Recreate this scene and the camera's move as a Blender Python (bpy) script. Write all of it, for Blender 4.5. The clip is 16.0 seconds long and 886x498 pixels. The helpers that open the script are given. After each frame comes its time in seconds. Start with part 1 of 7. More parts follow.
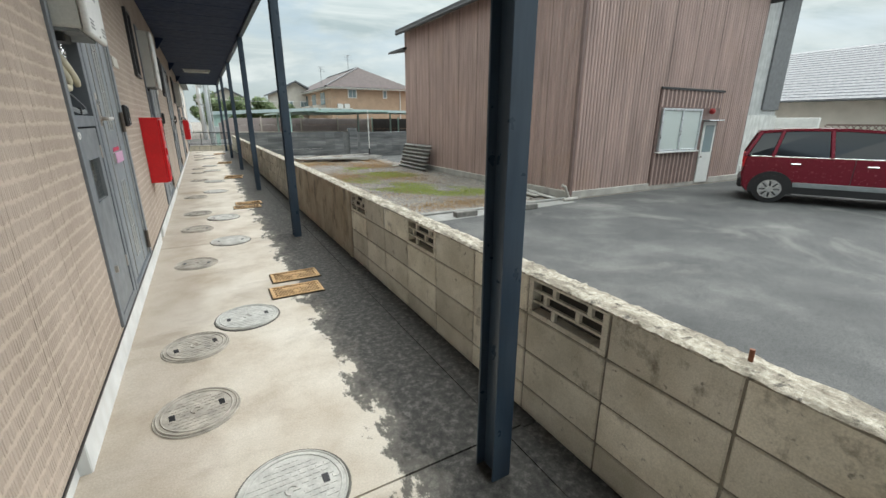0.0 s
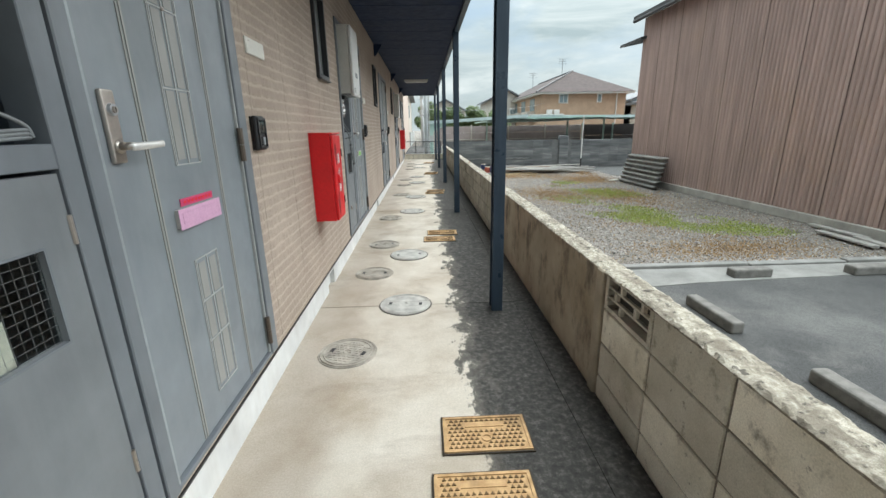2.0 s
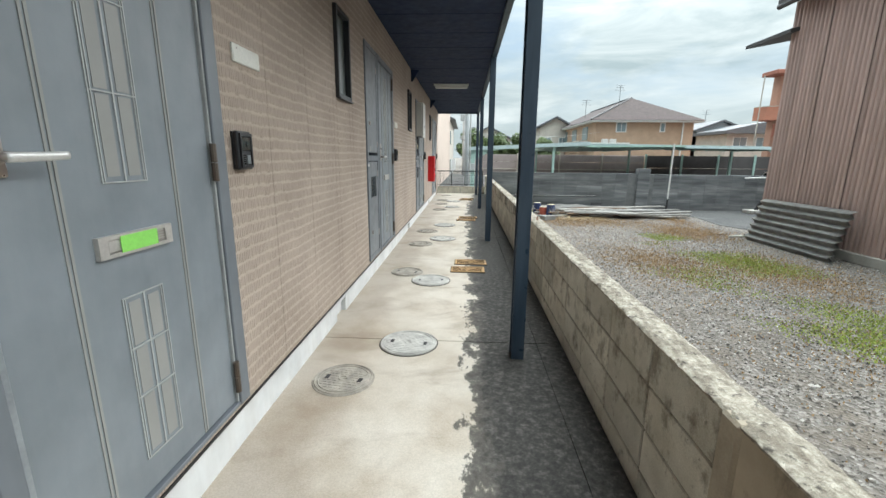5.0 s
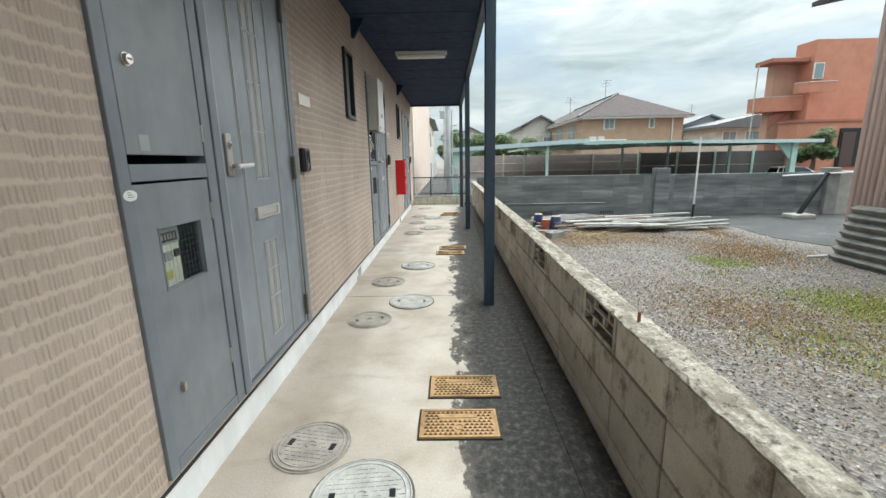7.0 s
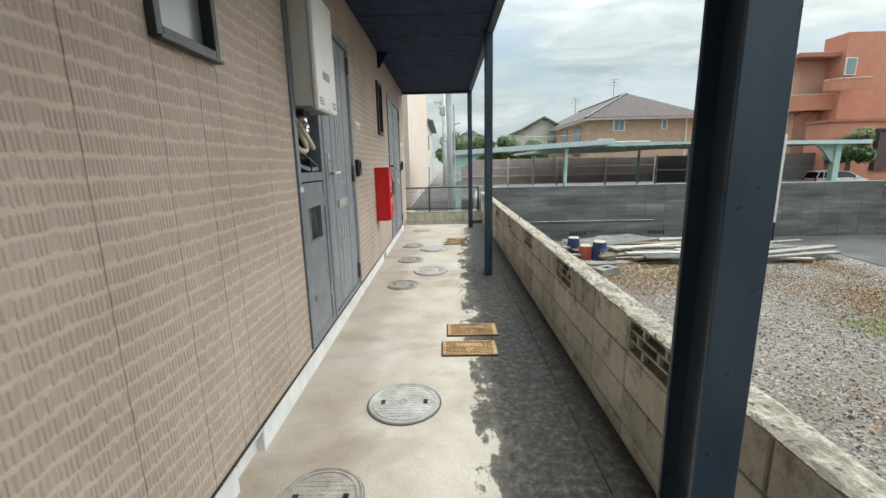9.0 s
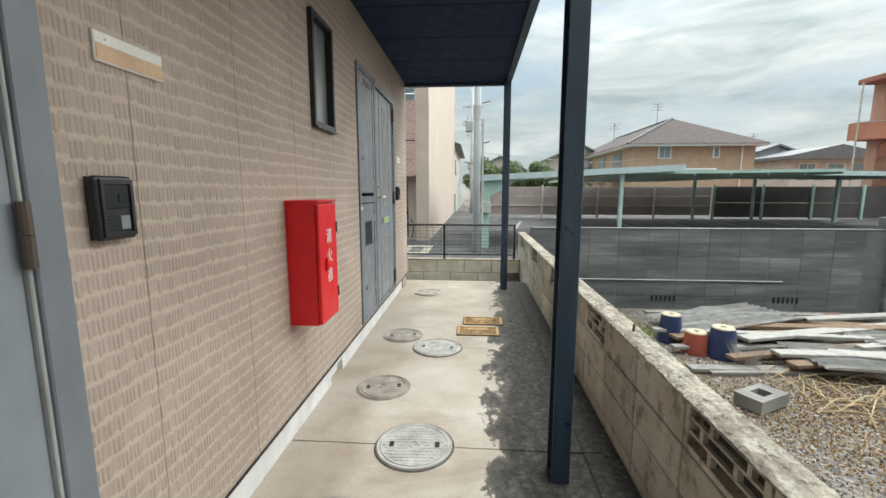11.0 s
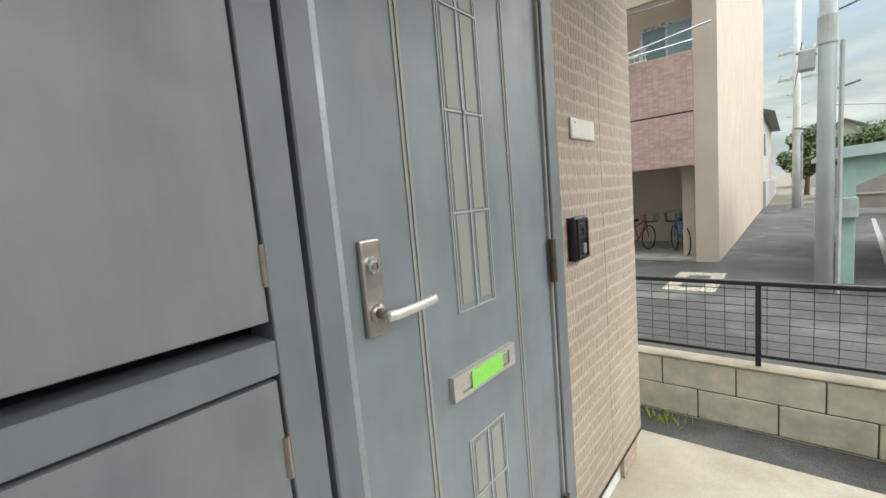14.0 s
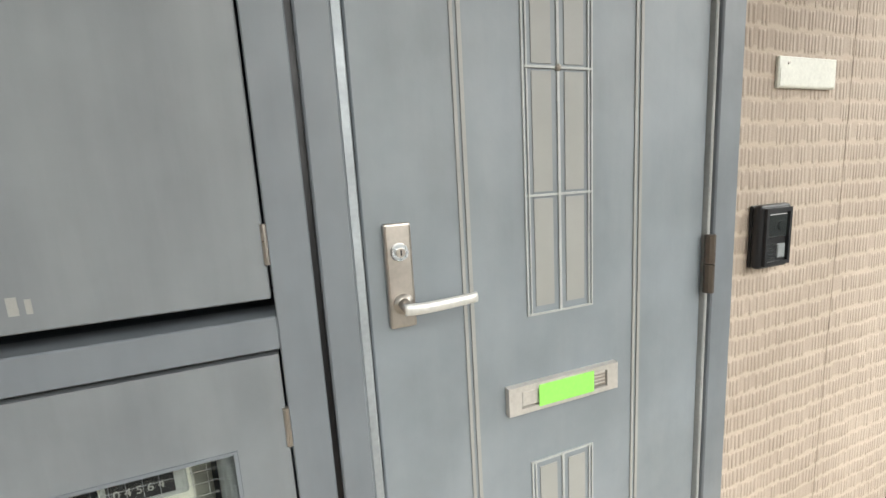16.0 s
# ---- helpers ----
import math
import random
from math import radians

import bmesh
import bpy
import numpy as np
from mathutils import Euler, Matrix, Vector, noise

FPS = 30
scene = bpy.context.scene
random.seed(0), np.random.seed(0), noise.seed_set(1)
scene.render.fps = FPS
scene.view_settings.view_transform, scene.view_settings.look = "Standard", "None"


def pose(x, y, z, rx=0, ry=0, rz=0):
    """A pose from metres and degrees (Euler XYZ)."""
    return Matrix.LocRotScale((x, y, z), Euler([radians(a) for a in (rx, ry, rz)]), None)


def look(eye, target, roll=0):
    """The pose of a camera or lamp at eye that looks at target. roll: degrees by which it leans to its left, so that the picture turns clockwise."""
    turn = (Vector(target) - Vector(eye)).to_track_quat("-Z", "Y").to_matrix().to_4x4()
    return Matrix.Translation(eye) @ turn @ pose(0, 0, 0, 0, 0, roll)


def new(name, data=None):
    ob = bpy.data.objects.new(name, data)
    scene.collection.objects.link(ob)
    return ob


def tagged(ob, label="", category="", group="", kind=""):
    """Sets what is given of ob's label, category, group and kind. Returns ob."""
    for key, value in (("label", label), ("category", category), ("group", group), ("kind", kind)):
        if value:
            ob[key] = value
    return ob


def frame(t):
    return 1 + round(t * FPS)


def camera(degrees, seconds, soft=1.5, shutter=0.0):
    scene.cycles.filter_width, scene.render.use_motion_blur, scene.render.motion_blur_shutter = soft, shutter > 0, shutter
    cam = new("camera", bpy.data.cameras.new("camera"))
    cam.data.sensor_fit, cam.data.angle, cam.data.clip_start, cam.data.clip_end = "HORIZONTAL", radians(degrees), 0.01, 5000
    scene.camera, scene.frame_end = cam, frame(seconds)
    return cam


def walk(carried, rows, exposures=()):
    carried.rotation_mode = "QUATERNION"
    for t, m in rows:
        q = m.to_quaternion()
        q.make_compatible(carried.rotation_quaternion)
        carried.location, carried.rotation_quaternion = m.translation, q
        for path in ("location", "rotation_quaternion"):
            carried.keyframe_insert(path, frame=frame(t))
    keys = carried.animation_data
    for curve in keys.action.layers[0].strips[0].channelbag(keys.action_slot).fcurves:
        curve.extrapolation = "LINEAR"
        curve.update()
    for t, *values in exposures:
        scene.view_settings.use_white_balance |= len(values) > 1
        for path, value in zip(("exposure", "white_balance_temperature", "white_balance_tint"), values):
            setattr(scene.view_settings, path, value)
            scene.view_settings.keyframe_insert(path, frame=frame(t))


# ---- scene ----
cam = camera(93.8, 16.0)
PATH = [
    (0, (0.029, 0.063, 1.165), (0.964, 1.73, 0.577), 0.1),
    (0.5, (0.196, 0.406, 1.224), (0.752, 2.247, 0.675), -1.0),
    (1, (0.238, 0.843, 1.227), (0.554, 2.745, 0.695), -1.4),
    (1.5, (0.301, 1.361, 1.243), (0.473, 3.277, 0.696), -1.4),
    (2, (0.291, 1.891, 1.202), (0.37, 3.811, 0.647), -1.0),
    (2.5, (0.285, 2.483, 1.172), (0.31, 4.405, 0.623), -1.0),
    (3, (0.278, 3.114, 1.175), (0.299, 5.04, 0.64), -0.6),
    (3.5, (0.3, 3.745, 1.176), (0.324, 5.68, 0.672), -0.4),
    (4, (0.357, 4.381, 1.165), (0.34, 6.328, 0.704), 0.2),
    (4.5, (0.385, 4.981, 1.185), (0.321, 6.93, 0.742), 0.6),
    (4.7, (0.409, 5.239, 1.185), (0.312, 7.188, 0.747), 0.7),
    (6.8, (0.471, 7.947, 1.152), (0.408, 9.900, 0.726), -1.1),
    (7, (0.442, 8.186, 1.184), (0.411, 10.141, 0.764), -1.1),
    (7.5, (0.400, 8.791, 1.194), (0.405, 10.752, 0.802), -1.0),
    (8, (0.365, 9.422, 1.205), (0.327, 11.389, 0.842), -0.9),
    (8.2, (0.314, 9.667, 1.210), (0.293, 11.631, 0.835), -1.4),
    (10.3, (0.346, 12.611, 1.225), (0.273, 14.567, 0.811), 0.6),
    (10.5, (0.327, 12.865, 1.225), (0.224, 14.82, 0.818), 1.0),
    (11, (0.395, 13.438, 1.24), (0.248, 15.412, 0.956), -0.0),
    (11.5, (0.385, 14.04, 1.256), (0.144, 16.013, 1.029), -1.1),
    (12, (0.408, 14.611, 1.263), (0.015, 16.563, 1.075), -5.9),
    (12.5, (0.378, 15.175, 1.296), (-0.229, 17.074, 1.142), -9.5),
    (13, (0.3, 15.676, 1.34), (-0.526, 17.494, 1.221), -9.7),
    (13.5, (0.236, 16.178, 1.339), (-0.801, 17.881, 1.178), -7.6),
    (14, (0.112, 16.532, 1.353), (-1.176, 18.046, 1.127), -5.0),
    (14.5, (0.187, 16.73, 1.357), (-1.484, 17.796, 1.093), -4.3),
    (15, (0.32, 16.863, 1.365), (-1.468, 17.709, 1.068), -3.7),
    (15.5, (0.303, 16.848, 1.361), (-1.517, 17.621, 1.058), -4.1),
    (16, (0.187, 16.821, 1.359), (-1.663, 17.509, 1.042), -3.4),
]
walk(cam, [(t, look(eye, target, roll)) for t, eye, target, roll in PATH], [
    (0.0, 1.1, 6350, 11), (1.5, 1.1, 6150, 10), (2.0, 1.16, 6200, 10), (3.0, 1.25, 6350, 11), (4.5, 1.23, 6150, 10), (7.5, 1.18, 6230, 10), (10.4, 1.03, 6400, 11),
    (12.0, 1.05, 6400, 11), (13.0, 1.09, 6400, 11), (13.5, 1.0, 6420, 10), (14.0, 1.1, 6550, 10), (14.5, 1.34, 6650, 11), (15.0, 1.46, 6700, 11), (16.0, 1.52, 6650, 11)])

# ---------------------------------------------------------------- world and sun
world = bpy.data.worlds.new("sky")
scene.world = world
world.use_nodes = True
wn = world.node_tree
wn.nodes.clear()


def wnode(kind, **inputs):
    n = wn.nodes.new(kind)
    for key, value in inputs.items():
        n.inputs[key].default_value = value
    return n


SUN_EL, SUN_AZ = radians(48), radians(62)
sky = wnode("ShaderNodeTexSky")
sky.sky_type, sky.sun_disc = "NISHITA", False
sky.sun_elevation, sky.sun_rotation = SUN_EL, SUN_AZ
sky.air_density, sky.dust_density = 1.0, 2.0
coord = wnode("ShaderNodeTexCoord")
stretch = wnode("ShaderNodeMapping")
stretch.inputs["Scale"].default_value = (1.2, 1.2, 5.0)
clouds = wnode("ShaderNodeTexNoise", Scale=2.3, Detail=7.0, Roughness=0.55, Distortion=0.35)
cover = wnode("ShaderNodeValToRGB")
cover.color_ramp.elements[0].position, cover.color_ramp.elements[1].position = 0.31, 0.52
shades = wnode("ShaderNodeTexNoise", Scale=3.1, Detail=6.0, Roughness=0.6, Distortion=0.5)
shade_ramp = wnode("ShaderNodeValToRGB")
shade_ramp.color_ramp.elements[0].position, shade_ramp.color_ramp.elements[1].position = 0.33, 0.66
shade_ramp.color_ramp.elements[0].color = (4.0, 4.85, 4.85, 1)
shade_ramp.color_ramp.elements[1].color = (7.4, 7.95, 7.6, 1)
mix = wnode("ShaderNodeMix")
mix.data_type = "RGBA"
lift = wnode("ShaderNodeMix")
lift.data_type = "RGBA"
lift.inputs[0].default_value = 0.55
lift.inputs[7].default_value = (5.0, 6.2, 6.35, 1)
back = wnode("ShaderNodeBackground", Strength=0.093)
out = wnode("ShaderNodeOutputWorld")
link = wn.links.new
link(coord.outputs["Generated"], stretch.inputs["Vector"])
link(stretch.outputs["Vector"], clouds.inputs["Vector"])
link(stretch.outputs["Vector"], shades.inputs["Vector"])
link(clouds.outputs["Fac"], cover.inputs["Fac"])
link(shades.outputs["Fac"], shade_ramp.inputs["Fac"])
link(sky.outputs["Color"], lift.inputs[6])
link(cover.outputs["Color"], mix.inputs[0])
link(lift.outputs[2], mix.inputs[6])
link(shade_ramp.outputs["Color"], mix.inputs[7])
# an overcast sky grows brighter towards its zenith
split = wnode("ShaderNodeSeparateXYZ")
climb = wnode("ShaderNodeMath")
climb.operation = "MULTIPLY_ADD"
climb.use_clamp = False
climb.inputs[1].default_value, climb.inputs[2].default_value = 2.0, 0.54
rise = wnode("ShaderNodeMath")
rise.operation = "POWER"
rise.inputs[1].default_value = 2.0
swell = wnode("ShaderNodeMix")
swell.data_type, swell.blend_type = "RGBA", "MULTIPLY"
swell.inputs[0].default_value = 1.0
link(coord.outputs["Generated"], split.inputs[0])
link(split.outputs[2], rise.inputs[0])
link(rise.outputs[0], climb.inputs[0])
link(mix.outputs[2], swell.inputs[6])
link(climb.outputs[0], swell.inputs[7])
link(swell.outputs[2], back.inputs["Color"])
link(back.outputs["Background"], out.inputs["Surface"])

sun_data = bpy.data.lights.new("sun", "SUN")
sun_data.energy, sun_data.angle, sun_data.color = 2.5, radians(100), (1.0, 0.995, 0.955)
sun = new("sun", sun_data)
sun.matrix_world = look((0, 0, 30), (-30 * math.cos(SUN_EL) * math.sin(SUN_AZ) / math.sin(SUN_EL), -30 * math.cos(SUN_EL) * math.cos(SUN_AZ) / math.sin(SUN_EL), 0))

# ---------------------------------------------------------------- materials


class Mat:
    """A small builder for node materials."""

    def __init__(self, name, rough=0.6, metal=0.0):
        self.m = bpy.data.materials.new(name)
        self.m.use_nodes = True
        self.t = self.m.node_tree
        self.b = self.t.nodes["Principled BSDF"]
        self.b.inputs["Roughness"].default_value = rough
        self.b.inputs["Metallic"].default_value = metal
        self.pos = self.t.nodes.new("ShaderNodeNewGeometry").outputs["Position"]

    def node(self, kind, **inputs):
        n = self.t.nodes.new(kind)
        for key, value in inputs.items():
            n.inputs[key].default_value = value
        return n

    def wire(self, a, b):
        self.t.links.new(a, b)

    def scaled(self, sx, sy, sz):
        n = self.node("ShaderNodeMapping")
        n.inputs["Scale"].default_value = (sx, sy, sz)
        self.wire(self.pos, n.inputs["Vector"])
        return n.outputs["Vector"]

    def noise(self, scale, detail=4.0, rough=0.55, vec=None, distort=0.0):
        n = self.node("ShaderNodeTexNoise", Scale=scale, Detail=detail, Roughness=rough, Distortion=distort)
        self.wire(vec or self.pos, n.inputs["Vector"])
        return n.outputs["Fac"]

    def ramp(self, fac, *stops):
        n = self.node("ShaderNodeValToRGB")
        e = n.color_ramp.elements
        while len(e) < len(stops):
            e.new(0.5)
        for el, (p, c) in zip(e, stops):
            el.position = p
            el.color = (*c, 1) if isinstance(c, tuple) else (c, c, c, 1)
        self.wire(fac, n.inputs["Fac"])
        return n.outputs["Color"]

    def blend(self, fac, a, b, how="MIX"):
        n = self.node("ShaderNodeMix")
        n.data_type, n.blend_type = "RGBA", how
        for slot, v in ((0, fac), (6, a), (7, b)):
            if isinstance(v, tuple):
                n.inputs[slot].default_value = (*v, 1)
            elif isinstance(v, (int, float)):
                n.inputs[slot].default_value = v
            else:
                self.wire(v, n.inputs[slot])
        return n.outputs[2]

    def maths(self, op, a, b=0.0, c=0.0):
        n = self.node("ShaderNodeMath")
        n.operation = op
        for i, v in enumerate((a, b, c)):
            if isinstance(v, (int, float)):
                n.inputs[i].default_value = v
            else:
                self.wire(v, n.inputs[i])
        return n.outputs[0]

    def axis(self, i):
        n = self.node("ShaderNodeSeparateXYZ")
        self.wire(self.pos, n.inputs[0])
        return n.outputs[i]

    def rand(self):
        return self.node("ShaderNodeObjectInfo").outputs["Random"]

    def island(self):
        return self.node("ShaderNodeNewGeometry").outputs["Random Per Island"]

    def color(self, c):
        if isinstance(c, tuple):
            self.b.inputs["Base Color"].default_value = (*c, 1)
        else:
            self.wire(c, self.b.inputs["Base Color"])
        return self

    def rough(self, r):
        self.wire(r, self.b.inputs["Roughness"])
        return self

    def bump(self, height, strength=0.3, distance=0.01):
        n = self.node("ShaderNodeBump", Strength=strength, Distance=distance)
        self.wire(height, n.inputs["Height"])
        self.wire(n.outputs["Normal"], self.b.inputs["Normal"])
        return self


def tinted(c, k):
    return tuple(min(1.0, v * k) for v in c)


def plain(name, c, rough=0.6, metal=0.0, spread=0.18, scale=9.0, bump=0.0, grain=120.0):
    """Paint, plastic or metal with slight blotches, fine grain and dirt."""
    m = Mat(name, rough, metal)
    big = m.ramp(m.noise(scale, 5), (0.25, tinted(c, 1 - spread)), (0.75, tinted(c, 1 + spread)))
    fine = m.ramp(m.noise(grain, 2), (0.3, 0.88), (0.7, 1.0))
    m.color(m.blend(1.0, big, fine, "MULTIPLY"))
    m.rough(m.ramp(m.noise(scale * 2.3, 3), (0.2, max(0.05, rough - 0.12)), (0.8, min(1.0, rough + 0.12))))
    if bump:
        m.bump(m.noise(grain, 3), bump, 0.004)
    return m.m


def streaked(name, c, dirt, rough=0.5, amount=0.55, metal=0.0):
    """Painted metal with rain streaks running down."""
    m = Mat(name, rough, metal)
    streaks = m.ramp(m.noise(3.0, 5, 0.6, m.scaled(3.6, 3.6, 0.45)), (0.42, 0.0), (0.75, amount))
    blot = m.ramp(m.noise(5, 5), (0.3, tinted(c, 0.84)), (0.7, tinted(c, 1.12)))
    m.color(m.blend(streaks, blot, dirt))
    m.rough(m.ramp(m.noise(14, 3), (0.2, rough - 0.1), (0.8, rough + 0.15)))
    m.bump(m.noise(60, 2), 0.06, 0.003)
    return m.m


# moulded siding: rows of small upright tabs standing out of a flat sandy ground
ROW = 0.0482


def siding_material():
    m = Mat("siding_clay", 0.85)
    y, z = m.axis(1), m.axis(2)
    zz = m.maths("ADD", z, m.maths("MULTIPLY", m.maths("SUBTRACT", m.noise(1.0, 1, 0.5, m.scaled(1, 7, 0.5)), 0.5), 0.011))
    row = m.maths("FLOOR", m.maths("DIVIDE", zz, ROW))
    yy = m.maths("ADD", m.maths("ADD", y, m.maths("MULTIPLY", m.noise(17, 1, 0.5, m.scaled(1, 1, 0.12)), 0.022)), m.maths("MULTIPLY", row, 0.0573))
    cell = m.maths("FLOOR", m.maths("DIVIDE", yy, 0.0128))
    pair = m.node("ShaderNodeCombineXYZ")
    m.wire(cell, pair.inputs[0])
    m.wire(row, pair.inputs[1])
    luck = m.node("ShaderNodeTexWhiteNoise")
    m.wire(pair.outputs[0], luck.inputs["Vector"])
    chance = luck.outputs["Value"]
    across = m.maths("FRACT", m.maths("DIVIDE", yy, 0.0128))
    tab = m.ramp(across, (0.0, 0.0), (0.28, 1.0), (0.58, 1.0), (0.88, 0.0))
    cluster = m.ramp(m.maths("FRACT", m.maths("DIVIDE", yy, 0.0896)), (0.0, 0.15), (0.09, 1.0), (0.9, 1.0), (1.0, 0.15))
    inrow = m.maths("FRACT", m.maths("ADD", m.maths("DIVIDE", zz, ROW), m.maths("MULTIPLY", m.maths("SUBTRACT", chance, 0.5), 0.16)))
    band = m.ramp(inrow, (0.06, 0.0), (0.2, 1.0), (0.8, 0.85), (0.94, 0.0))
    height = m.maths("MULTIPLY", m.maths("MULTIPLY", tab, band), m.maths("MULTIPLY", cluster, m.ramp(chance, (0.0, 0.0), (0.14, 0.12), (0.36, 0.65), (1.0, 1.0))))
    base = m.ramp(m.noise(2.2, 5), (0.3, (0.362, 0.292, 0.236)), (0.7, (0.47, 0.388, 0.32)))
    sand = m.ramp(m.noise(340, 2), (0.3, 0.86), (0.7, 1.04))
    col = m.blend(1.0, base, sand, "MULTIPLY")
    # one flank of each tab is darkened in colour, like shade in the crease
    crease_shade = m.maths("MULTIPLY", m.ramp(across, (0.7, 0.0), (0.84, 1.0), (0.97, 0.0)), m.maths("MULTIPLY", band, cluster))
    col = m.blend(m.maths("MULTIPLY", crease_shade, m.ramp(chance, (0.0, 0.06), (0.5, 0.2), (1.0, 0.38))), col, (0.17, 0.12, 0.09))
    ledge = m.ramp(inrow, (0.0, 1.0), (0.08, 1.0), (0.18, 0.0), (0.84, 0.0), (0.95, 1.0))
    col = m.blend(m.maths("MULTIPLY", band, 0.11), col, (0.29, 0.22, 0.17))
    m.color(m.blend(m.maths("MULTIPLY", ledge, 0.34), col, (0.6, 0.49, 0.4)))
    m.bump(m.maths("ADD", m.maths("MULTIPLY", m.noise(240, 3), 0.12), height), 0.62, 0.006)
    return m.m


# corridor concrete: pale and sandy by the building, black with grime along the outer edge
def corridor_material():
    m = Mat("corridor_concrete", 0.75)
    x, y = m.axis(0), m.axis(1)
    edge = m.noise(1.0, 7, 0.68, m.scaled(8, 4.5, 1))
    d = m.maths("ADD", x, m.maths("MULTIPLY", m.maths("SUBTRACT", edge, 0.5), 0.55))
    far = m.ramp(m.maths("MULTIPLY", m.maths("SUBTRACT", y, 15.5), 0.3333), (0.0, 0.0), (1.0, 1.0))
    d = m.maths("SUBTRACT", d, m.maths("MULTIPLY", far, 0.2))
    grime = m.ramp(d, (0.465, 0.0), (0.49, 0.85), (0.6, 1.0))
    speck = m.ramp(m.noise(9, 8, 0.75), (0.5, 0.0), (0.66, 0.55))
    pale = m.ramp(m.noise(2.4, 6, 0.6), (0.28, (0.43, 0.355, 0.265)), (0.5, (0.585, 0.525, 0.435)), (0.74, (0.7, 0.65, 0.565)))
    damp = m.ramp(m.noise(1.0, 6, 0.6, m.scaled(1.4, 2.6, 1), 0.6), (0.54, 0.0), (0.68, 0.5))
    pale = m.blend(damp, pale, (0.3, 0.235, 0.17))
    near_wall = m.ramp(m.maths("ADD", x, m.maths("MULTIPLY", m.noise(3.5, 5), 0.4)), (0.0, 0.4), (0.12, 0.0))
    pale = m.blend(near_wall, pale, (0.32, 0.25, 0.19))
    pale = m.blend(m.maths("MULTIPLY", far, m.ramp(m.noise(2.0, 6, 0.65), (0.3, 0.4), (0.6, 0.95))), pale, (0.3, 0.255, 0.195))
    pale = m.blend(1.0, pale, m.ramp(m.noise(150, 3), (0.3, 0.86), (0.7, 1.05)), "MULTIPLY")
    dark = m.ramp(m.noise(32, 8, 0.75), (0.32, (0.018, 0.017, 0.016)), (0.52, (0.056, 0.053, 0.048)), (0.72, (0.165, 0.156, 0.14)))
    worn = m.ramp(m.noise(3.4, 7, 0.65), (0.66, 0.0), (0.74, 0.65))
    dark = m.blend(worn, dark, (0.26, 0.245, 0.22))
    m.color(m.blend(grime, pale, dark))
    m.rough(m.blend(grime, m.ramp(m.noise(1.6, 4), (0.3, 0.5), (0.7, 0.85)), (0.9, 0.9, 0.9)))
    m.bump(m.maths("ADD", m.noise(180, 3), m.maths("MULTIPLY", m.noise(40, 4), 0.6)), 0.25, 0.004)
    return m.m


def block_material(name="concrete_block", lift=1.0, clean=0.0):
    """lift: how pale the cement is; clean: how little mould has grown on it."""
    m = Mat(name, 0.9)
    base = m.ramp(m.noise(5, 6, 0.6), (0.3, tinted((0.47, 0.435, 0.345), lift)), (0.7, tinted((0.7, 0.665, 0.57), lift)))
    tone = m.ramp(m.rand(), (0.0, 0.72), (1.0, 1.1))
    col = m.blend(1.0, base, tone, "MULTIPLY")
    z = m.axis(2)
    run = m.noise(2.2, 7, 0.68, m.scaled(1, 5, 4))
    mould = m.ramp(m.maths("ADD", run, m.maths("MULTIPLY", z, 0.16)), (0.57 + clean, 0.0), (0.72 + clean, 0.72))
    col = m.blend(mould, col, (0.12, 0.095, 0.062))
    spots = m.ramp(m.noise(28, 4, 0.6), (0.64, 0.0), (0.72, 0.7))
    col = m.blend(spots, col, (0.1, 0.09, 0.075))
    m.color(m.blend(1.0, col, m.ramp(m.noise(210, 2), (0.3, 0.82), (0.7, 1.05)), "MULTIPLY"))
    m.bump(m.maths("ADD", m.noise(230, 3), m.noise(45, 3)), 0.35, 0.004)
    return m.m


def cap_material():
    m = Mat("mortar_cap", 0.92)
    pale = m.ramp(m.noise(55, 6, 0.7), (0.3, (0.25, 0.22, 0.17)), (0.5, (0.44, 0.4, 0.32)), (0.7, (0.64, 0.6, 0.51)))
    worn = m.ramp(m.noise(1.0, 7, 0.7, m.scaled(20, 6, 20)), (0.44, 0.0), (0.58, 0.85))
    col = m.blend(worn, pale, (0.2, 0.172, 0.13))
    col = m.blend(m.ramp(m.noise(30, 5, 0.65), (0.56, 0.0), (0.64, 0.85)), col, (0.07, 0.06, 0.05))
    m.color(col)
    m.bump(m.noise(60, 6, 0.7), 0.8, 0.012)
    return m.m


def grey_wall_material():
    m = Mat("weathered_grey_block", 0.9)
    base = m.ramp(m.noise(1.0, 6, 0.6, m.scaled(0.8, 0.8, 6.5)), (0.32, (0.085, 0.092, 0.097)), (0.55, (0.165, 0.173, 0.175)), (0.75, (0.29, 0.295, 0.29)))
    tone = m.ramp(m.rand(), (0.0, 0.82), (1.0, 1.12))
    m.color(m.blend(1.0, base, tone, "MULTIPLY"))
    m.bump(m.noise(70, 4), 0.4, 0.006)
    return m.m


def ground_material():
    """Gravelly soil near the yard, dull earth beyond."""
    m = Mat("gravel_soil", 0.95)
    v = m.node("ShaderNodeTexVoronoi", Scale=42.0)
    m.wire(m.pos, v.inputs["Vector"])
    stone = m.ramp(v.outputs["Color"], (0.1, (0.08, 0.072, 0.063)), (0.5, (0.19, 0.175, 0.156)), (0.9, (0.37, 0.345, 0.312)))
    soil = m.ramp(m.noise(1.1, 6, 0.65), (0.35, (0.11, 0.088, 0.066)), (0.65, (0.2, 0.165, 0.13)))
    m.color(m.blend(m.ramp(m.noise(2.6, 5), (0.35, 0.25), (0.6, 0.8)), soil, stone))
    m.bump(m.maths("ADD", v.outputs["Distance"], m.noise(30, 4)), 0.6, 0.02)
    return m.m


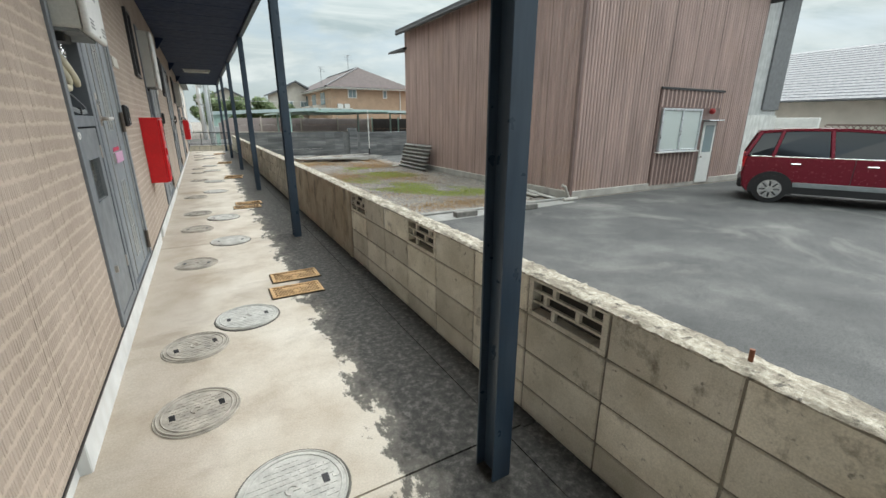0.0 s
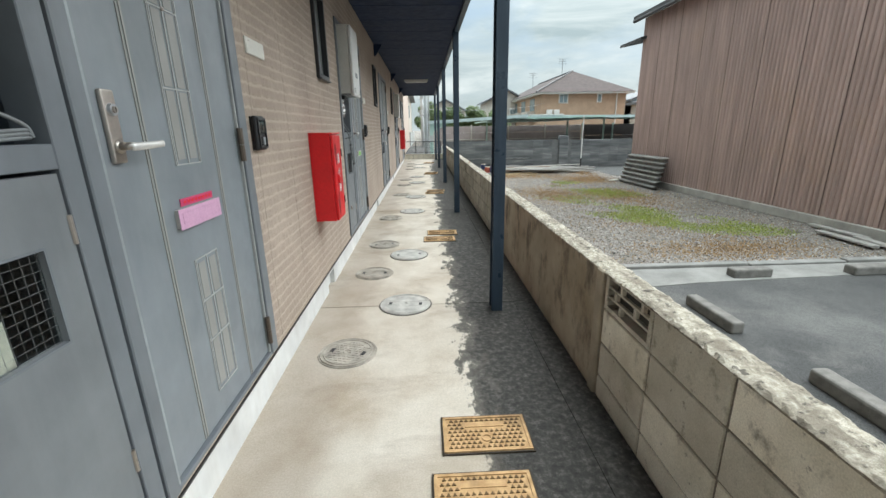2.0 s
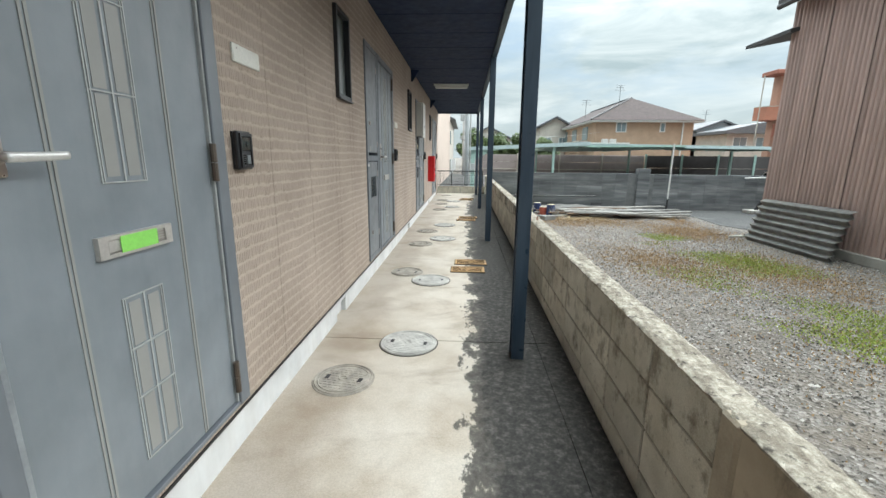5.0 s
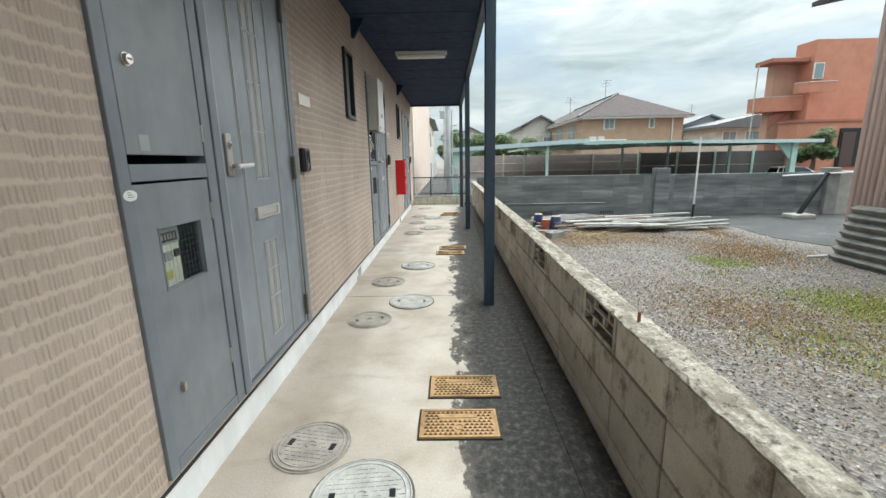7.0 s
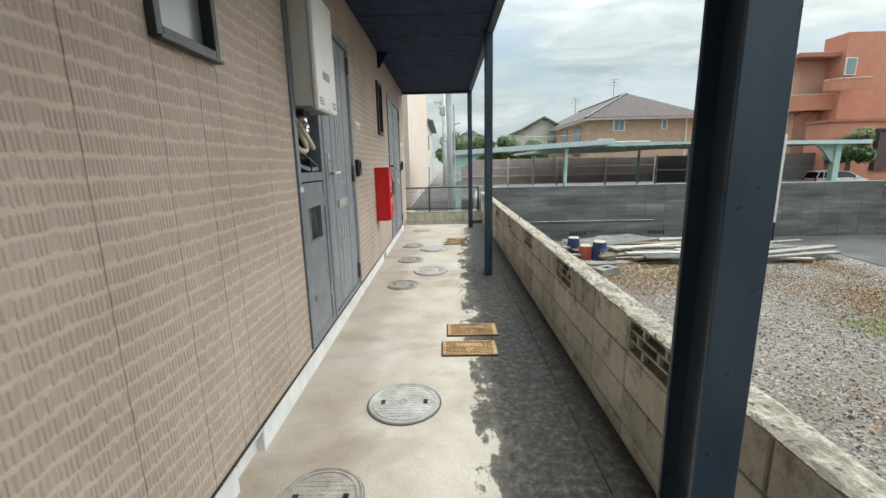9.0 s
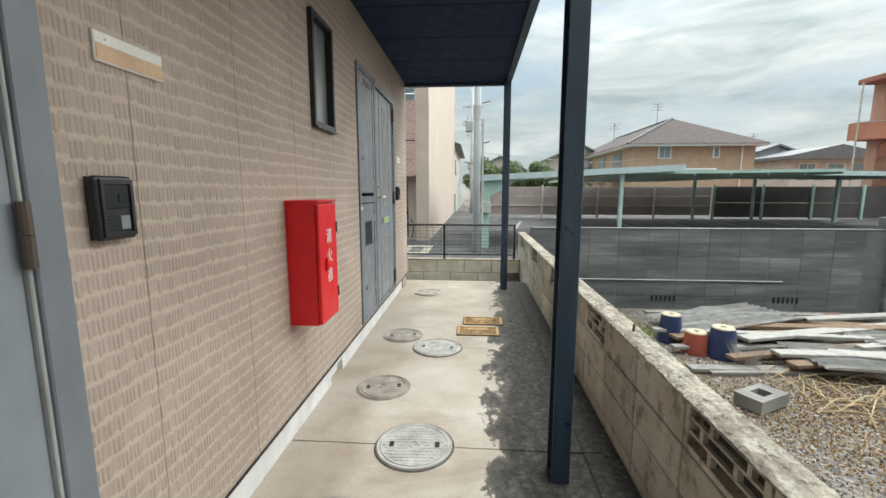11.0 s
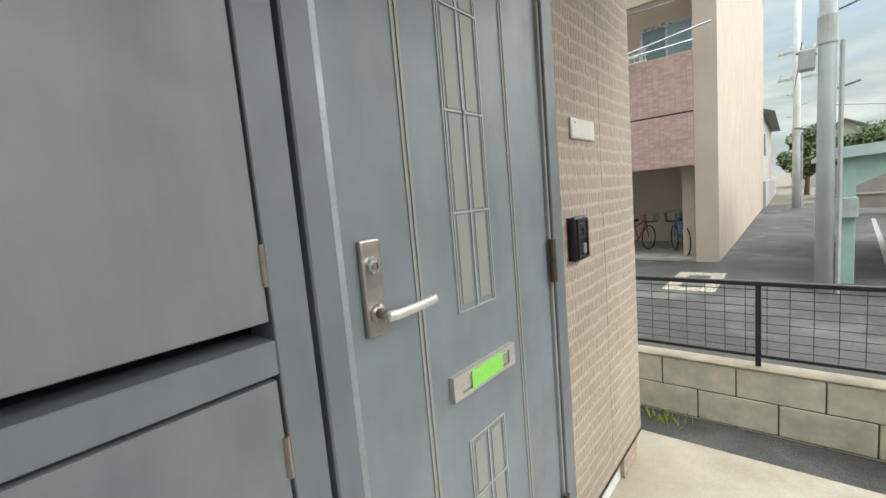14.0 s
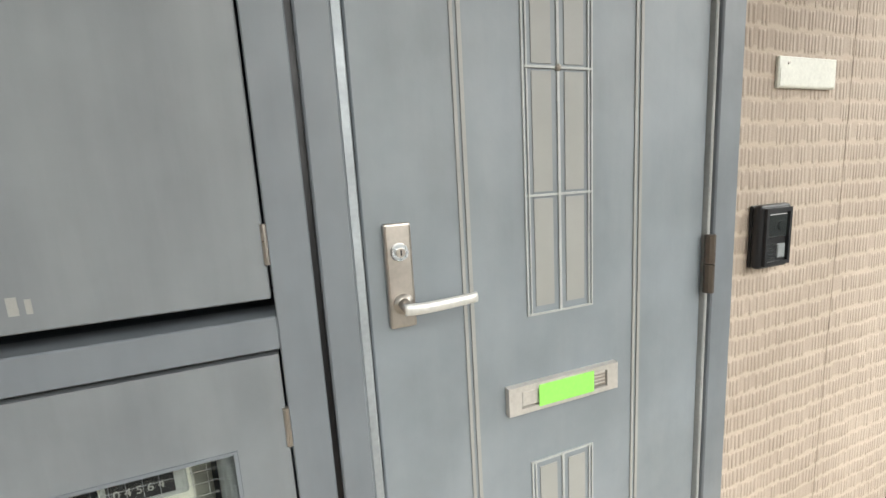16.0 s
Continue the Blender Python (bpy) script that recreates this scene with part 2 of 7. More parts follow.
def asphalt_material():
    m = Mat("worn_asphalt", 0.88)
    col = m.ramp(m.noise(0.9, 7, 0.62), (0.3, (0.036, 0.037, 0.037)), (0.55, (0.068, 0.068, 0.066)), (0.75, (0.13, 0.128, 0.121)))
    pale = m.ramp(m.noise(0.55, 6, 0.6, None, 0.8), (0.56, 0.0), (0.7, 0.6))
    col = m.blend(pale, col, (0.2, 0.19, 0.175))
    m.color(m.blend(1.0, col, m.ramp(m.noise(120, 4, 0.7), (0.3, 0.35), (0.7, 1.6)), "MULTIPLY"))
    m.bump(m.noise(160, 3), 0.5, 0.006)
    return m.m


def grime_metal(name, c, c2, rough=0.55):
    m = Mat(name, rough, 0.2)
    m.color(m.blend(m.ramp(m.noise(3.3, 6, 0.65), (0.5, 0.0), (0.62, 0.6)), m.ramp(m.noise(26, 6, 0.65), (0.3, c), (0.7, c2)), tinted(c, 0.4)))
    m.bump(m.noise(130, 3), 0.3, 0.003)
    return m.m


def corrugated_material(name, c, rust, rough=0.55):
    m = Mat(name, rough, 0.15)
    streak = m.ramp(m.noise(1.6, 6, 0.6, m.scaled(4, 4, 0.35)), (0.3, tinted(c, 0.72)), (0.7, tinted(c, 1.22)))
    r = m.ramp(m.noise(0.8, 6, 0.65), (0.55, 0.0), (0.72, 0.55))
    m.color(m.blend(r, streak, rust))
    m.bump(m.noise(90, 2), 0.1, 0.003)
    return m.m


def leaf_material(name, lo, hi):
    m = Mat(name, 0.7)
    m.color(m.ramp(m.island(), (0.0, lo), (1.0, hi)))
    m.b.inputs["Subsurface Weight"].default_value = 0.0
    return m.m


def glass_material(name, c, rough=0.06):
    m = Mat(name, rough)
    m.color(c)
    m.b.inputs["Specular IOR Level"].default_value = 0.7
    return m.m


SIDING, CORRIDOR, BLOCK, CAP = siding_material(), corridor_material(), block_material(), cap_material()
GREYWALL, SOIL, ASPHALT = grey_wall_material(), ground_material(), asphalt_material()
CLEAN_BLOCK = block_material("pale_concrete_block", 1.2, 0.06)
PLASTER = plain("stained_plaster", (0.36, 0.31, 0.235), 0.9, 0, 0.42, 4.0, 0.4, 150)
DARK_GAP = plain("dark_recess", (0.02, 0.02, 0.021), 0.9)
WHITE_BASE = streaked("white_base_paint", (0.68, 0.69, 0.68), (0.42, 0.38, 0.32), 0.7, 0.25)
DOOR = streaked("blue_grey_door_paint", (0.2, 0.222, 0.242), (0.3, 0.325, 0.34), 0.42, 0.28)
DOOR_DARK = streaked("blue_grey_frame_paint", (0.15, 0.166, 0.184), (0.21, 0.226, 0.24), 0.45, 0.4)
CABINET = streaked("cabinet_grey_paint", (0.17, 0.183, 0.195), (0.25, 0.262, 0.272), 0.45, 0.4)
INLAY = plain("beige_grey_inlay", (0.305, 0.303, 0.285), 0.5, 0, 0.08, 6, 0, 900)
TRIM_PALE = plain("pale_trim", (0.4, 0.41, 0.4), 0.4, 0, 0.12)
ALU = plain("brushed_aluminium", (0.62, 0.65, 0.68), 0.32, 0.85, 0.1)
STEEL = plain("satin_steel", (0.5, 0.455, 0.41), 0.36, 0.9, 0.06)
BRONZE = plain("brown_hinge", (0.12, 0.095, 0.075), 0.4, 0.5)
CHROME = plain("chrome", (0.75, 0.75, 0.75), 0.12, 1.0, 0.03)
NAVY = streaked("navy_post_paint", (0.019, 0.035, 0.058), (0.1, 0.135, 0.17), 0.32, 0.36)
SOFFIT = streaked("navy_soffit_paint", (0.009, 0.02, 0.056), (0.028, 0.045, 0.088), 0.7, 0.4)
SOFFIT.node_tree.nodes["Principled BSDF"].inputs["Specular IOR Level"].default_value = 0.25
RED = plain("red_enamel", (0.7, 0.008, 0.014), 0.4, 0, 0.12, 6)
SOOT = plain("sooty_smear", (0.3, 0.015, 0.016), 0.7, 0, 0.3, 14)
WHITE = plain("white_plastic", (0.72, 0.72, 0.69), 0.45, 0, 0.08)
HEATER = plain("ivory_heater_casing", (0.6, 0.6, 0.56), 0.45, 0, 0.1, 4)
FOIL = plain("crumpled_foil", (0.72, 0.72, 0.72), 0.22, 1.0, 0.25, 40, 0.9, 60)
BRASS = plain("dull_brass", (0.42, 0.3, 0.14), 0.4, 0.8, 0.2)
DUSTY_HOSE = plain("dusty_brown_hose", (0.3, 0.23, 0.2), 0.7, 0, 0.25, 30)
HOSE = plain("cream_hose", (0.6, 0.55, 0.42), 0.6)
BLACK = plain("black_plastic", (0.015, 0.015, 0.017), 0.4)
CABLE = plain("grey_cable", (0.22, 0.235, 0.24), 0.5)
PINK = plain("pink_tape", (0.62, 0.36, 0.52), 0.6, 0, 0.06)
PINK_DEEP = plain("magenta_tape", (0.6, 0.06, 0.16), 0.6, 0, 0.06)
GREEN_TAPE = plain("lime_tape", (0.28, 0.7, 0.12), 0.55, 0, 0.06)
PLATE = plain("name_plate_white", (0.68, 0.67, 0.6), 0.45, 0, 0.08)
ORANGE_STAIN = plain("name_plate_rusty_film", (0.55, 0.36, 0.2), 0.5, 0, 0.2)
MANHOLE = plain("pale_resin_cover", (0.55, 0.54, 0.5), 0.7, 0, 0.3, 14, 0.4, 90)
MANHOLE_DARK = plain("stained_resin_cover", (0.42, 0.385, 0.33), 0.75, 0, 0.35, 14, 0.4, 90)
LID = grime_metal("ochre_meter_lid", (0.42, 0.25, 0.105), (0.66, 0.44, 0.22), 0.65)
LID_STUD = grime_metal("brown_lid_studs", (0.1, 0.055, 0.02), (0.2, 0.12, 0.045), 0.7)
SEAT = plain("grimy_cover_seat", (0.16, 0.15, 0.13), 0.85, 0, 0.3, 20)
LID_DARK = plain("lid_rim_dark", (0.06, 0.045, 0.03), 0.8)
METER = glass_material("meter_glass", (0.03, 0.034, 0.034), 0.08)
def clear_glass():
    m = Mat("wired_glass", 0.03)
    m.b.inputs["Transmission Weight"].default_value = 1.0
    m.b.inputs["IOR"].default_value = 1.45
    m.color((0.85, 0.9, 0.88))
    return m.m


WIRED_GLASS = clear_glass()
WIN_GLASS = glass_material("frosted_dark_glass", (0.15, 0.165, 0.155), 0.3)
SKY_GLASS = glass_material("house_window_glass", (0.2, 0.26, 0.28), 0.1)
BLACK_FRAME = plain("black_window_frame", (0.036, 0.037, 0.039), 0.45, 0.3)
LAMP_WHITE = plain("lamp_diffuser", (0.74, 0.74, 0.7), 0.5, 0, 0.04)
METER_FACE = plain("ivory_meter_case", (0.62, 0.61, 0.52), 0.45, 0, 0.1)
GREY_FACE = plain("grey_meter_face", (0.3, 0.31, 0.3), 0.5, 0, 0.1)
YELLOW = plain("yellow_tag", (0.5, 0.45, 0.1), 0.6)
EDGE = plain("worn_edge_metal", (0.36, 0.39, 0.41), 0.45, 0.4, 0.2)
# near-black colour that stands in for shade inside block hollows
HOLLOW_SHADE = plain("dark_hollow_shade", (0.05, 0.045, 0.038), 0.95)
MAIL = plain("satin_mail_slot", (0.6, 0.57, 0.53), 0.4, 0.45, 0.06)
LEVER = plain("pale_satin_lever", (0.72, 0.71, 0.68), 0.35, 0.35, 0.05)

# ---------------------------------------------------------------- builders


def place_of(ob):
    v = Vector((0, 0, 0))
    while ob:
        v += ob.location
        ob = ob.parent
    return v


def thing(name, label, category, at=(0, 0, 0), group="", kind=""):
    ob = new(name)
    ob.location = at
    ob.empty_display_size = 0.1
    return tagged(ob, label, category, group, kind)


def part(name, bm, material, parent=None, label="", smooth=False):
    """Links a bmesh, built in world metres, as one mesh object under a thing or a part."""
    me = bpy.data.meshes.new(name)
    if parent:
        bm.transform(Matrix.Translation(-place_of(parent)))
    bmesh.ops.recalc_face_normals(bm, faces=bm.faces)
    if smooth:
        for f in bm.faces:
            f.smooth = True
    bm.to_mesh(me)
    bm.free()
    me.materials.append(material)
    ob = new(name, me)
    ob.parent = parent
    if label:
        ob["label"] = label
    return ob


def box(bm, x0, x1, y0, y1, z0, z1, bevel=0.0, seg=1):
    m = Matrix.Translation(((x0 + x1) / 2, (y0 + y1) / 2, (z0 + z1) / 2)) @ Matrix.Diagonal((abs(x1 - x0), abs(y1 - y0), abs(z1 - z0), 1))
    made = bmesh.ops.create_cube(bm, size=1.0, matrix=m)["verts"]
    if bevel:
        edges = list({e for v in made for e in v.link_edges})
        bmesh.ops.bevel(bm, geom=edges, offset=bevel, segments=seg, affect="EDGES", profile=0.5)
    return bm


def cuboid(x0, x1, y0, y1, z0, z1, bevel=0.0, seg=1):
    return box(bmesh.new(), x0, x1, y0, y1, z0, z1, bevel, seg)


def tube(bm, points, r, sides=8, caps=True):
    """A tube of radius r (or one radius a point) along points."""
    pts = [Vector(p) for p in points]
    rs = r if isinstance(r, (list, tuple)) else [r] * len(pts)
    rings = []
    for i, p in enumerate(pts):
        d = (pts[min(i + 1, len(pts) - 1)] - pts[max(i - 1, 0)]).normalized()
        side = d.cross(Vector((0, 0, 1)) if abs(d.z) < 0.9 else Vector((1, 0, 0))).normalized()
        up = side.cross(d)
        rings.append([bm.verts.new(p + rs[i] * (math.cos(a) * side + math.sin(a) * up)) for a in (2 * math.pi * k / sides for k in range(sides))])
    for a, b in zip(rings, rings[1:]):
        for k in range(sides):
            bm.faces.new((a[k], a[(k + 1) % sides], b[(k + 1) % sides], b[k]))
    if caps:
        bm.faces.new(rings[0][::-1])
        bm.faces.new(rings[-1])
    return bm


def curve_points(ctrl, n=8):
    """A smooth line through control points."""
    p = [Vector(c) for c in ctrl]
    p = [2 * p[0] - p[1], *p, 2 * p[-1] - p[-2]]
    line = []
    for i in range(1, len(p) - 2):
        for k in range(n):
            t = k / n
            a, b, c, d = p[i - 1], p[i], p[i + 1], p[i + 2]
            line.append(0.5 * (2 * b + (c - a) * t + (2 * a - 5 * b + 4 * c - d) * t * t + (3 * b - a - 3 * c + d) * t ** 3))
    return line + [p[-2]]


def prism(bm, outline, axis, lo, hi):
    """Extrudes an outline of 2D points along x, y or z from lo to hi."""
    def at(u, v, w):
        return {"x": (w, u, v), "y": (u, w, v), "z": (u, v, w)}[axis]
    a = [bm.verts.new(at(u, v, lo)) for u, v in outline]
    b = [bm.verts.new(at(u, v, hi)) for u, v in outline]
    n = len(outline)
    for i in range(n):
        bm.faces.new((a[i], a[(i + 1) % n], b[(i + 1) % n], b[i]))
    bm.faces.new(a[::-1])
    bm.faces.new(b)
    return bm


def disc(bm, x, y, z0, z1, r, n=32, r_top=None):
    m = Matrix.Translation((x, y, (z0 + z1) / 2))
    bmesh.ops.create_cone(bm, cap_ends=True, segments=n, radius1=r, radius2=r if r_top is None else r_top, depth=z1 - z0, matrix=m)
    return bm


def share(name, me, parent, loc, rot=(0, 0, 0), scale=(1, 1, 1)):
    """A piece that shares its mesh with its like."""
    ob = new(name, me)
    ob.parent = parent
    ob.location = Vector(loc) - place_of(parent)
    ob.rotation_euler = rot
    ob.scale = scale
    return ob


def mesh_of(name, bm, material, smooth=False):
    me = bpy.data.meshes.new(name)
    bmesh.ops.recalc_face_normals(bm, faces=bm.faces)
    if smooth:
        for f in bm.faces:
            f.smooth = True
    bm.to_mesh(me)
    bm.free()
    me.materials.append(material)
    return me


def written(name, text, size, m, material, parent, depth=0.001, bold=0.0):
    """Letters in the built-in font, as a mesh under a thing."""
    cu = bpy.data.curves.new(name, "FONT")
    cu.body, cu.size, cu.extrude, cu.align_x, cu.align_y = text, size, depth, "CENTER", "CENTER"
    cu.offset = bold
    tmp = bpy.data.objects.new(name, cu)
    scene.collection.objects.link(tmp)
    bpy.context.view_layer.update()
    me = bpy.data.meshes.new_from_object(tmp.evaluated_get(bpy.context.evaluated_depsgraph_get()))
    bpy.data.objects.remove(tmp)
    me.transform(Matrix.Translation(-place_of(parent)) @ m)
    me.materials.clear()
    me.materials.append(material)
    ob = new(name, me)
    ob.parent = parent
    return ob


def holed_plate(x0, x1, outer, hole):
    """A door skin from x0 to x1 with one rectangular opening, free of seams."""
    bm = bmesh.new()
    rings = []
    for x in (x0, x1):
        for a, b, c, d in (outer, hole):
            rings.append([bm.verts.new((x, y, z)) for y, z in ((a, c), (b, c), (b, d), (a, d))])
    ob, hb, of, hf = rings
    for k in range(4):
        n = (k + 1) % 4
        bm.faces.new((of[k], of[n], hf[n], hf[k]))
        bm.faces.new((ob[k], hb[k], hb[n], ob[n]))
        bm.faces.new((ob[k], ob[n], of[n], of[k]))
        bm.faces.new((hb[k], hf[k], hf[n], hb[n]))
    return bm


def fz(y):
    """The corridor falls a little towards its start."""
    return 0.004 * (y - 3.0)


# plan: the corridor runs along +y between the building at x = WALL and the block wall at x = FENCE
WALL, FENCE, YARD = -0.43, 1.07, -0.42
END = 18.5
Z_SOFFIT = 2.46
UNITS = (2.33, 5.76, 9.27, 12.87, 16.38)
UW, U0, U1 = 1.335, 0.235, 2.12
WINDOWS = (5.0, 8.47, 11.9, 15.55)

# ---------------------------------------------------------------- ground
bm = bmesh.new()
bmesh.ops.create_grid(bm, x_segments=60, y_segments=60, size=600, matrix=Matrix.Translation((0, 0, YARD)))
ground = tagged(part("ground", bm, SOIL), "dry gravelly soil reaching far around the buildings", "ground", kind="structure")

lot = part("pavement", cuboid(1.18, 60, -40, 6.32, YARD - 0.05, YARD + 0.006), ASPHALT)
tagged(lot, "worn grey asphalt of a small parking lot", "asphalt", kind="structure")
yard_asphalt = bmesh.new()
prism(yard_asphalt, [(6.9, 17.6), (6.75, 16.2), (7.3, 14.9), (40, 14.9), (40, 19.2), (6.0, 19.2), (6.2, 18.6)], "z", YARD - 0.05, YARD + 0.008)
tagged(part("pavement", yard_asphalt, ASPHALT), "dark asphalt apron behind the brown warehouse", "asphalt", kind="structure")

# ---------------------------------------------------------------- corridor floor
floor = thing("floor", "pale concrete corridor floor blackened along its outer edge", "floor", kind="structure")
joints = (-4.0, -2.4, 1.12, 4.62, 8.12, 11.62, 15.22, 18.74)
for y0, y1 in zip(joints, joints[1:]):
    bm = bmesh.new()
    a, b = y0 + 0.004, y1 - 0.004
    prism(bm, [(a, -0.6), (b, -0.6), (b, fz(b)), (a, fz(a))], "x", WALL - 0.1, 0.9025)
    part("slab", bm, CORRIDOR, floor)
    bm = bmesh.new()
    prism(bm, [(a, -0.6), (b, -0.6), (b, fz(b) + 0.004), (a, fz(a) + 0.004)], "x", 0.904, 0.985)
    part("edge_strip", bm, CORRIDOR, floor)
    bm = bmesh.new()
    prism(bm, [(a, -0.6), (b, -0.6), (b, fz(b) - 0.012), (a, fz(a) - 0.012)], "x", 0.9875, 1.068)
    part("gutter_strip", bm, CORRIDOR, floor)
part("joint_bed", cuboid(WALL - 0.04, FENCE, -4, 18.72, -0.6, -0.045), CORRIDOR, floor)
tagged(part("gutter", cuboid(-3, FENCE, 18.76, 19.6, -0.62, -0.16), ASPHALT), "damp dark ground strip at the corridor's end", "ground", kind="structure")

# ---------------------------------------------------------------- building wall with siding
wall = thing("wall_west", "beige fluted siding wall of a low apartment building", "wall", kind="structure")
openings = [(u, u + UW, U0, U1) for u in UNITS] + [(w, w + 0.31, 1.56, 2.125) for w in WINDOWS] + [(-1.19, 0.145, U0, U1), (1.5, 1.81, 1.56, 2.125)]
W_TOP, W_BOT = 2.62, 0.215


def cut_columns(edges_y, z0, z1):
    """Splits a strip of wall into rectangles clear of the openings."""
    for a, b in zip(edges_y, edges_y[1:]):
        if b - a < 0.004:
            continue
        mid = (a + b) / 2
        holes = sorted((o[2], o[3]) for o in openings if o[0] - 1e-4 < mid < o[1] + 1e-4)
        z = z0
        for lo, hi in holes:
            if lo - z > 0.004:
                yield a, b, z, lo
            z = hi
        if z1 - z > 0.004:
            yield a, b, z, z1


cuts = sorted({-4.0, END, *(e for o in openings for e in o[:2])})
bm = bmesh.new()
for a, b, z0, z1 in cut_columns(cuts, W_BOT, W_TOP):
    box(bm, WALL - 0.2, WALL - 0.022, a, b, z0, z1)
part("core", bm, DARK_GAP, wall)

def siding_piece(a, b, z0, z1):
    """One board with softly rounded edges."""
    return cuboid(WALL - 0.018, WALL, a + 0.0009, b - 0.0009, z0, z1, 0.0014)


board_edges = [14.41 + 0.4625 * k for k in range(-40, 9)]
board_edges = sorted({round(e, 4) for e in board_edges if -4 < e < END} | set(cuts))
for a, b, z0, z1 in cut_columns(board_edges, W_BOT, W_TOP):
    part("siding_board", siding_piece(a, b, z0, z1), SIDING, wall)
# return wall at the far corner
bm = bmesh.new()
box(bm, -6, WALL - 0.02, END - 0.2, END - 0.003, 0.0, W_TOP)
part("end_wall_core", bm, SIDING, wall)
# white painted foundation strip with its low vent notches
base = bmesh.new()
notches = (1.55, 5.02, 8.5, 12.2, 15.9)
prev = -4.0
for n in (*notches, END - 0.03):
    box(base, WALL - 0.2, WALL - 0.038, prev, n - 0.11 if n < END - 0.1 else n, -0.3, 0.2, 0.004)
    if n < END - 0.1:
        box(base, WALL - 0.2, WALL - 0.038, n - 0.11, n + 0.11, 0.13, 0.2, 0.003)
        box(base, WALL - 0.2, WALL - 0.075, n - 0.11, n + 0.11, -0.3, 0.13)
    prev = n + 0.11
box(base, -6, WALL - 0.04, END - 0.1, END - 0.03, -0.5, 0.2, 0.003)
tagged(part("baseboard", base, WHITE_BASE), "white painted concrete foundation strip with dirt stains", "foundation", kind="structure")
tagged(part("trim", cuboid(WALL - 0.05, WALL + 0.004, -4, END, 0.2045, 0.2145), BLACK), "thin dark drip edge under the siding", "trim", kind="structure")

# ---------------------------------------------------------------- upper walkway over the corridor
ceiling = bmesh.new()
X_OUT = 0.80
y = -4.0
while y < END - 0.05:
    e = min(y + 0.595, END - 0.06)
    box(ceiling, WALL + 0.004, X_OUT - 0.06, y + 0.003, e - 0.003, Z_SOFFIT, Z_SOFFIT + 0.03, 0.003)
    y += 0.6
box(ceiling, WALL + 0.004, X_OUT - 0.06, -4, END - 0.06, Z_SOFFIT + 0.024, Z_SOFFIT + 0.12)
tagged(part("ceiling", ceiling, SOFFIT), "dark navy metal panels under the upper walkway", "ceiling", kind="structure")
fascia = bmesh.new()
box(fascia, X_OUT - 0.06, X_OUT, -4, END, Z_SOFFIT - 0.035, Z_SOFFIT + 0.17, 0.004)
box(fascia, WALL + 0.004, X_OUT - 0.06, END - 0.06, END, Z_SOFFIT - 0.035, Z_SOFFIT + 0.17, 0.004)
tagged(part("trim", fascia, NAVY), "navy steel edge beam of the upper walkway", "beam", kind="structure")
for y in [1.95 + 3.45 * k for k in range(-1, 5)]:
    b = part("bracket", prism(bmesh.new(), [(WALL, 2.3), (WALL + 0.02, 2.3), (WALL + 0.12, 2.44), (WALL + 0.12, Z_SOFFIT), (WALL, Z_SOFFIT)], "y", y, y + 0.05), SOFFIT)
    tagged(b, "small dark steel bracket under the walkway", "bracket", "walkway brackets")
# upper floor and roof close the building above
upper = bmesh.new()
box(upper, -6, WALL - 0.03, -4, END, W_TOP, 5.4)
tagged(part("wall_upper", upper, SIDING), "beige siding wall of the upper storey", "wall", kind="structure")
tagged(part("wall_rear", cuboid(-6.1, -5.9, -4, END, -0.4, 5.4), SIDING), "plain rear wall of the apartment building", "wall", kind="structure")
tagged(part("wall_south", cuboid(-6, WALL - 0.2, -4.1, -3.95, -0.4, 5.4), SIDING), "beige siding end wall", "wall", kind="structure")
tagged(part("roof", cuboid(-6.2, 1.0, -4.2, END + 0.2, 5.4, 5.55), SOFFIT), "dark roof slab over the apartment building", "roof", kind="structure")

lamp = thing("ceiling_lamp", "white tube lamp fixture under the dark soffit", "lamp", (0.14, 13.55, Z_SOFFIT))
part("housing", cuboid(-0.17, 0.45, 13.5, 13.6, Z_SOFFIT - 0.03, Z_SOFFIT, 0.004), WHITE, lamp)
part("diffuser", cuboid(-0.15, 0.43, 13.505, 13.595, Z_SOFFIT - 0.075, Z_SOFFIT - 0.03, 0.02, 3), LAMP_WHITE, lamp)

# ---------------------------------------------------------------- posts


def steel_post(y):
    """A rolled H-section post on a small base plate."""
    x, h, f, w, g = 0.757, 0.05, 0.008, 0.006, 0.037
    z0, z1 = fz(y), Z_SOFFIT
    t = thing("steel_post", "navy painted steel H-section post on the corridor edge", "post", (x, y, z0), "walkway posts")
    part("flange", cuboid(x - g, x + g, y - h, y - h + f, z0, z1, 0.002), NAVY, t)
    part("flange", cuboid(x - g, x + g, y + h - f, y + h, z0, z1, 0.002), NAVY, t)
    part("web", cuboid(x - w, x + w, y - h + f, y + h - f, z0, z1), NAVY, t)
    return t


POSTS = (-2.45, 1.0, 4.52, 7.95, 11.4, 15.06, 18.33)
for y in POSTS:
    steel_post(y)

# ---------------------------------------------------------------- entrance doors and meter cabinets


def hinge(y, z, parent, x=WALL + 0.012):
    bm = bmesh.new()
    tube(bm, [(x, y, z - 0.062), (x, y, z - 0.001)], 0.011, 10)
    tube(bm, [(x, y, z + 0.001), (x, y, z + 0.062)], 0.011, 10)
    return part("hinge", bm, BRONZE, parent, "brown steel hinge")


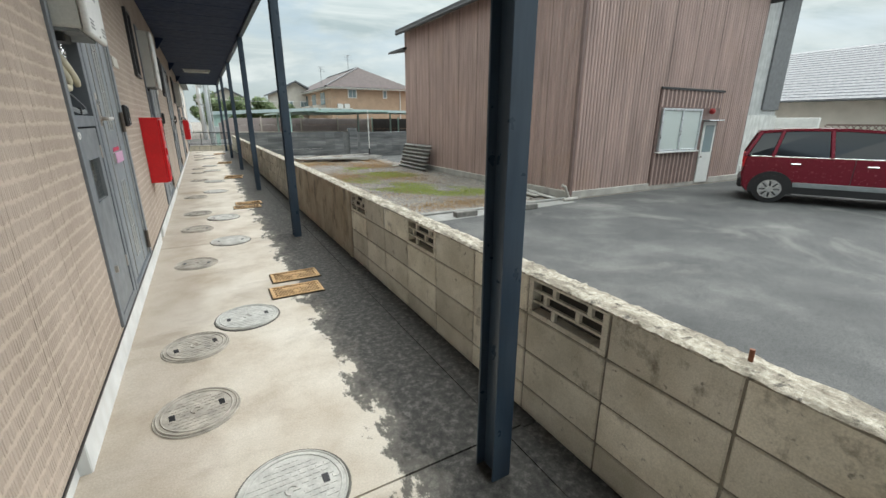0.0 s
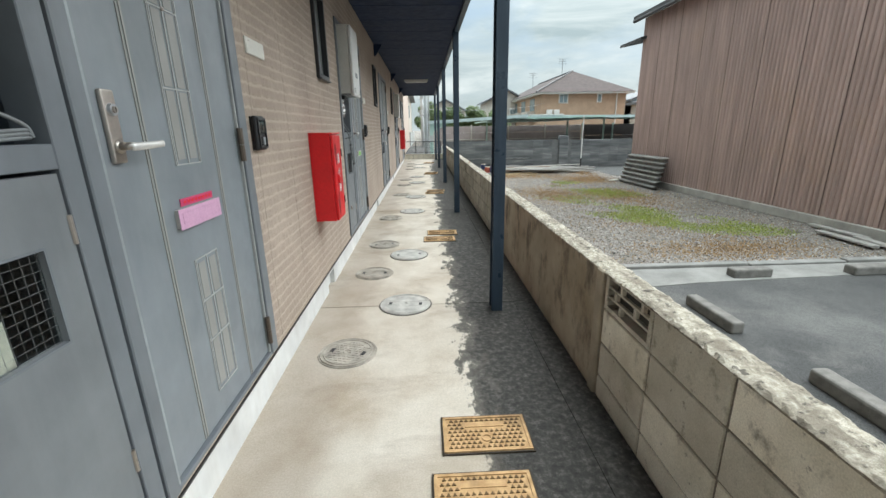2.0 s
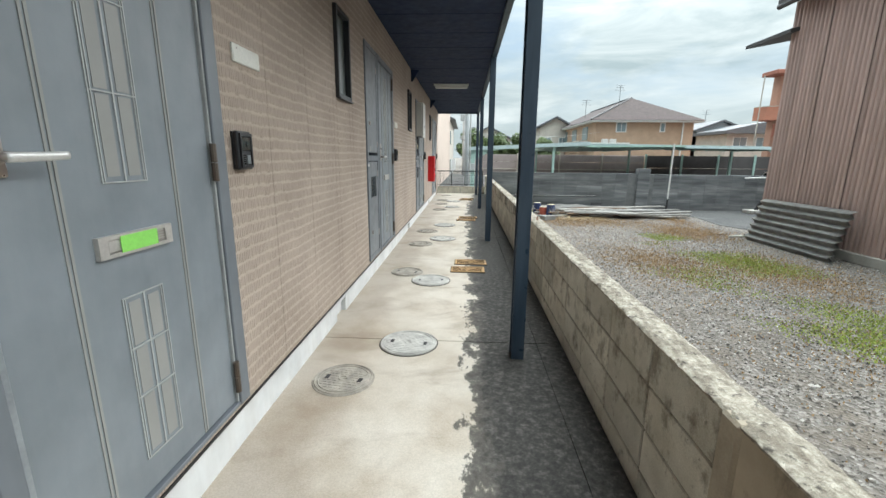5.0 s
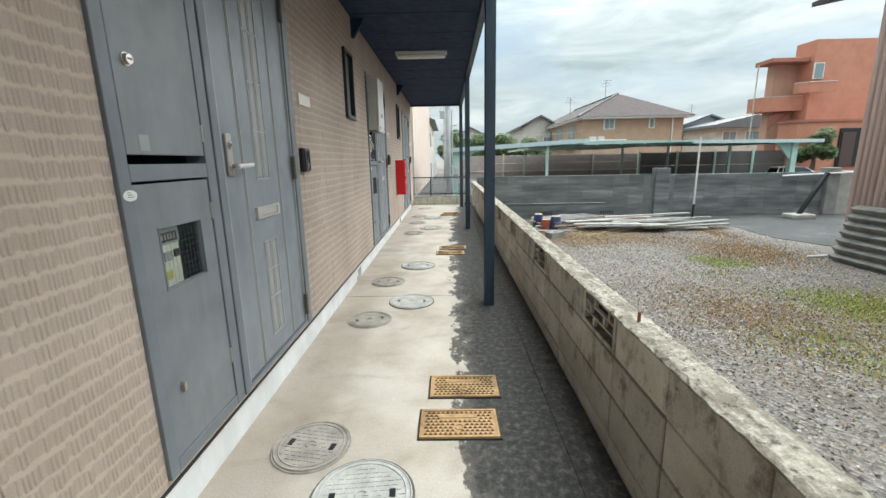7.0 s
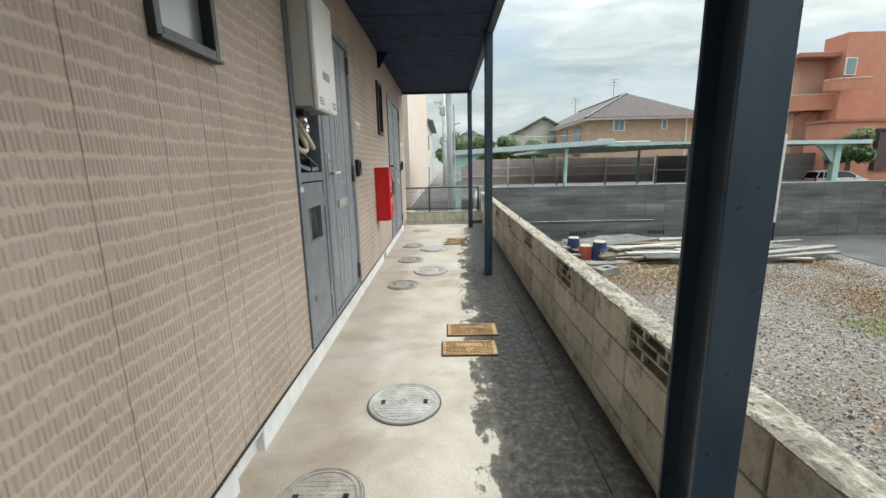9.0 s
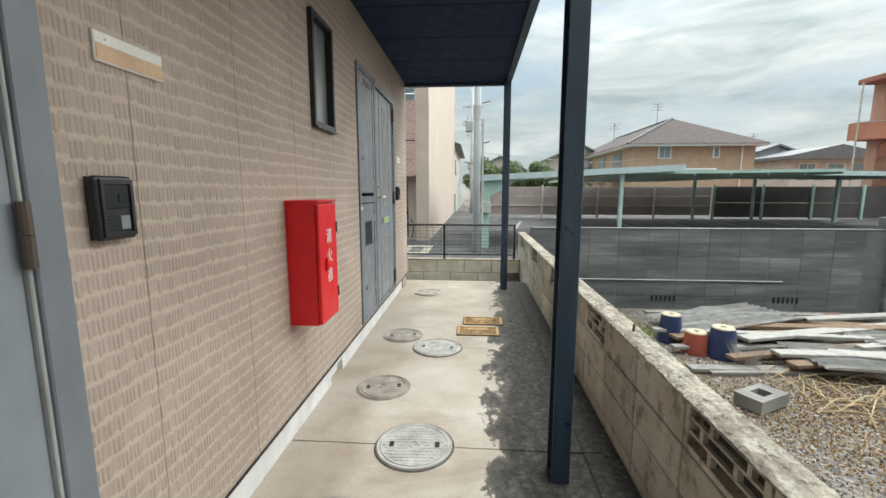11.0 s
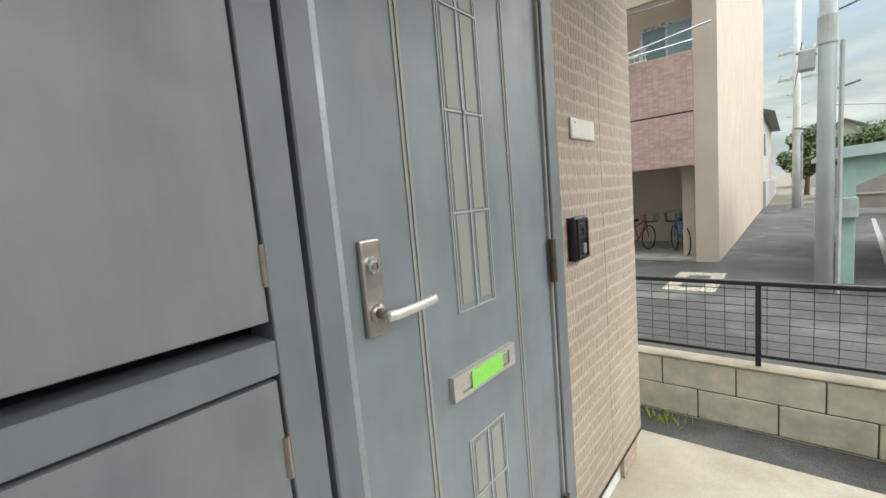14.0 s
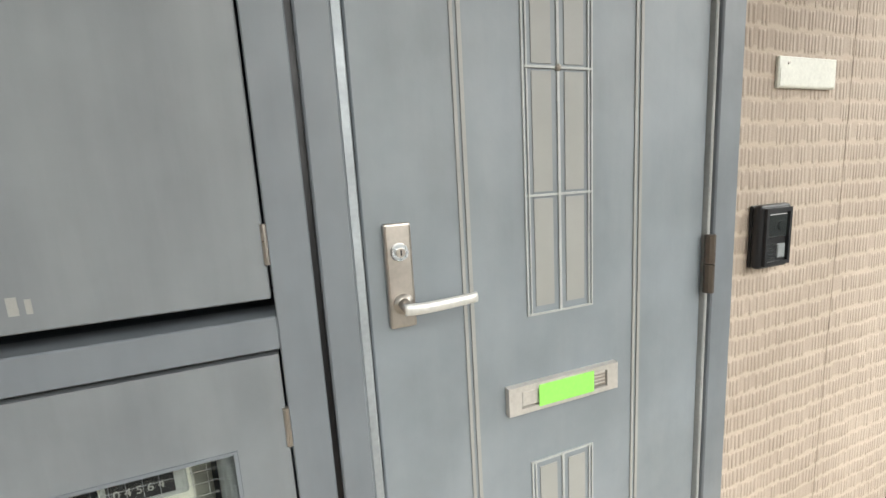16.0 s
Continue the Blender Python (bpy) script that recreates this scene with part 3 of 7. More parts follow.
def entrance_door(n, u, tape):
    d = thing(f"door_{n}", "closed blue-grey steel apartment door with glazed-look inlays", "door", (WALL, u + 0.9, U0), "apartment doors", "structure")
    bm = bmesh.new()
    box(bm, WALL - 0.09, WALL + 0.014, u + 0.478, u + 0.526, U0, U1, 0.003)
    box(bm, WALL - 0.09, WALL + 0.014, u + 1.27, u + UW, U0, U1, 0.003)
    box(bm, WALL - 0.09, WALL + 0.0135, u + 0.526, u + 1.27, 2.072, U1, 0.003)
    box(bm, WALL - 0.09, WALL + 0.010, u + 0.526, u + 1.27, U0, 0.25, 0.002)
    part("frame", bm, DOOR_DARK, d)
    part("edge_trim", cuboid(WALL - 0.05, WALL + 0.008, u + 0.526, u + 0.541, 0.25, 2.072, 0.002), EDGE, d, "pale worn metal edge")
    part("edge_trim", cuboid(WALL - 0.05, WALL + 0.006, u + 1.262, u + 1.27, 0.25, 2.072, 0.002), TRIM_PALE, d, "pale door seal")
    xf = WALL - 0.004
    leaf = part("leaf", cuboid(xf - 0.04, xf, u + 0.545, u + 1.26, 0.254, 2.068, 0.003), DOOR, d)
    for y in (u + 0.712, u + 1.078):
        part("groove_trim", cuboid(xf, xf + 0.0025, y - 0.0095, y - 0.0035, 0.26, 2.06), INLAY, leaf)
        part("groove_trim", cuboid(xf, xf + 0.0025, y + 0.0025, y + 0.0095, 0.26, 2.06), INLAY, leaf)
    for z0, z1, bars in ((1.112, 1.965, (1.327, 1.539, 1.751)), (0.352, 0.822, (0.54, 0.68))):
        a, b = u + 0.826, u + 0.97
        bm = bmesh.new()
        for lo, hi in ((a, a + 0.0035), (b - 0.0035, b), (a + 0.0075, a + 0.0105), (b - 0.0105, b - 0.0075), (u + 0.895, u + 0.9)):
            box(bm, xf, xf + 0.003, lo, hi, z0, z1)
        for lo, hi in ((z0, z0 + 0.0035), (z1 - 0.0035, z1), *((q - 0.002, q + 0.002) for q in bars)):
            box(bm, xf, xf + 0.0034, a + 0.004, b - 0.004, lo, hi)
        part("leading", bm, TRIM_PALE, leaf, "pale raised lead lines")
        cells = [z0 + 0.01, *bars, z1 - 0.01]
        for lo, hi in zip(cells, cells[1:]):
            for p, q in ((a + 0.019, u + 0.884), (u + 0.911, b - 0.019)):
                part("inlay", cuboid(xf, xf + 0.0016, p, q, lo + 0.006, hi - 0.006), INLAY, leaf)
    bm = bmesh.new()
    bmesh.ops.create_uvsphere(bm, u_segments=10, v_segments=6, radius=0.006, matrix=Matrix.Translation((xf + 0.003, u + 0.897, 1.539)))
    part("peephole", bm, STEEL, leaf)
    part("handle_plate", cuboid(xf, xf + 0.012, u + 0.574, u + 0.617, 1.137, 1.302, 0.004, 2), STEEL, leaf, "satin steel handle plate")
    face = Matrix.Translation((xf + 0.012, u + 0.596, 1.258)) @ Matrix.Rotation(math.pi / 2, 4, "Y")
    bm = bmesh.new()
    bmesh.ops.create_cone(bm, cap_ends=True, segments=24, radius1=0.0145, radius2=0.013, depth=0.008, matrix=face @ Matrix.Translation((0, 0, 0.003)))
    part("key_cylinder", bm, ALU, leaf, "pale metal key cylinder")
    bm = bmesh.new()
    bmesh.ops.create_cone(bm, cap_ends=True, segments=18, radius1=0.0075, radius2=0.007, depth=0.004, matrix=face @ Matrix.Translation((0, 0, 0.009)))
    part("lock_core", bm, STEEL, leaf)
    part("keyhole", cuboid(xf + 0.0225, xf + 0.0236, u + 0.595, u + 0.5972, 1.2535, 1.2625), BLACK, leaf)
    bm = bmesh.new()
    tube(bm, [(xf + 0.01, u + 0.597, 1.176), (xf + 0.016, u + 0.597, 1.176)], 0.0165, 16)
    tube(bm, [(xf + 0.014, u + 0.597, 1.176), (xf + 0.046, u + 0.597, 1.176)], 0.0095, 12)
    part("lever_neck", bm, STEEL, leaf, "", True)
    grip = curve_points([(xf + 0.044, u + 0.59, 1.175), (xf + 0.05, u + 0.615, 1.1755), (xf + 0.05, u + 0.66, 1.177), (xf + 0.048, u + 0.706, 1.179)], 6)
    bm = bmesh.new()
    prev = None
    for k, p in enumerate(grip):
        tall, thin = 0.0095 - 0.0012 * k / len(grip), 0.0055
        ring = [bm.verts.new((p[0] + thin * math.cos(t), p[1], p[2] + tall * math.sin(t))) for t in (2 * math.pi * q / 12 for q in range(12))]
        if prev:
            for q in range(12):
                bm.faces.new((prev[q], prev[(q + 1) % 12], ring[(q + 1) % 12], ring[q]))
        else:
            bm.faces.new(ring[::-1])
        prev = ring
    bm.faces.new(prev)
    part("lever", bm, LEVER, leaf, "pale satin lever handle", True)
    part("mail_slot", holed_plate(xf, xf + 0.013, (u + 0.776, u + 1.022, 0.934, 0.988), (u + 0.802, u + 0.996, 0.944, 0.978)), MAIL, leaf, "satin steel mail slot")
    part("mail_flap", cuboid(xf + 0.001, xf + 0.0105, u + 0.804, u + 0.994, 0.946, 0.976, 0.002), MAIL, leaf)
    for k in range(4):
        part("slot_rib", cuboid(xf + 0.0105, xf + 0.0125, u + 0.966, u + 0.992, 0.949 + 0.007 * k, 0.952 + 0.007 * k), STEEL, leaf)
    if tape == "lime":
        part("tape", cuboid(xf + 0.0132, xf + 0.0142, u + 0.838, u + 0.963, 0.941, 0.983), GREEN_TAPE, leaf, "strip of lime green tape over the slot")
    if tape == "pink":
        part("tape", cuboid(xf + 0.0132, xf + 0.0142, u + 0.772, u + 1.02, 0.93, 0.99), PINK, leaf, "pink tape over the slot")
        part("tape_edge", cuboid(xf + 0.0142, xf + 0.0147, u + 0.79, u + 1.006, 0.945, 0.978, 0.001), PINK, leaf, "pink tape pressed into the slot")
        part("tape", cuboid(xf + 0.001, xf + 0.003, u + 0.81, u + 1.0, 0.994, 1.016), PINK_DEEP, leaf, "magenta tape strip with faint writing")
        for k in range(8):
            part("writing_bar", cuboid(xf + 0.003, xf + 0.0034, u + 0.826 + 0.021 * k, u + 0.84 + 0.021 * k, 1.001, 1.009), RED, leaf)
    for z in (0.36, 1.157, 1.96):
        hinge(u + 1.262, z, d)
    return d


def gas_heater(u, cream):
    """A wall water heater that juts out of its open cabinet, with lagged pipes below it."""
    h = thing("water_heater", "ivory gas water heater jutting out of an open cabinet", "water heater", (WALL, u + 0.2, 1.5), "water heaters")
    x0, x1 = WALL - 0.2, WALL + 0.13
    part("casing", cuboid(x0, x1 - 0.03, u + 0.05, u + 0.395, 1.52, 2.072, 0.008, 2), HEATER, h)
    front = part("front_cover", cuboid(x1 - 0.028, x1, u + 0.042, u + 0.4, 1.5, 2.066, 0.012, 3), WHITE, h)
    for a in (0.065, 0.3):
        for k in range(3):
            part("vent_slot", cuboid(x1 - 0.002, x1 + 0.0012, u + a, u + a + 0.075, 1.53 + 0.014 * k, 1.536 + 0.014 * k, 0.001), BLACK, front)
    part("badge", cuboid(x1, x1 + 0.0012, u + 0.15, u + 0.27, 1.66, 1.7), CABLE, front, "small worn grey sticker")
    part("screw", tube(bmesh.new(), [(x1 - 0.002, u + 0.22, 1.515), (x1 + 0.002, u + 0.22, 1.515)], 0.005, 8), STEEL, front)
    part("bottom_plate", cuboid(x0 + 0.01, x1 - 0.04, u + 0.06, u + 0.385, 1.508, 1.52, 0.003), CABLE, h)
    part("connector_block", cuboid(x0 + 0.02, x1 - 0.1, u + 0.1, u + 0.21, 1.475, 1.508, 0.004), BLACK, h)
    xm = WALL - 0.07

    def pipe(name, pts, r, mat, label=""):
        line = curve_points(pts, 7)
        if mat is FOIL:
            rg = random.Random(int(1000 * abs(pts[0][1])) + len(pts))
            r = [r * rg.uniform(0.86, 1.12) for _ in line]
        part(name, tube(bmesh.new(), line, r, 12), mat, h, label, True)

    foil, lag = "crumpled silver foil lagging", "lagged hose"
    for y in (0.13, 0.19, 0.255, 0.345):
        part("union_nut", disc(bmesh.new(), xm, u + y, 1.468, 1.508, 0.02, 6), BRASS, h, "dull brass union nut")
    if cream:
        pipe("lagged_pipe", [(xm, u + 0.36, 1.49), (xm + 0.01, u + 0.355, 1.44), (xm + 0.01, u + 0.31, 1.405), (xm - 0.01, u + 0.18, 1.4), (xm - 0.03, u + 0.06, 1.41)], 0.034, FOIL, foil)
        pipe("lagged_pipe", [(xm - 0.03, u + 0.17, 1.4), (xm - 0.02, u + 0.175, 1.32), (xm, u + 0.19, 1.26), (xm - 0.02, u + 0.2, 1.21)], 0.03, FOIL, foil)
        pipe("hose", [(xm + 0.01, u + 0.2, 1.49), (xm + 0.05, u + 0.215, 1.42), (xm + 0.07, u + 0.27, 1.35), (xm + 0.06, u + 0.345, 1.325)], 0.0135, HOSE, "cream " + lag)
        pipe("hose", [(xm, u + 0.215, 1.46), (xm + 0.04, u + 0.225, 1.38), (xm + 0.05, u + 0.255, 1.33), (xm + 0.02, u + 0.3, 1.31)], 0.0135, HOSE, "cream " + lag)
        pipe("hose", [(xm - 0.03, u + 0.07, 1.39), (xm + 0.03, u + 0.11, 1.335), (xm + 0.05, u + 0.2, 1.3), (xm + 0.04, u + 0.29, 1.315)], 0.0135, HOSE, "cream " + lag)
    else:
        pipe("lagged_pipe", [(xm + 0.01, u + 0.345, 1.49), (xm + 0.02, u + 0.35, 1.41), (xm + 0.02, u + 0.345, 1.365), (xm + 0.015, u + 0.3, 1.342), (xm, u + 0.2, 1.35), (xm - 0.02, u + 0.07, 1.375)], 0.033, FOIL, foil)
        pipe("lagged_pipe", [(xm - 0.03, u + 0.1, 1.37), (xm - 0.02, u + 0.115, 1.3), (xm - 0.02, u + 0.13, 1.22)], 0.027, FOIL, foil)
        for y, e, z in ((0.13, 0.17, 1.3), (0.18, 0.24, 1.27), (0.235, 0.28, 1.295)):
            pipe("hose", [(xm - 0.01, u + y, 1.49), (xm - 0.005, u + y + 0.005, 1.4), (xm + 0.012, u + y + 0.01, 1.33), (xm + 0.03, u + (y + e) / 2, z), (xm + 0.02, u + e + 0.03, z + 0.012)], 0.0125, DUSTY_HOSE, "dusty brown " + lag)
        pipe("hose", [(xm - 0.04, u + 0.075, 1.49), (xm - 0.04, u + 0.07, 1.38), (xm - 0.02, u + 0.09, 1.29)], 0.012, CABLE)
    pipe("gas_pipe", [(xm - 0.05, u + 0.1, 1.49), (xm - 0.05, u + 0.1, 1.36), (xm - 0.05, u + 0.1, 1.19)], 0.012, CABLE)
    valve = part("valve", cuboid(xm - 0.01, xm + 0.025, u + 0.225, u + 0.27, 1.255, 1.285, 0.006), BLACK, h)
    part("valve_lever", cuboid(xm + 0.025, xm + 0.032, u + 0.215, u + 0.29, 1.262, 1.272, 0.002), BLACK, valve)
    return h


def cable_coil(u, hanging):
    c = thing("cable", "loose grey cable hanging from the open heater cabinet", "cable", (WALL - 0.05, u + 0.1, 1.2))
    x = WALL - 0.04
    if hanging:
        knot = (WALL + 0.03, u + 0.235, 1.075)
        for a, z, b in ((0.11, 1.3, 0.18), (0.24, 1.29, 0.325), (0.13, 1.28, 0.195)):
            pts = [(x, u + a, z), (x + 0.03, u + (a + b) / 2 + 0.02, 1.235), (WALL + 0.024, u + b, 1.165), knot]
            part("strand", tube(bmesh.new(), curve_points(pts), 0.0042, 6), CABLE, c, "", True)
        for k in range(3):
            w, low, side = 0.022 + 0.011 * k, 0.165 + 0.014 * k, 0.1
            loop = []
            for a in np.linspace(0, 2 * math.pi, 30):
                d = (1 - math.cos(a)) / 2
                loop.append((WALL + 0.024 + 0.005 * k, knot[1] + side * d ** 1.3 + w * math.sin(a), knot[2] - low * d))
            part("coil", tube(bmesh.new(), loop, 0.0042, 6), CABLE, c, "", True)
        part("cable_tie", cuboid(WALL + 0.018, WALL + 0.042, knot[1] - 0.012, knot[1] + 0.012, knot[2] - 0.012, knot[2] + 0.004, 0.003), BLACK, c)
        part("cable_tie", cuboid(WALL + 0.02, WALL + 0.042, knot[1] + 0.09, knot[1] + 0.118, knot[2] - 0.19, knot[2] - 0.176, 0.003), BLACK, c)
    else:
        for k in range(3):
            pts = [(x - 0.05, u + 0.05, 1.3 - 0.01 * k), (x + 0.01, u + 0.13, 1.225 + 0.005 * k), (x + 0.03, u + 0.27, 1.197 + 0.007 * k), (x + 0.03, u + 0.395, 1.2 + 0.007 * k)]
            part("strand", tube(bmesh.new(), curve_points(pts), 0.004, 6), CABLE, c, "", True)
        pts = [(x, u + 0.24, 1.3), (x + 0.02, u + 0.31, 1.26), (x + 0.03, u + 0.385, 1.225), (x + 0.032, u + 0.398, 1.2)]
        part("strand", tube(bmesh.new(), curve_points(pts), 0.004, 6), CABLE, c, "", True)
        part("cable_tie", cuboid(x + 0.022, x + 0.038, u + 0.26, u + 0.272, 1.192, 1.222, 0.003), BLACK, c)
    return c


def meter_cabinet(u, closed, n):
    state = "with closed doors" if closed else "with its upper door missing"
    c = thing("meter_cabinet", f"grey steel utility cabinet beside the door, {state}", "cabinet", (WALL, u + 0.22, U0), "utility cabinets")
    bm = bmesh.new()
    xo = WALL + 0.012
    box(bm, WALL - 0.06, xo, u, u + 0.044, U0, U1, 0.002)
    box(bm, WALL - 0.06, xo, u + 0.413, u + 0.468, U0, U1, 0.002)
    box(bm, WALL - 0.06, xo - 0.001, u + 0.044, u + 0.413, 2.08, U1, 0.002)
    box(bm, WALL - 0.06, xo - 0.001, u + 0.044, u + 0.413, 1.14, 1.188, 0.002)
    box(bm, WALL - 0.06, xo - 0.001, u + 0.044, u + 0.413, U0, 0.276, 0.002)
    part("frame", bm, DOOR_DARK, c)
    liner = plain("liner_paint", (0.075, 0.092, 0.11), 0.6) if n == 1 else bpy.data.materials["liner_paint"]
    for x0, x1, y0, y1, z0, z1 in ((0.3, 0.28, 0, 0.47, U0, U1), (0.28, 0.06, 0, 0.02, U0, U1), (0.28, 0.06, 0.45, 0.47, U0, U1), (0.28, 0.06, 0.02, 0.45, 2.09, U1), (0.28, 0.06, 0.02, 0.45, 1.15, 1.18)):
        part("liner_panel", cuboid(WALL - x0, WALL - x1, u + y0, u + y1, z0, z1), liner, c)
    part("jamb_gap", cuboid(WALL - 0.06, WALL - 0.01, u + 0.468, u + 0.478, U0, U1), BLACK, c)
    a, b = u + 0.048, u + 0.409
    g0, g1, h0, h1 = u + 0.125, u + 0.335, 0.81, 0.997
    xi, xd = WALL - 0.012, WALL + 0.007
    low = part("lower_door", holed_plate(xi, xd, (a, b, 0.28, 1.132), (g0, g1, h0, h1)), CABINET, c)
    bm = bmesh.new()
    for y0, y1, z0, z1 in ((g0 - 0.005, g1 + 0.005, h0 - 0.005, h0), (g0 - 0.005, g1 + 0.005, h1, h1 + 0.005), (g0 - 0.005, g0, h0, h1), (g1, g1 + 0.005, h0, h1)):
        box(bm, xd, xd + 0.002, y0, y1, z0, z1)
    part("window_bead", bm, DOOR_DARK, low)
    pane = part("window_pane", cuboid(WALL - 0.008, WALL - 0.005, g0, g1, h0, h1), WIRED_GLASS, low, "wired glass meter window")
    pane.visible_shadow = False
    bm = bmesh.new()
    for k in range(1, 10):
        box(bm, WALL - 0.0048, WALL - 0.0042, g0, g1, h0 + 0.0187 * k, h0 + 0.0187 * k + 0.0004)
    for k in range(1, 11):
        box(bm, WALL - 0.0042, WALL - 0.0036, g0 + 0.0191 * k, g0 + 0.0191 * k + 0.0004, h0, h1)
    part("wire", bm, CABLE, low)
    xg = WALL - 0.035
    meter = part("meter", cuboid(WALL - 0.16, xg, g0 + 0.03, g1 - 0.065, h0 - 0.03, h1 - 0.004, 0.008, 2), METER_FACE, c, "ivory gas meter behind the wired glass")
    part("counter_frame", cuboid(xg, xg + 0.006, g0 + 0.037, g1 - 0.07, h1 - 0.06, h1 - 0.01, 0.002), GREY_FACE, meter)
    part("counter", cuboid(xg + 0.006, xg + 0.0075, g0 + 0.045, g1 - 0.085, h1 - 0.052, h1 - 0.02), BLACK, meter)
    if n == 5:
        m = Matrix.Translation((xg + 0.008, (g0 + g1) / 2 - 0.022, h1 - 0.036)) @ Matrix(((0, 0, 1, 0), (1, 0, 0, 0), (0, 1, 0, 0), (0, 0, 0, 1)))
        written("digits", "0 4 5 6 4", 0.017, m, INLAY, meter, 0.0003)
    else:
        for k in range(5):
            part("digit_bar", cuboid(xg + 0.0075, xg + 0.008, g0 + 0.05 + 0.0145 * k, g0 + 0.057 + 0.0145 * k, h1 - 0.044, h1 - 0.028), INLAY, meter)
    part("display", cuboid(xg, xg + 0.004, g0 + 0.06, g0 + 0.1, h1 - 0.115, h1 - 0.085, 0.001), GREY_FACE, meter)
    part("display", cuboid(xg, xg + 0.004, g0 + 0.108, g0 + 0.138, h1 - 0.108, h1 - 0.082, 0.001), BLACK, meter)
    part("dial", tube(bmesh.new(), [(xg, g0 + 0.044, h1 - 0.095), (xg + 0.005, g0 + 0.044, h1 - 0.095)], 0.009, 12), BLACK, meter)
    part("tag", cuboid(xg, xg + 0.0015, g0 + 0.045, g0 + 0.09, h0 + 0.012, h0 + 0.04), YELLOW, meter, "yellow sticker")
    part("pipe", tube(bmesh.new(), [(WALL - 0.11, g1 - 0.03, 0.5), (WALL - 0.11, g1 - 0.03, 1.1)], 0.017, 10), CABLE, c, "", True)
    bm = bmesh.new()
    m = Matrix.Translation((xd + 0.006, u + 0.115, 0.49)) @ Matrix.Rotation(math.pi / 2, 4, "Y") @ Matrix.Diagonal((1.6, 0.7, 1, 1))
    bmesh.ops.create_cone(bm, cap_ends=True, segments=16, radius1=0.012, radius2=0.01, depth=0.014, matrix=m)
    part("latch", bm, STEEL, low)
    for z in (0.45, 1.02):
        part("butt_hinge", tube(bmesh.new(), [(xd + 0.001, b + 0.001, z - 0.03), (xd + 0.001, b + 0.001, z + 0.03)], 0.005, 8), STEEL, low)
    bm = bmesh.new()
    m = Matrix.Translation((xo + 0.001, u + 0.03, 1.105)) @ Matrix.Rotation(math.pi / 2, 4, "Y") @ Matrix.Diagonal((0.75, 1.25, 1, 1))
    bmesh.ops.create_cone(bm, cap_ends=True, segments=18, radius1=0.02, radius2=0.02, depth=0.002, matrix=m)
    sticker = None if n == 2 else part("round_sticker", bm, WHITE, c, "peeling pale oval sticker")
    for k in range(3 if sticker else 0):
        part("writing_bar", cuboid(xo + 0.002, xo + 0.0024, u + 0.02, u + 0.042 - 0.004 * k, 1.1 + 0.006 * k, 1.1025 + 0.006 * k), CABLE, sticker)
    if closed:
        up = part("upper_door", cuboid(xi, WALL + 0.01, a, b, 1.214, 2.076, 0.002), CABINET, c)
        # a black sheet deep inside stands in for the shade in this gap
        part("slot_shadow", cuboid(WALL - 0.26, WALL - 0.22, a, b, 1.17, 1.25), BLACK, c, "black sheet for the shade in the gap under the upper door")
        bm = bmesh.new()
        m = Matrix.Translation((WALL + 0.016, u + 0.1, 1.465)) @ Matrix.Rotation(math.pi / 2, 4, "Y")
        bmesh.ops.create_cone(bm, cap_ends=True, segments=18, radius1=0.015, radius2=0.013, depth=0.014, matrix=m)
        bmesh.ops.create_cone(bm, cap_ends=True, segments=18, radius1=0.019, radius2=0.018, depth=0.004, matrix=m @ Matrix.Translation((0, 0, -0.005)))
        part("knob", bm, STEEL, up, "round worn metal latch")
        part("knob_slot", cuboid(WALL + 0.0225, WALL + 0.0242, u + 0.092, u + 0.108, 1.4625, 1.4675), BLACK, up)
        for z in (1.29, 1.95):
            part("butt_hinge", tube(bmesh.new(), [(WALL + 0.011, b + 0.001, z - 0.028), (WALL + 0.011, b + 0.001, z + 0.028)], 0.004, 8), STEEL, up)
        if n == 5:
            part("vent_plate", cuboid(WALL + 0.01, WALL + 0.013, a + 0.04, b - 0.03, 1.985, 2.045, 0.001), STEEL, up, "silver louvred vent")
            for k in range(4):
                part("louvre", cuboid(WALL + 0.013, WALL + 0.016, a + 0.08, b - 0.04, 1.992 + 0.013 * k, 1.998 + 0.013 * k), BLACK, up)
            for k, (w, t) in enumerate(((0.012, 0.018), (0.006, 0.022), (0.014, 0.016), (0.005, 0.02), (0.01, 0.022), (0.006, 0.018))):
                part("worn_mark", cuboid(WALL + 0.01, WALL + 0.0106, u + 0.066 + 0.0165 * k, u + 0.066 + 0.0165 * k + w, 1.236 - 0.1 * (w - 0.009), 1.236 + t), INLAY, up, "faded white writing")
        else:
            part("worn_label", cuboid(WALL + 0.01, WALL + 0.011, u + 0.1, u + 0.14, 1.225, 1.27), INLAY, up, "peeled pale label")
    return c


for n, (u, tape) in enumerate(zip(UNITS, ("pink", "lime", "", "", "lime")), 1):
    entrance_door(n, u, tape)
    closed = n in (3, 5)
    meter_cabinet(u, closed, n)
    if not closed:
        gas_heater(u, n != 2)
        cable_coil(u, n == 2)


# ---------------------------------------------------------------- things on the wall


def name_plate(y, material):
    t = thing("name_plate", "small pale name plate screwed to the siding", "name plate", (WALL, y, 1.515), "name plates")
    part("backing", cuboid(WALL, WALL + 0.008, y, y + 0.2, 1.517, 1.582, 0.002), PLATE, t)
    part("insert", cuboid(WALL + 0.008, WALL + 0.0095, y + 0.004, y + 0.196, 1.521, 1.556), material, t)
    part("screw", tube(bmesh.new(), [(WALL + 0.008, y + 0.03, 1.568), (WALL + 0.0105, y + 0.03, 1.568)], 0.003, 8), STEEL, t)


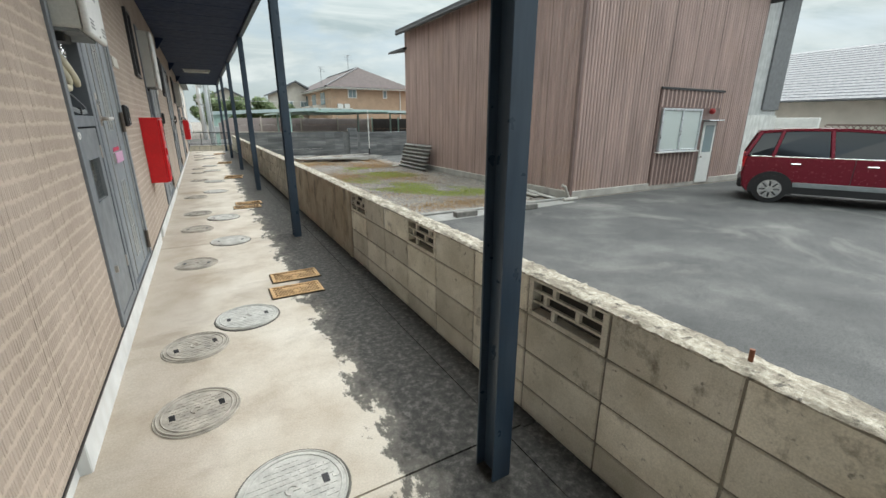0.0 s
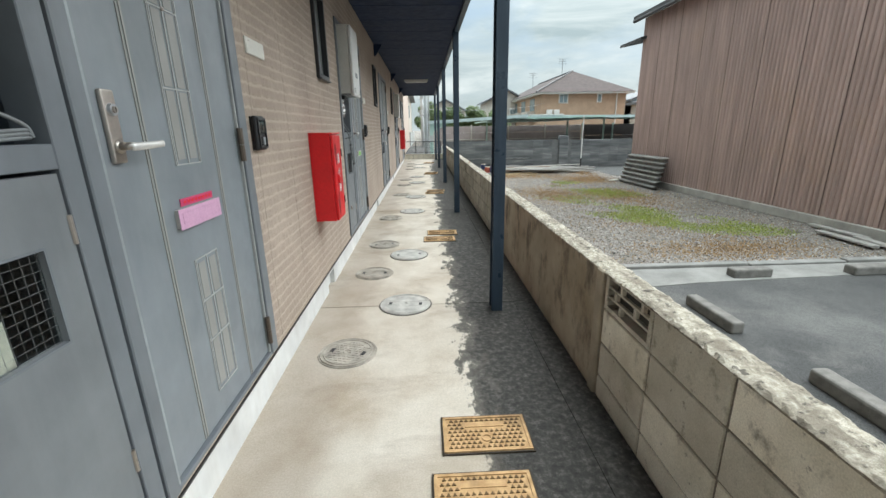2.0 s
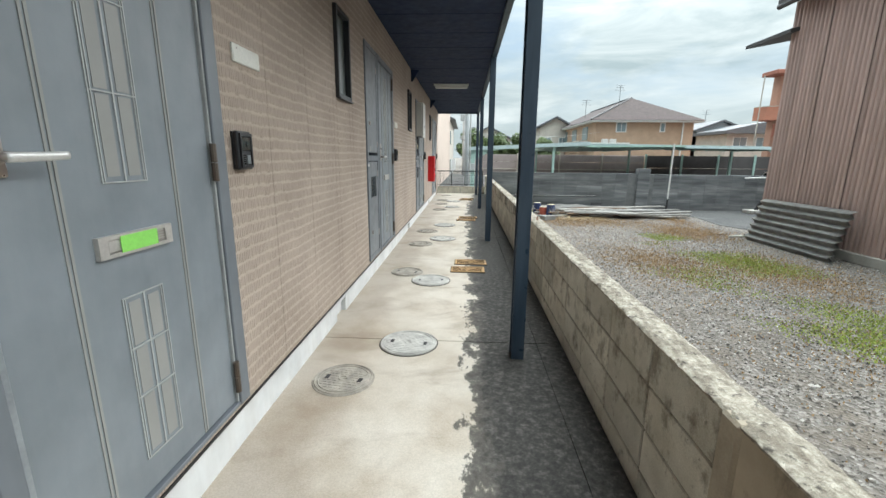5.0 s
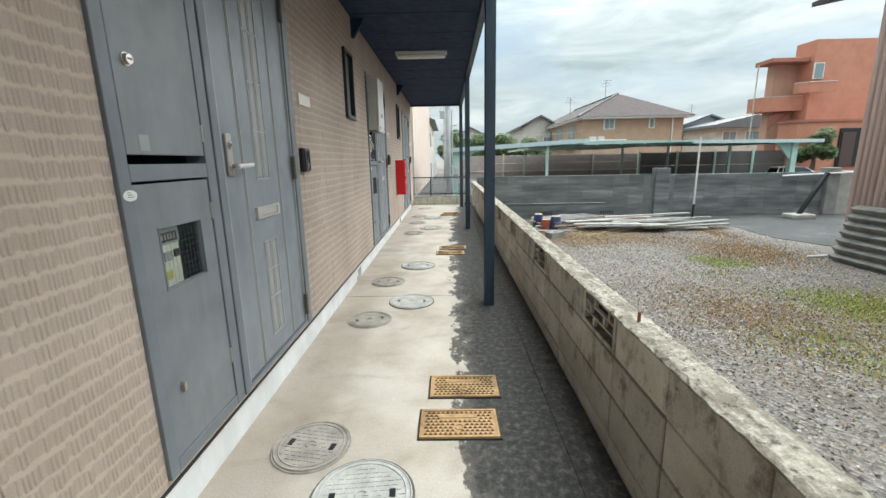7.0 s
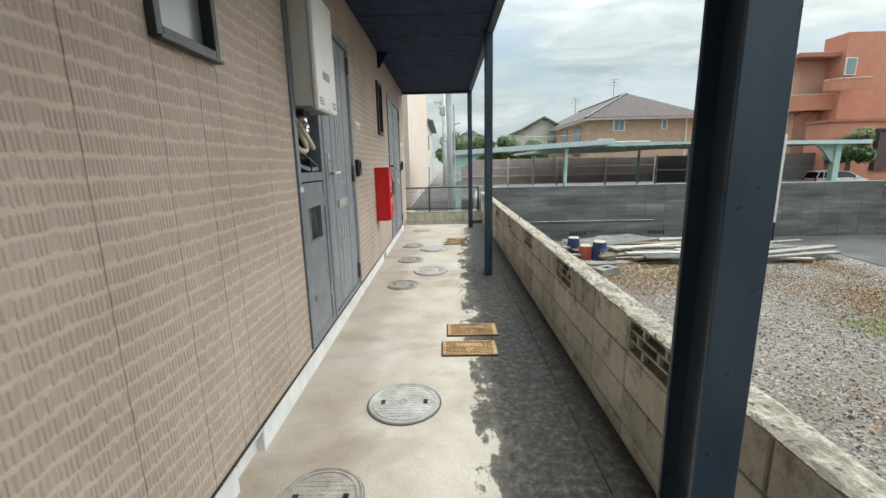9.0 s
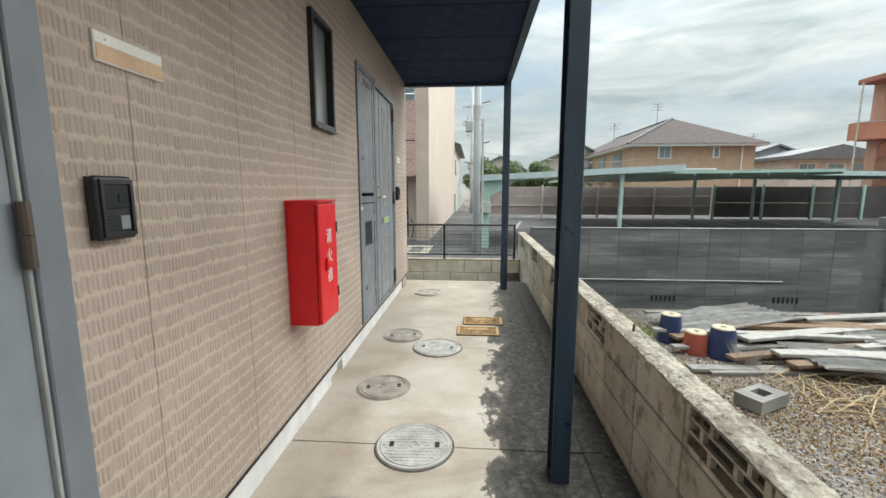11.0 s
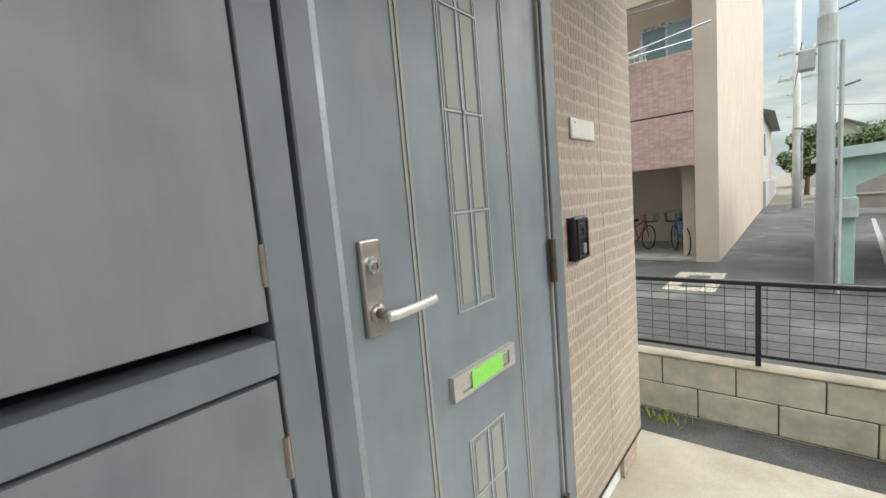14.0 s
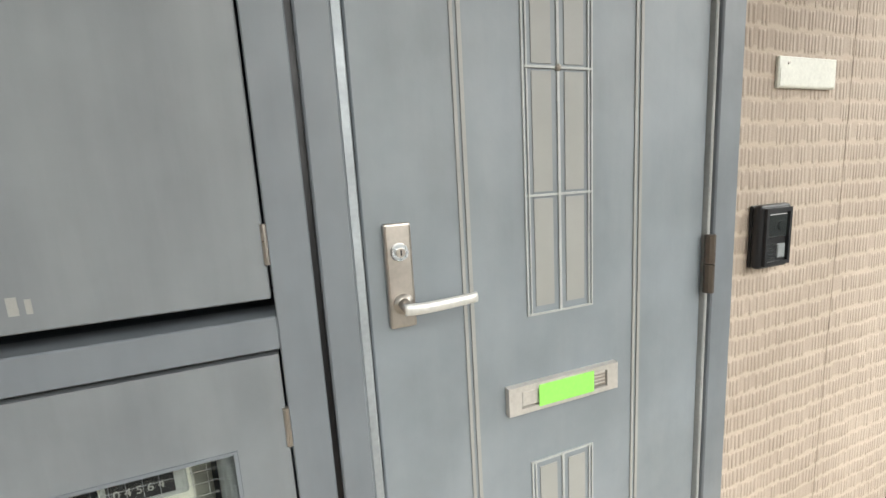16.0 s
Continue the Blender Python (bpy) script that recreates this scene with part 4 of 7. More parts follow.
def intercom(y):
    t = thing("intercom", "black door intercom on the siding", "intercom", (WALL, y, 1.13), "door intercoms")
    part("bracket_plate", cuboid(WALL, WALL + 0.008, y + 0.004, y + 0.096, 1.13, 1.268, 0.002), BLACK, t)
    part("body", cuboid(WALL + 0.008, WALL + 0.03, y, y + 0.1, 1.128, 1.27, 0.009, 3), BLACK, t)
    part("rain_hood", holed_plate(WALL + 0.022, WALL + 0.036, (y + 0.008, y + 0.092, 1.136, 1.262), (y + 0.016, y + 0.084, 1.144, 1.252)), BLACK, t)
    part("lens_panel", cuboid(WALL + 0.03, WALL + 0.033, y + 0.018, y + 0.082, 1.198, 1.25, 0.003, 2), METER, t, "glossy dark camera window")
    part("lens", tube(bmesh.new(), [(WALL + 0.032, y + 0.062, 1.222), (WALL + 0.0355, y + 0.062, 1.222)], 0.011, 16), METER, t)
    bm = bmesh.new()
    for k in range(5):
        box(bm, WALL + 0.0298, WALL + 0.0312, y + 0.022, y + 0.046, 1.15 + 0.0075 * k, 1.153 + 0.0075 * k)
    part("speaker_slots", bm, METER, t)
    part("call_button", cuboid(WALL + 0.029, WALL + 0.033, y + 0.054, y + 0.08, 1.15, 1.182, 0.003, 2), CABLE, t, "grey call button")


for n, u in enumerate(UNITS):
    name_plate(u + 1.452, ORANGE_STAIN if n == 3 else PLATE)
    intercom(u + 1.392)


def small_window(n, y):
    t = thing(f"window_{n}", "narrow frosted window in a black aluminium frame", "window", (WALL, y, 1.56), "corridor windows", "structure")
    z0, z1, w = 1.56, 2.125, 0.31
    bm = bmesh.new()
    for a, b, c, d in ((y, y + 0.026, z0, z1), (y + w - 0.026, y + w, z0, z1), (y + 0.026, y + w - 0.026, z1 - 0.026, z1), (y + 0.026, y + w - 0.026, z0, z0 + 0.03)):
        box(bm, WALL - 0.07, WALL + 0.024, a, b, c, d, 0.002)
    part("window_frame", bm, BLACK_FRAME, t)
    part("window_sill", cuboid(WALL + 0.005, WALL + 0.034, y + 0.002, y + w - 0.002, z0 - 0.006, z0 + 0.003, 0.001), BLACK_FRAME, t)
    part("pane", cuboid(WALL - 0.02, WALL - 0.015, y + 0.026, y + w - 0.026, z0 + 0.03, z1 - 0.026), WIN_GLASS, t)
    part("inner_blind", cuboid(WALL - 0.068, WALL - 0.06, y + 0.02, y + w - 0.02, z0 + 0.02, z1 - 0.02), INLAY, t)


for n, y in enumerate((1.5, *WINDOWS), 1):
    small_window(n, y)
# the neighbour's door behind the starting point
tagged(part("door_6", cuboid(WALL - 0.08, WALL, -1.19, 0.145, U0, U1, 0.004), DOOR), "blue-grey steel door behind the start of the corridor", "door", kind="structure")


def extinguisher_box(y0, y1):
    x1, z0, z1 = -0.28, 0.628, 1.187
    t = thing("extinguisher_box", "red enamelled fire extinguisher box hung on the wall", "extinguisher box", (WALL, (y0 + y1) / 2, z0), "fire extinguisher boxes")
    part("case", cuboid(WALL, x1 - 0.018, y0, y1, z0, z1, 0.004, 2), RED, t)
    part("lid_rim", cuboid(WALL, x1 + 0.002, y0 - 0.003, y1 + 0.003, z1 - 0.004, z1 + 0.006, 0.003), RED, t)
    door = part("door", cuboid(x1 - 0.016, x1, y0 + 0.004, y1 - 0.004, z0 + 0.004, z1 - 0.012, 0.004, 2), RED, t)
    ym = (y0 + y1) / 2
    for k, (ch, z) in enumerate((("消", 1.022), ("火", 0.93), ("器", 0.838))):
        m = Matrix.Translation((x1 + 0.0012, ym + 0.006, z)) @ Matrix(((0, 0, 1, 0), (1, 0, 0, 0), (0, 1, 0, 0), (0, 0, 0, 1)))
        written("letter", ch, 0.07, m, WHITE, door, 0.001, 0.0 if k == 2 else 0.0006)
    part("pull", cuboid(x1, x1 + 0.014, ym - 0.052, ym - 0.04, 0.87, 0.93, 0.004), RED, door)
    for z in (0.74, 1.06):
        part("hinge", tube(bmesh.new(), [(x1 + 0.001, y1 - 0.006, z - 0.025), (x1 + 0.001, y1 - 0.006, z + 0.025)], 0.005, 8), BLACK, door)
    for za, zb in ((0.99, 1.13), (0.66, 0.82)) if y0 < 5 else ():
        bm = bmesh.new()
        vs = [bm.verts.new((x1 + 0.0008, ym - 0.06 + 0.028 * math.cos(a) * (1 + 0.2 * math.sin(3 * a)), (za + zb) / 2 + (zb - za) / 2 * math.sin(a))) for a in np.linspace(0, 2 * math.pi, 20)[:-1]]
        bm.faces.new(vs)
        part("soot_stain", bm, SOOT, door, "dark sooty smear")


extinguisher_box(4.612, 4.852)
extinguisher_box(15.195, 15.43)

# ---------------------------------------------------------------- covers in the floor


def cover_mesh(r, material, name):
    bm = bmesh.new()
    n = 40
    disc(bm, 0, 0, -0.004, 0.004, r, n)
    for rr in (r - 0.004, r - 0.022):
        ring = [(rr * math.cos(a), rr * math.sin(a), 0.0055) for a in np.linspace(0, 2 * math.pi, n + 1)]
        tube(bm, ring, 0.0035, 5, False)
    step = 0.028
    k = int(r / step) + 1
    for i in range(-k, k + 1):
        for j in range(-k, k + 1):
            x, y = i * step + (step / 2 if j % 2 else 0), j * step * 0.8
            if math.hypot(x, y) > r - 0.035 or (abs(y) < 0.02 and 0.4 * r < abs(x) < 0.78 * r) or math.hypot(x, y) < 0.035:
                continue
            box(bm, x - 0.0105, x + 0.0105, y - 0.0085, y + 0.0085, 0.003, 0.0062)
    tube(bm, [(0.02 * math.cos(a) - 0.004, 0.02 * math.sin(a), 0.006) for a in np.linspace(0.6, 4.4, 12)], 0.004, 5)
    box(bm, -0.002, 0.022, -0.004, 0.004, 0.004, 0.008)
    return mesh_of(name, bm, material)


def drain_cover(x, y, r, me, turn):
    small = r < 0.17
    t = thing("manhole_cover", "round stained resin drain cover set in the concrete" if small else "round pale drain cover with cast grip pattern", "manhole cover", (x, y, fz(y) + 0.002), "drain covers")
    share("cover", me, t, (x, y, fz(y) + 0.002), (0, 0, turn))
    bm = bmesh.new()
    tube(bm, [(x + (r + 0.005) * math.cos(a), y + (r + 0.005) * math.sin(a), fz(y) + 0.001) for a in np.linspace(0, 2 * math.pi, 41)], 0.005, 5, False)
    part("seat_ring", bm, MANHOLE_DARK if small else SEAT, t)
    for s in (-0.6, 0.6):
        c, q = math.cos(turn), math.sin(turn)
        hx, hy = x + s * r * c, y + s * r * q
        bm = bmesh.new()
        box(bm, -0.011, 0.011, -0.02, 0.02, 0.004, 0.0075, 0.001)
        bm.transform(Matrix.Translation((hx, hy, fz(y) + 0.002)) @ Matrix.Rotation(turn, 4, "Z"))
        part("grip_hole", bm, BLACK, t)


big, small = cover_mesh(0.178, MANHOLE, "cover_large"), cover_mesh(0.154, MANHOLE_DARK, "cover_small")
for k, (x, y) in enumerate(((0.125, 1.24), (0.117, 2.7), (0.13, 4.63), (0.117, 5.83), (0.092, 8.07), (0.12, 9.43), (0.12, 11.47), (0.092, 12.65), (0.128, 15.22), (0.13, 16.43))):
    drain_cover(x, y, 0.178, big, 0.12 * math.sin(2.7 * k))
for k, (x, y) in enumerate(((-0.152, 1.85), (-0.162, 2.45), (-0.167, 3.99), (-0.165, 5.31), (-0.162, 6.235), (-0.195, 7.61), (-0.145, 9.7), (-0.157, 11.08), (-0.155, 12.04), (-0.122, 14.71), (-0.14, 15.78), (-0.172, 16.67), (-0.122, 18.08))):
    drain_cover(x, y, 0.154, small, 0.3 * math.sin(1.9 * k + 0.5))


def lid_mesh():
    bm = bmesh.new()
    w, h = 0.172, 0.1
    box(bm, -w, w, -h, h, -0.003, 0.004, 0.002)
    for a, b, c, d in ((-w, w, h - 0.012, h), (-w, w, -h, -h + 0.012), (-w, -w + 0.012, -h + 0.012, h - 0.012), (w - 0.012, w, -h + 0.012, h - 0.012)):
        box(bm, a, b, c, d, 0.003, 0.0085)
    box(bm, -0.08, 0.08, 0.036, 0.06, 0.003, 0.007)
    tube(bm, [(0.018 * math.cos(a), -0.03 + 0.018 * math.sin(a), 0.006) for a in np.linspace(0, 2 * math.pi, 15)], 0.003, 5, False)
    return mesh_of("meter_lid", bm, LID)


def stud_mesh():
    bm = bmesh.new()
    w, h = 0.172, 0.1
    for j in range(8):
        for i in range(15):
            x, y = -w + 0.026 + 0.0215 * i + (0.009 if j % 2 else 0), -h + 0.025 + 0.0215 * j
            if x > w - 0.022 or (abs(x) < 0.085 and 0.03 < y < 0.065) or math.hypot(x, y + 0.03) < 0.025:
                continue
            vs = [bm.verts.new((x + 0.0088 * math.cos(t), y + 0.0088 * math.sin(t), z)) for z in (0.003, 0.0075) for t in (math.pi / 2, math.pi * 7 / 6, math.pi * 11 / 6)]
            bm.faces.new(vs[3:])
            for q in range(3):
                bm.faces.new((vs[q], vs[(q + 1) % 3], vs[3 + (q + 1) % 3], vs[3 + q]))
    return mesh_of("lid_studs", bm, LID_STUD)


LIDS = ((0.51, 3.3), (0.466, 2.998), (0.482, 6.695), (0.44, 6.4), (0.507, 10.142), (0.473, 9.833), (0.49, 13.56), (0.455, 13.26), (0.486, 17.08), (0.44, 16.81))
me, studs = lid_mesh(), stud_mesh()
for x, y in LIDS:
    t = thing("floor_hatch", "rectangular ochre water-meter hatch with raised studs", "hatch", (x, y, fz(y)), "water-meter hatches")
    bm = bmesh.new()
    for a, b, c, d in ((-0.18, 0.18, 0.102, 0.108), (-0.18, 0.18, -0.108, -0.102), (-0.18, -0.174, -0.102, 0.102), (0.174, 0.18, -0.102, 0.102)):
        box(bm, x + a, x + b, y + c, y + d, fz(y) - 0.01, fz(y) + 0.007)
    part("rim", bm, LID_DARK, t)
    lid = share("lid", me, t, (x, y, fz(y) + 0.003))
    share("studs", studs, lid, (x, y, fz(y) + 0.003))

# ---------------------------------------------------------------- block wall along the corridor
fence = thing("wall_east", "low stained concrete block wall with pierced vent blocks", "wall", kind="structure")
PITCH, COURSE, TOP, THICK = 0.3885, 0.166, 0.592, 0.1


def block_mesh(ln, name, material=None):
    bm = bmesh.new()
    box(bm, 0, THICK, -ln / 2 + 0.004, ln / 2 - 0.004, 0.0035, COURSE - 0.0035, 0.004)
    return mesh_of(name, bm, material or BLOCK)


def vent_mesh(material=None):
    """A pierced block: three rows of slots, the rows offset."""
    bm = bmesh.new()
    a, b, h = -PITCH / 2 + 0.004, PITCH / 2 - 0.004, COURSE
    for z0, z1 in ((0.0035, 0.024), (h - 0.016, h - 0.0035)):
        box(bm, 0, THICK, a, b, z0, z1, 0.002)
    for y in (a, b - 0.024):
        box(bm, 0, THICK, y, y + 0.024, 0.024, h - 0.016, 0.002)
    for x0, x1 in ((0.004, 0.02),):
        for z0, z1 in ((0.061, 0.071), (0.106, 0.116)):
            box(bm, x0, x1, a + 0.024, b - 0.024, z0, z1, 0.002)
        for z0, z1, ys in ((0.024, 0.061, (0.055,)), (0.071, 0.106, (-0.06, 0.1)), (0.116, h - 0.016, (0.055, -0.11))):
            for y in ys:
                box(bm, x0, x1, y - 0.009, y + 0.009, z0, z1)
    me = mesh_of("vent_block", bm, material or BLOCK)
    return me


blk, vent = block_mesh(PITCH, "block"), vent_mesh()
pale_blk, pale_vent = block_mesh(PITCH, "pale_block", CLEAN_BLOCK), vent_mesh(CLEAN_BLOCK)


def block_run(y0, count, vents, blk, vent):
    rng = random.Random(int(y0 * 10) + 7)
    for k in range(count):
        for c in range(5):
            z = TOP - (c + 1) * COURSE
            is_vent = c == 0 and k in vents
            share("vent_block" if is_vent else "block", vent if is_vent else blk, fence, (FENCE + rng.uniform(-0.002, 0.002), y0 + (k + 0.5) * PITCH, z))


block_run(0.45 - 10 * PITCH, 18, (2, 5, 8, 11, 14, 17), pale_blk, pale_vent)
block_run(6.565, 34, (8, 11, 14, 17, 20, 23, 26, 29, 32), blk, vent)
bm = bmesh.new()
for a, b in ((0.45 - 10 * PITCH, 0.45 + 8 * PITCH), (6.565, 6.565 + 34 * PITCH)):
    box(bm, FENCE + 0.006, FENCE + THICK - 0.006, a, b, -0.45, TOP - COURSE + 0.002)
for k in range(-10, 8):
    if k + 10 not in (2, 5, 8, 11, 14, 17):
        box(bm, FENCE + 0.006, FENCE + THICK - 0.006, 0.45 + k * PITCH, 0.45 + (k + 1) * PITCH, TOP - COURSE + 0.002, TOP - 0.004)
for k in range(34):
    if k not in (8, 11, 14, 17, 20, 23, 26, 29, 32):
        box(bm, FENCE + 0.006, FENCE + THICK - 0.006, 6.565 + k * PITCH, 6.565 + (k + 1) * PITCH, TOP - COURSE + 0.002, TOP - 0.004)
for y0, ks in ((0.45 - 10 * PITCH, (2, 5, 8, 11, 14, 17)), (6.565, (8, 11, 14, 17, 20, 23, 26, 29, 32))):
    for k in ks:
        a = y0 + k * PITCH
        # added dark backing makes the slots read as deep and unlit
        part("vent_hollow", cuboid(FENCE + 0.045, FENCE + THICK - 0.004, a + 0.02, a + PITCH - 0.02, TOP - COURSE + 0.01, TOP - 0.01), HOLLOW_SHADE, fence, "dark sheet for the shade inside the pierced block")
part("mortar", bm, plain("mortar_joint", (0.2, 0.18, 0.145), 0.95, 0, 0.3, 20), fence)
# smooth rendered stretch between two small piers
def rendered_wall():
    m = Mat("rendered_wall", 0.9)
    col = m.ramp(m.noise(2.2, 6, 0.6), (0.3, (0.28, 0.23, 0.16)), (0.7, (0.5, 0.43, 0.33)))
    mould = m.ramp(m.maths("ADD", m.noise(1.0, 7, 0.7, m.scaled(1, 5, 3)), m.maths("MULTIPLY", m.axis(2), 0.12)), (0.54, 0.0), (0.7, 0.8))
    m.color(m.blend(mould, col, (0.06, 0.05, 0.04)))
    m.bump(m.noise(120, 3), 0.25, 0.004)
    return m.m


part("rendered_panel", cuboid(FENCE - 0.006, FENCE + THICK, 3.63, 6.49, -0.45, TOP, 0.004), rendered_wall(), fence, "smooth stained cement render")
part("pier", cuboid(FENCE - 0.016, FENCE + THICK, 3.56, 3.63, -0.45, TOP + 0.006, 0.008), PLASTER, fence)
part("pier", cuboid(FENCE - 0.012, FENCE + THICK, 6.49, 6.563, -0.45, TOP + 0.006, 0.008), PLASTER, fence)
# crumbling cap of white-flecked mortar
bm = bmesh.new()
rng = random.Random(5)
y, prev = 0.45 - 10 * PITCH, None
while y < 6.565 + 34 * PITCH + 0.02:
    ring = []
    j = lambda s: rng.uniform(-s, s)
    for x, z in ((-0.007, -0.004), (-0.0075 + j(0.0015), 0.003 + j(0.003)), (0.006 + j(0.006), 0.009 + j(0.005)), (0.05 + j(0.01), 0.011 + j(0.005)), (THICK - 0.006 + j(0.006), 0.009 + j(0.005)), (THICK + 0.005 + j(0.002), 0.003 + j(0.003)), (THICK + 0.004, -0.004)):
        ring.append(bm.verts.new((FENCE + x, y, TOP + z)))
    if prev:
        for a in range(len(ring) - 1):
            bm.faces.new((prev[a], prev[a + 1], ring[a + 1], ring[a]))
    prev = ring
    y += 0.022
part("cap", bm, CAP, fence, "crumbling white-flecked mortar cap")
for y in (0.47, 9.6, 15.3):
    b = part("rebar_stub", tube(bmesh.new(), [(FENCE + 0.05, y, TOP), (FENCE + 0.052, y + 0.002, TOP + 0.045)], 0.006, 7), plain("rust", (0.22, 0.08, 0.04), 0.8) if y < 1 else bpy.data.materials["rust"], fence, "rusty rod stub")

# ---------------------------------------------------------------- low wall and railing at the corridor's end
endwall = thing("wall_north", "low cream concrete block wall under a black railing", "wall", kind="structure")
EY = 19.42
blk2 = bmesh.new()
box(blk2, -0.2, 0.2, 0, 0.12, 0.0035, 0.19 - 0.0035, 0.004)
blk2.transform(Matrix.Translation((0, 0, 0)) @ Matrix.Diagonal((0.98, 1, 1, 1)))
cream = plain("cream_block", (0.74, 0.69, 0.56), 0.9, 0, 0.25, 7, 0.3, 160)
blk2 = mesh_of("end_block", blk2, cream)
for c in range(3):
    for k in range(-8, 3):
        if -3.6 < 0.88 - 0.4 * (2 - k):
            share("block", blk2, endwall, (1.06 - 0.2 - 0.4 * (2 - k) - (0.2 if c % 2 else 0), EY, 0.225 - 0.19 * (c + 1)))
part("mortar", cuboid(-3.2, 1.06, EY + 0.01, EY + 0.11, -0.45, 0.215), bpy.data.materials["mortar_joint"], endwall)
part("coping", cuboid(-3.2, 1.065, EY - 0.004, EY + 0.124, 0.215, 0.232, 0.004), PLASTER, endwall)
rail = thing("railing", "black steel railing with wire mesh on the low wall", "railing", (0, EY + 0.06, 0.232))
ry = EY + 0.06
part("top_rail", cuboid(-3.1, 1.0, ry - 0.018, ry + 0.018, 0.715, 0.742, 0.004), BLACK_FRAME, rail)
part("bottom_rail", cuboid(-3.1, 1.0, ry - 0.012, ry + 0.012, 0.285, 0.305, 0.003), BLACK_FRAME, rail)
for x in (-3.08, -2.04, -1.03, -0.035, 0.985):
    part("post", cuboid(x - 0.014, x + 0.014, ry - 0.014, ry + 0.014, 0.23, 0.72, 0.003), BLACK_FRAME, rail)
bm = bmesh.new()
for k in range(8):
    z = 0.34 + 0.05 * k
    tube(bm, [(-3.08, ry, z), (0.98, ry, z)], 0.0022, 4)
for k in range(40):
    x = -3.04 + 0.1015 * k
    tube(bm, [(x, ry + 0.003, 0.3), (x, ry + 0.003, 0.72)], 0.0018, 4)
part("mesh", bm, BLACK_FRAME, rail, "thin black wire mesh")

# ---------------------------------------------------------------- brown warehouse beside the yard
BROWN = corrugated_material("brown_corrugated_steel", (0.42, 0.305, 0.272), (0.42, 0.29, 0.225))
BROWN_TRIM = plain("brown_trim", (0.18, 0.12, 0.105), 0.6, 0.1, 0.2)
CONCRETE = plain("bare_concrete", (0.38, 0.36, 0.325), 0.9, 0, 0.3, 3, 0.3, 90)
DULL_CONCRETE = plain("dull_concrete", (0.22, 0.215, 0.2), 0.9, 0, 0.35, 3, 0.3, 90)
PALE_GREY = streaked("pale_grey_wall", (0.5, 0.51, 0.5), (0.24, 0.24, 0.23), 0.8, 0.5)


def corrugated(bm, length, z0, z1, pitch=0.093, depth=0.026):
    """A sheet along +y from 0, its ribs standing out to -x."""
    outline, y = [], 0.0
    while y < length - 0.001:
        for f, d in ((0.0, -0.55 * depth), (0.14, -depth), (0.5, -depth), (0.64, -0.55 * depth), (0.72, 0.0), (0.92, 0.0)):
            yy = min(y + f * pitch, length)
            outline.append((d, yy))
        y += pitch
    outline.append((0.0, length))
    front = [bm.verts.new((x, y, z0)) for x, y in outline], [bm.verts.new((x, y, z1)) for x, y in outline]
    rear = [bm.verts.new((0.012, outline[i][1], z)) for z in (z0, z1) for i in (0, -1)]
    for i in range(len(outline) - 1):
        bm.faces.new((front[0][i], front[0][i + 1], front[1][i + 1], front[1][i]))
    bm.faces.new((rear[0], rear[1], rear[3], rear[2]))
    return bm


ware = thing("warehouse", "tall warehouse clad in rust-brown corrugated steel sheets", "warehouse", (6.7, 6.45, YARD))
WX, WY, WX2, WY2, WE = 6.68, 6.42, 13.3, 14.55, 4.12
part("core", prism(bmesh.new(), [(WX + 0.05, YARD), (WX2, YARD), (WX2, WE + 0.05), ((WX + WX2) / 2, WE + 1.5), (WX + 0.05, WE)], "y", WY + 0.05, WY2), BROWN_TRIM, ware)
part("plinth", cuboid(WX - 0.02, WX2, WY - 0.01, WY2, YARD, YARD + 0.16, 0.01), CONCRETE, ware, "pale concrete plinth")
sheet = mesh_of("long_sheet", corrugated(bmesh.new(), 0.93, YARD + 0.16, WE + 0.02), BROWN)
k = 0
y = WY
while y < WY2 - 0.5:
    share("steel_sheet", sheet, ware, (WX + 0.04, y, 0))
    y += 0.93
gable = mesh_of("gable_sheet", corrugated(bmesh.new(), 0.93, YARD + 0.08, WE + 1.2), BROWN)
x = WX + 0.03
while x < WX2 - 0.4:
    share("steel_sheet", gable, ware, (x, WY + 0.04, 0), (0, 0, math.pi / 2), (1, -1, 1))
    x += 0.93
part("corner_trim", cuboid(WX - 0.015, WX + 0.06, WY - 0.015, WY + 0.06, YARD + 0.05, WE + 0.1), BROWN_TRIM, ware)
roof = bmesh.new()
prism(roof, [(WX - 0.3, WE - 0.02), (WX - 0.3, WE + 0.06), ((WX + WX2) / 2, WE + 1.62), (WX2 + 0.3, WE + 0.1), (WX2 + 0.3, WE + 0.02), ((WX + WX2) / 2, WE + 1.54)], "y", WY - 0.25, WY2 + 0.25)
part("roof", roof, plain("dark_roof_sheet", (0.06, 0.06, 0.062), 0.6), ware)
part("gutter", tube(bmesh.new(), [(WX - 0.27, WY - 0.25, WE - 0.06), (WX - 0.27, WY2 + 0.25, WE - 0.06)], 0.05, 8), bpy.data.materials["dark_roof_sheet"], ware)
part("rear_awning", prism(bmesh.new(), [(WX - 0.15, 3.55), (WX - 0.15, 3.62), (WX + 1.6, 3.95), (WX + 1.6, 3.88)], "y", WY2, WY2 + 1.3), bpy.data.materials["dark_roof_sheet"], ware)
gy = WY + 0.008
part("entry_panel", cuboid(9.29, 11.8, gy - 0.022, gy + 0.04, YARD + 0.1, 1.9, 0.004), BROWN_TRIM, ware)
for k in range(16):
    part("panel_rib", cuboid(9.34 + 0.155 * k, 9.39 + 0.155 * k, gy - 0.034, gy - 0.022, 1.5 if 0 <= k < 11 else (YARD + 0.1 if k > 15 else 1.5), 1.88), BROWN, ware)
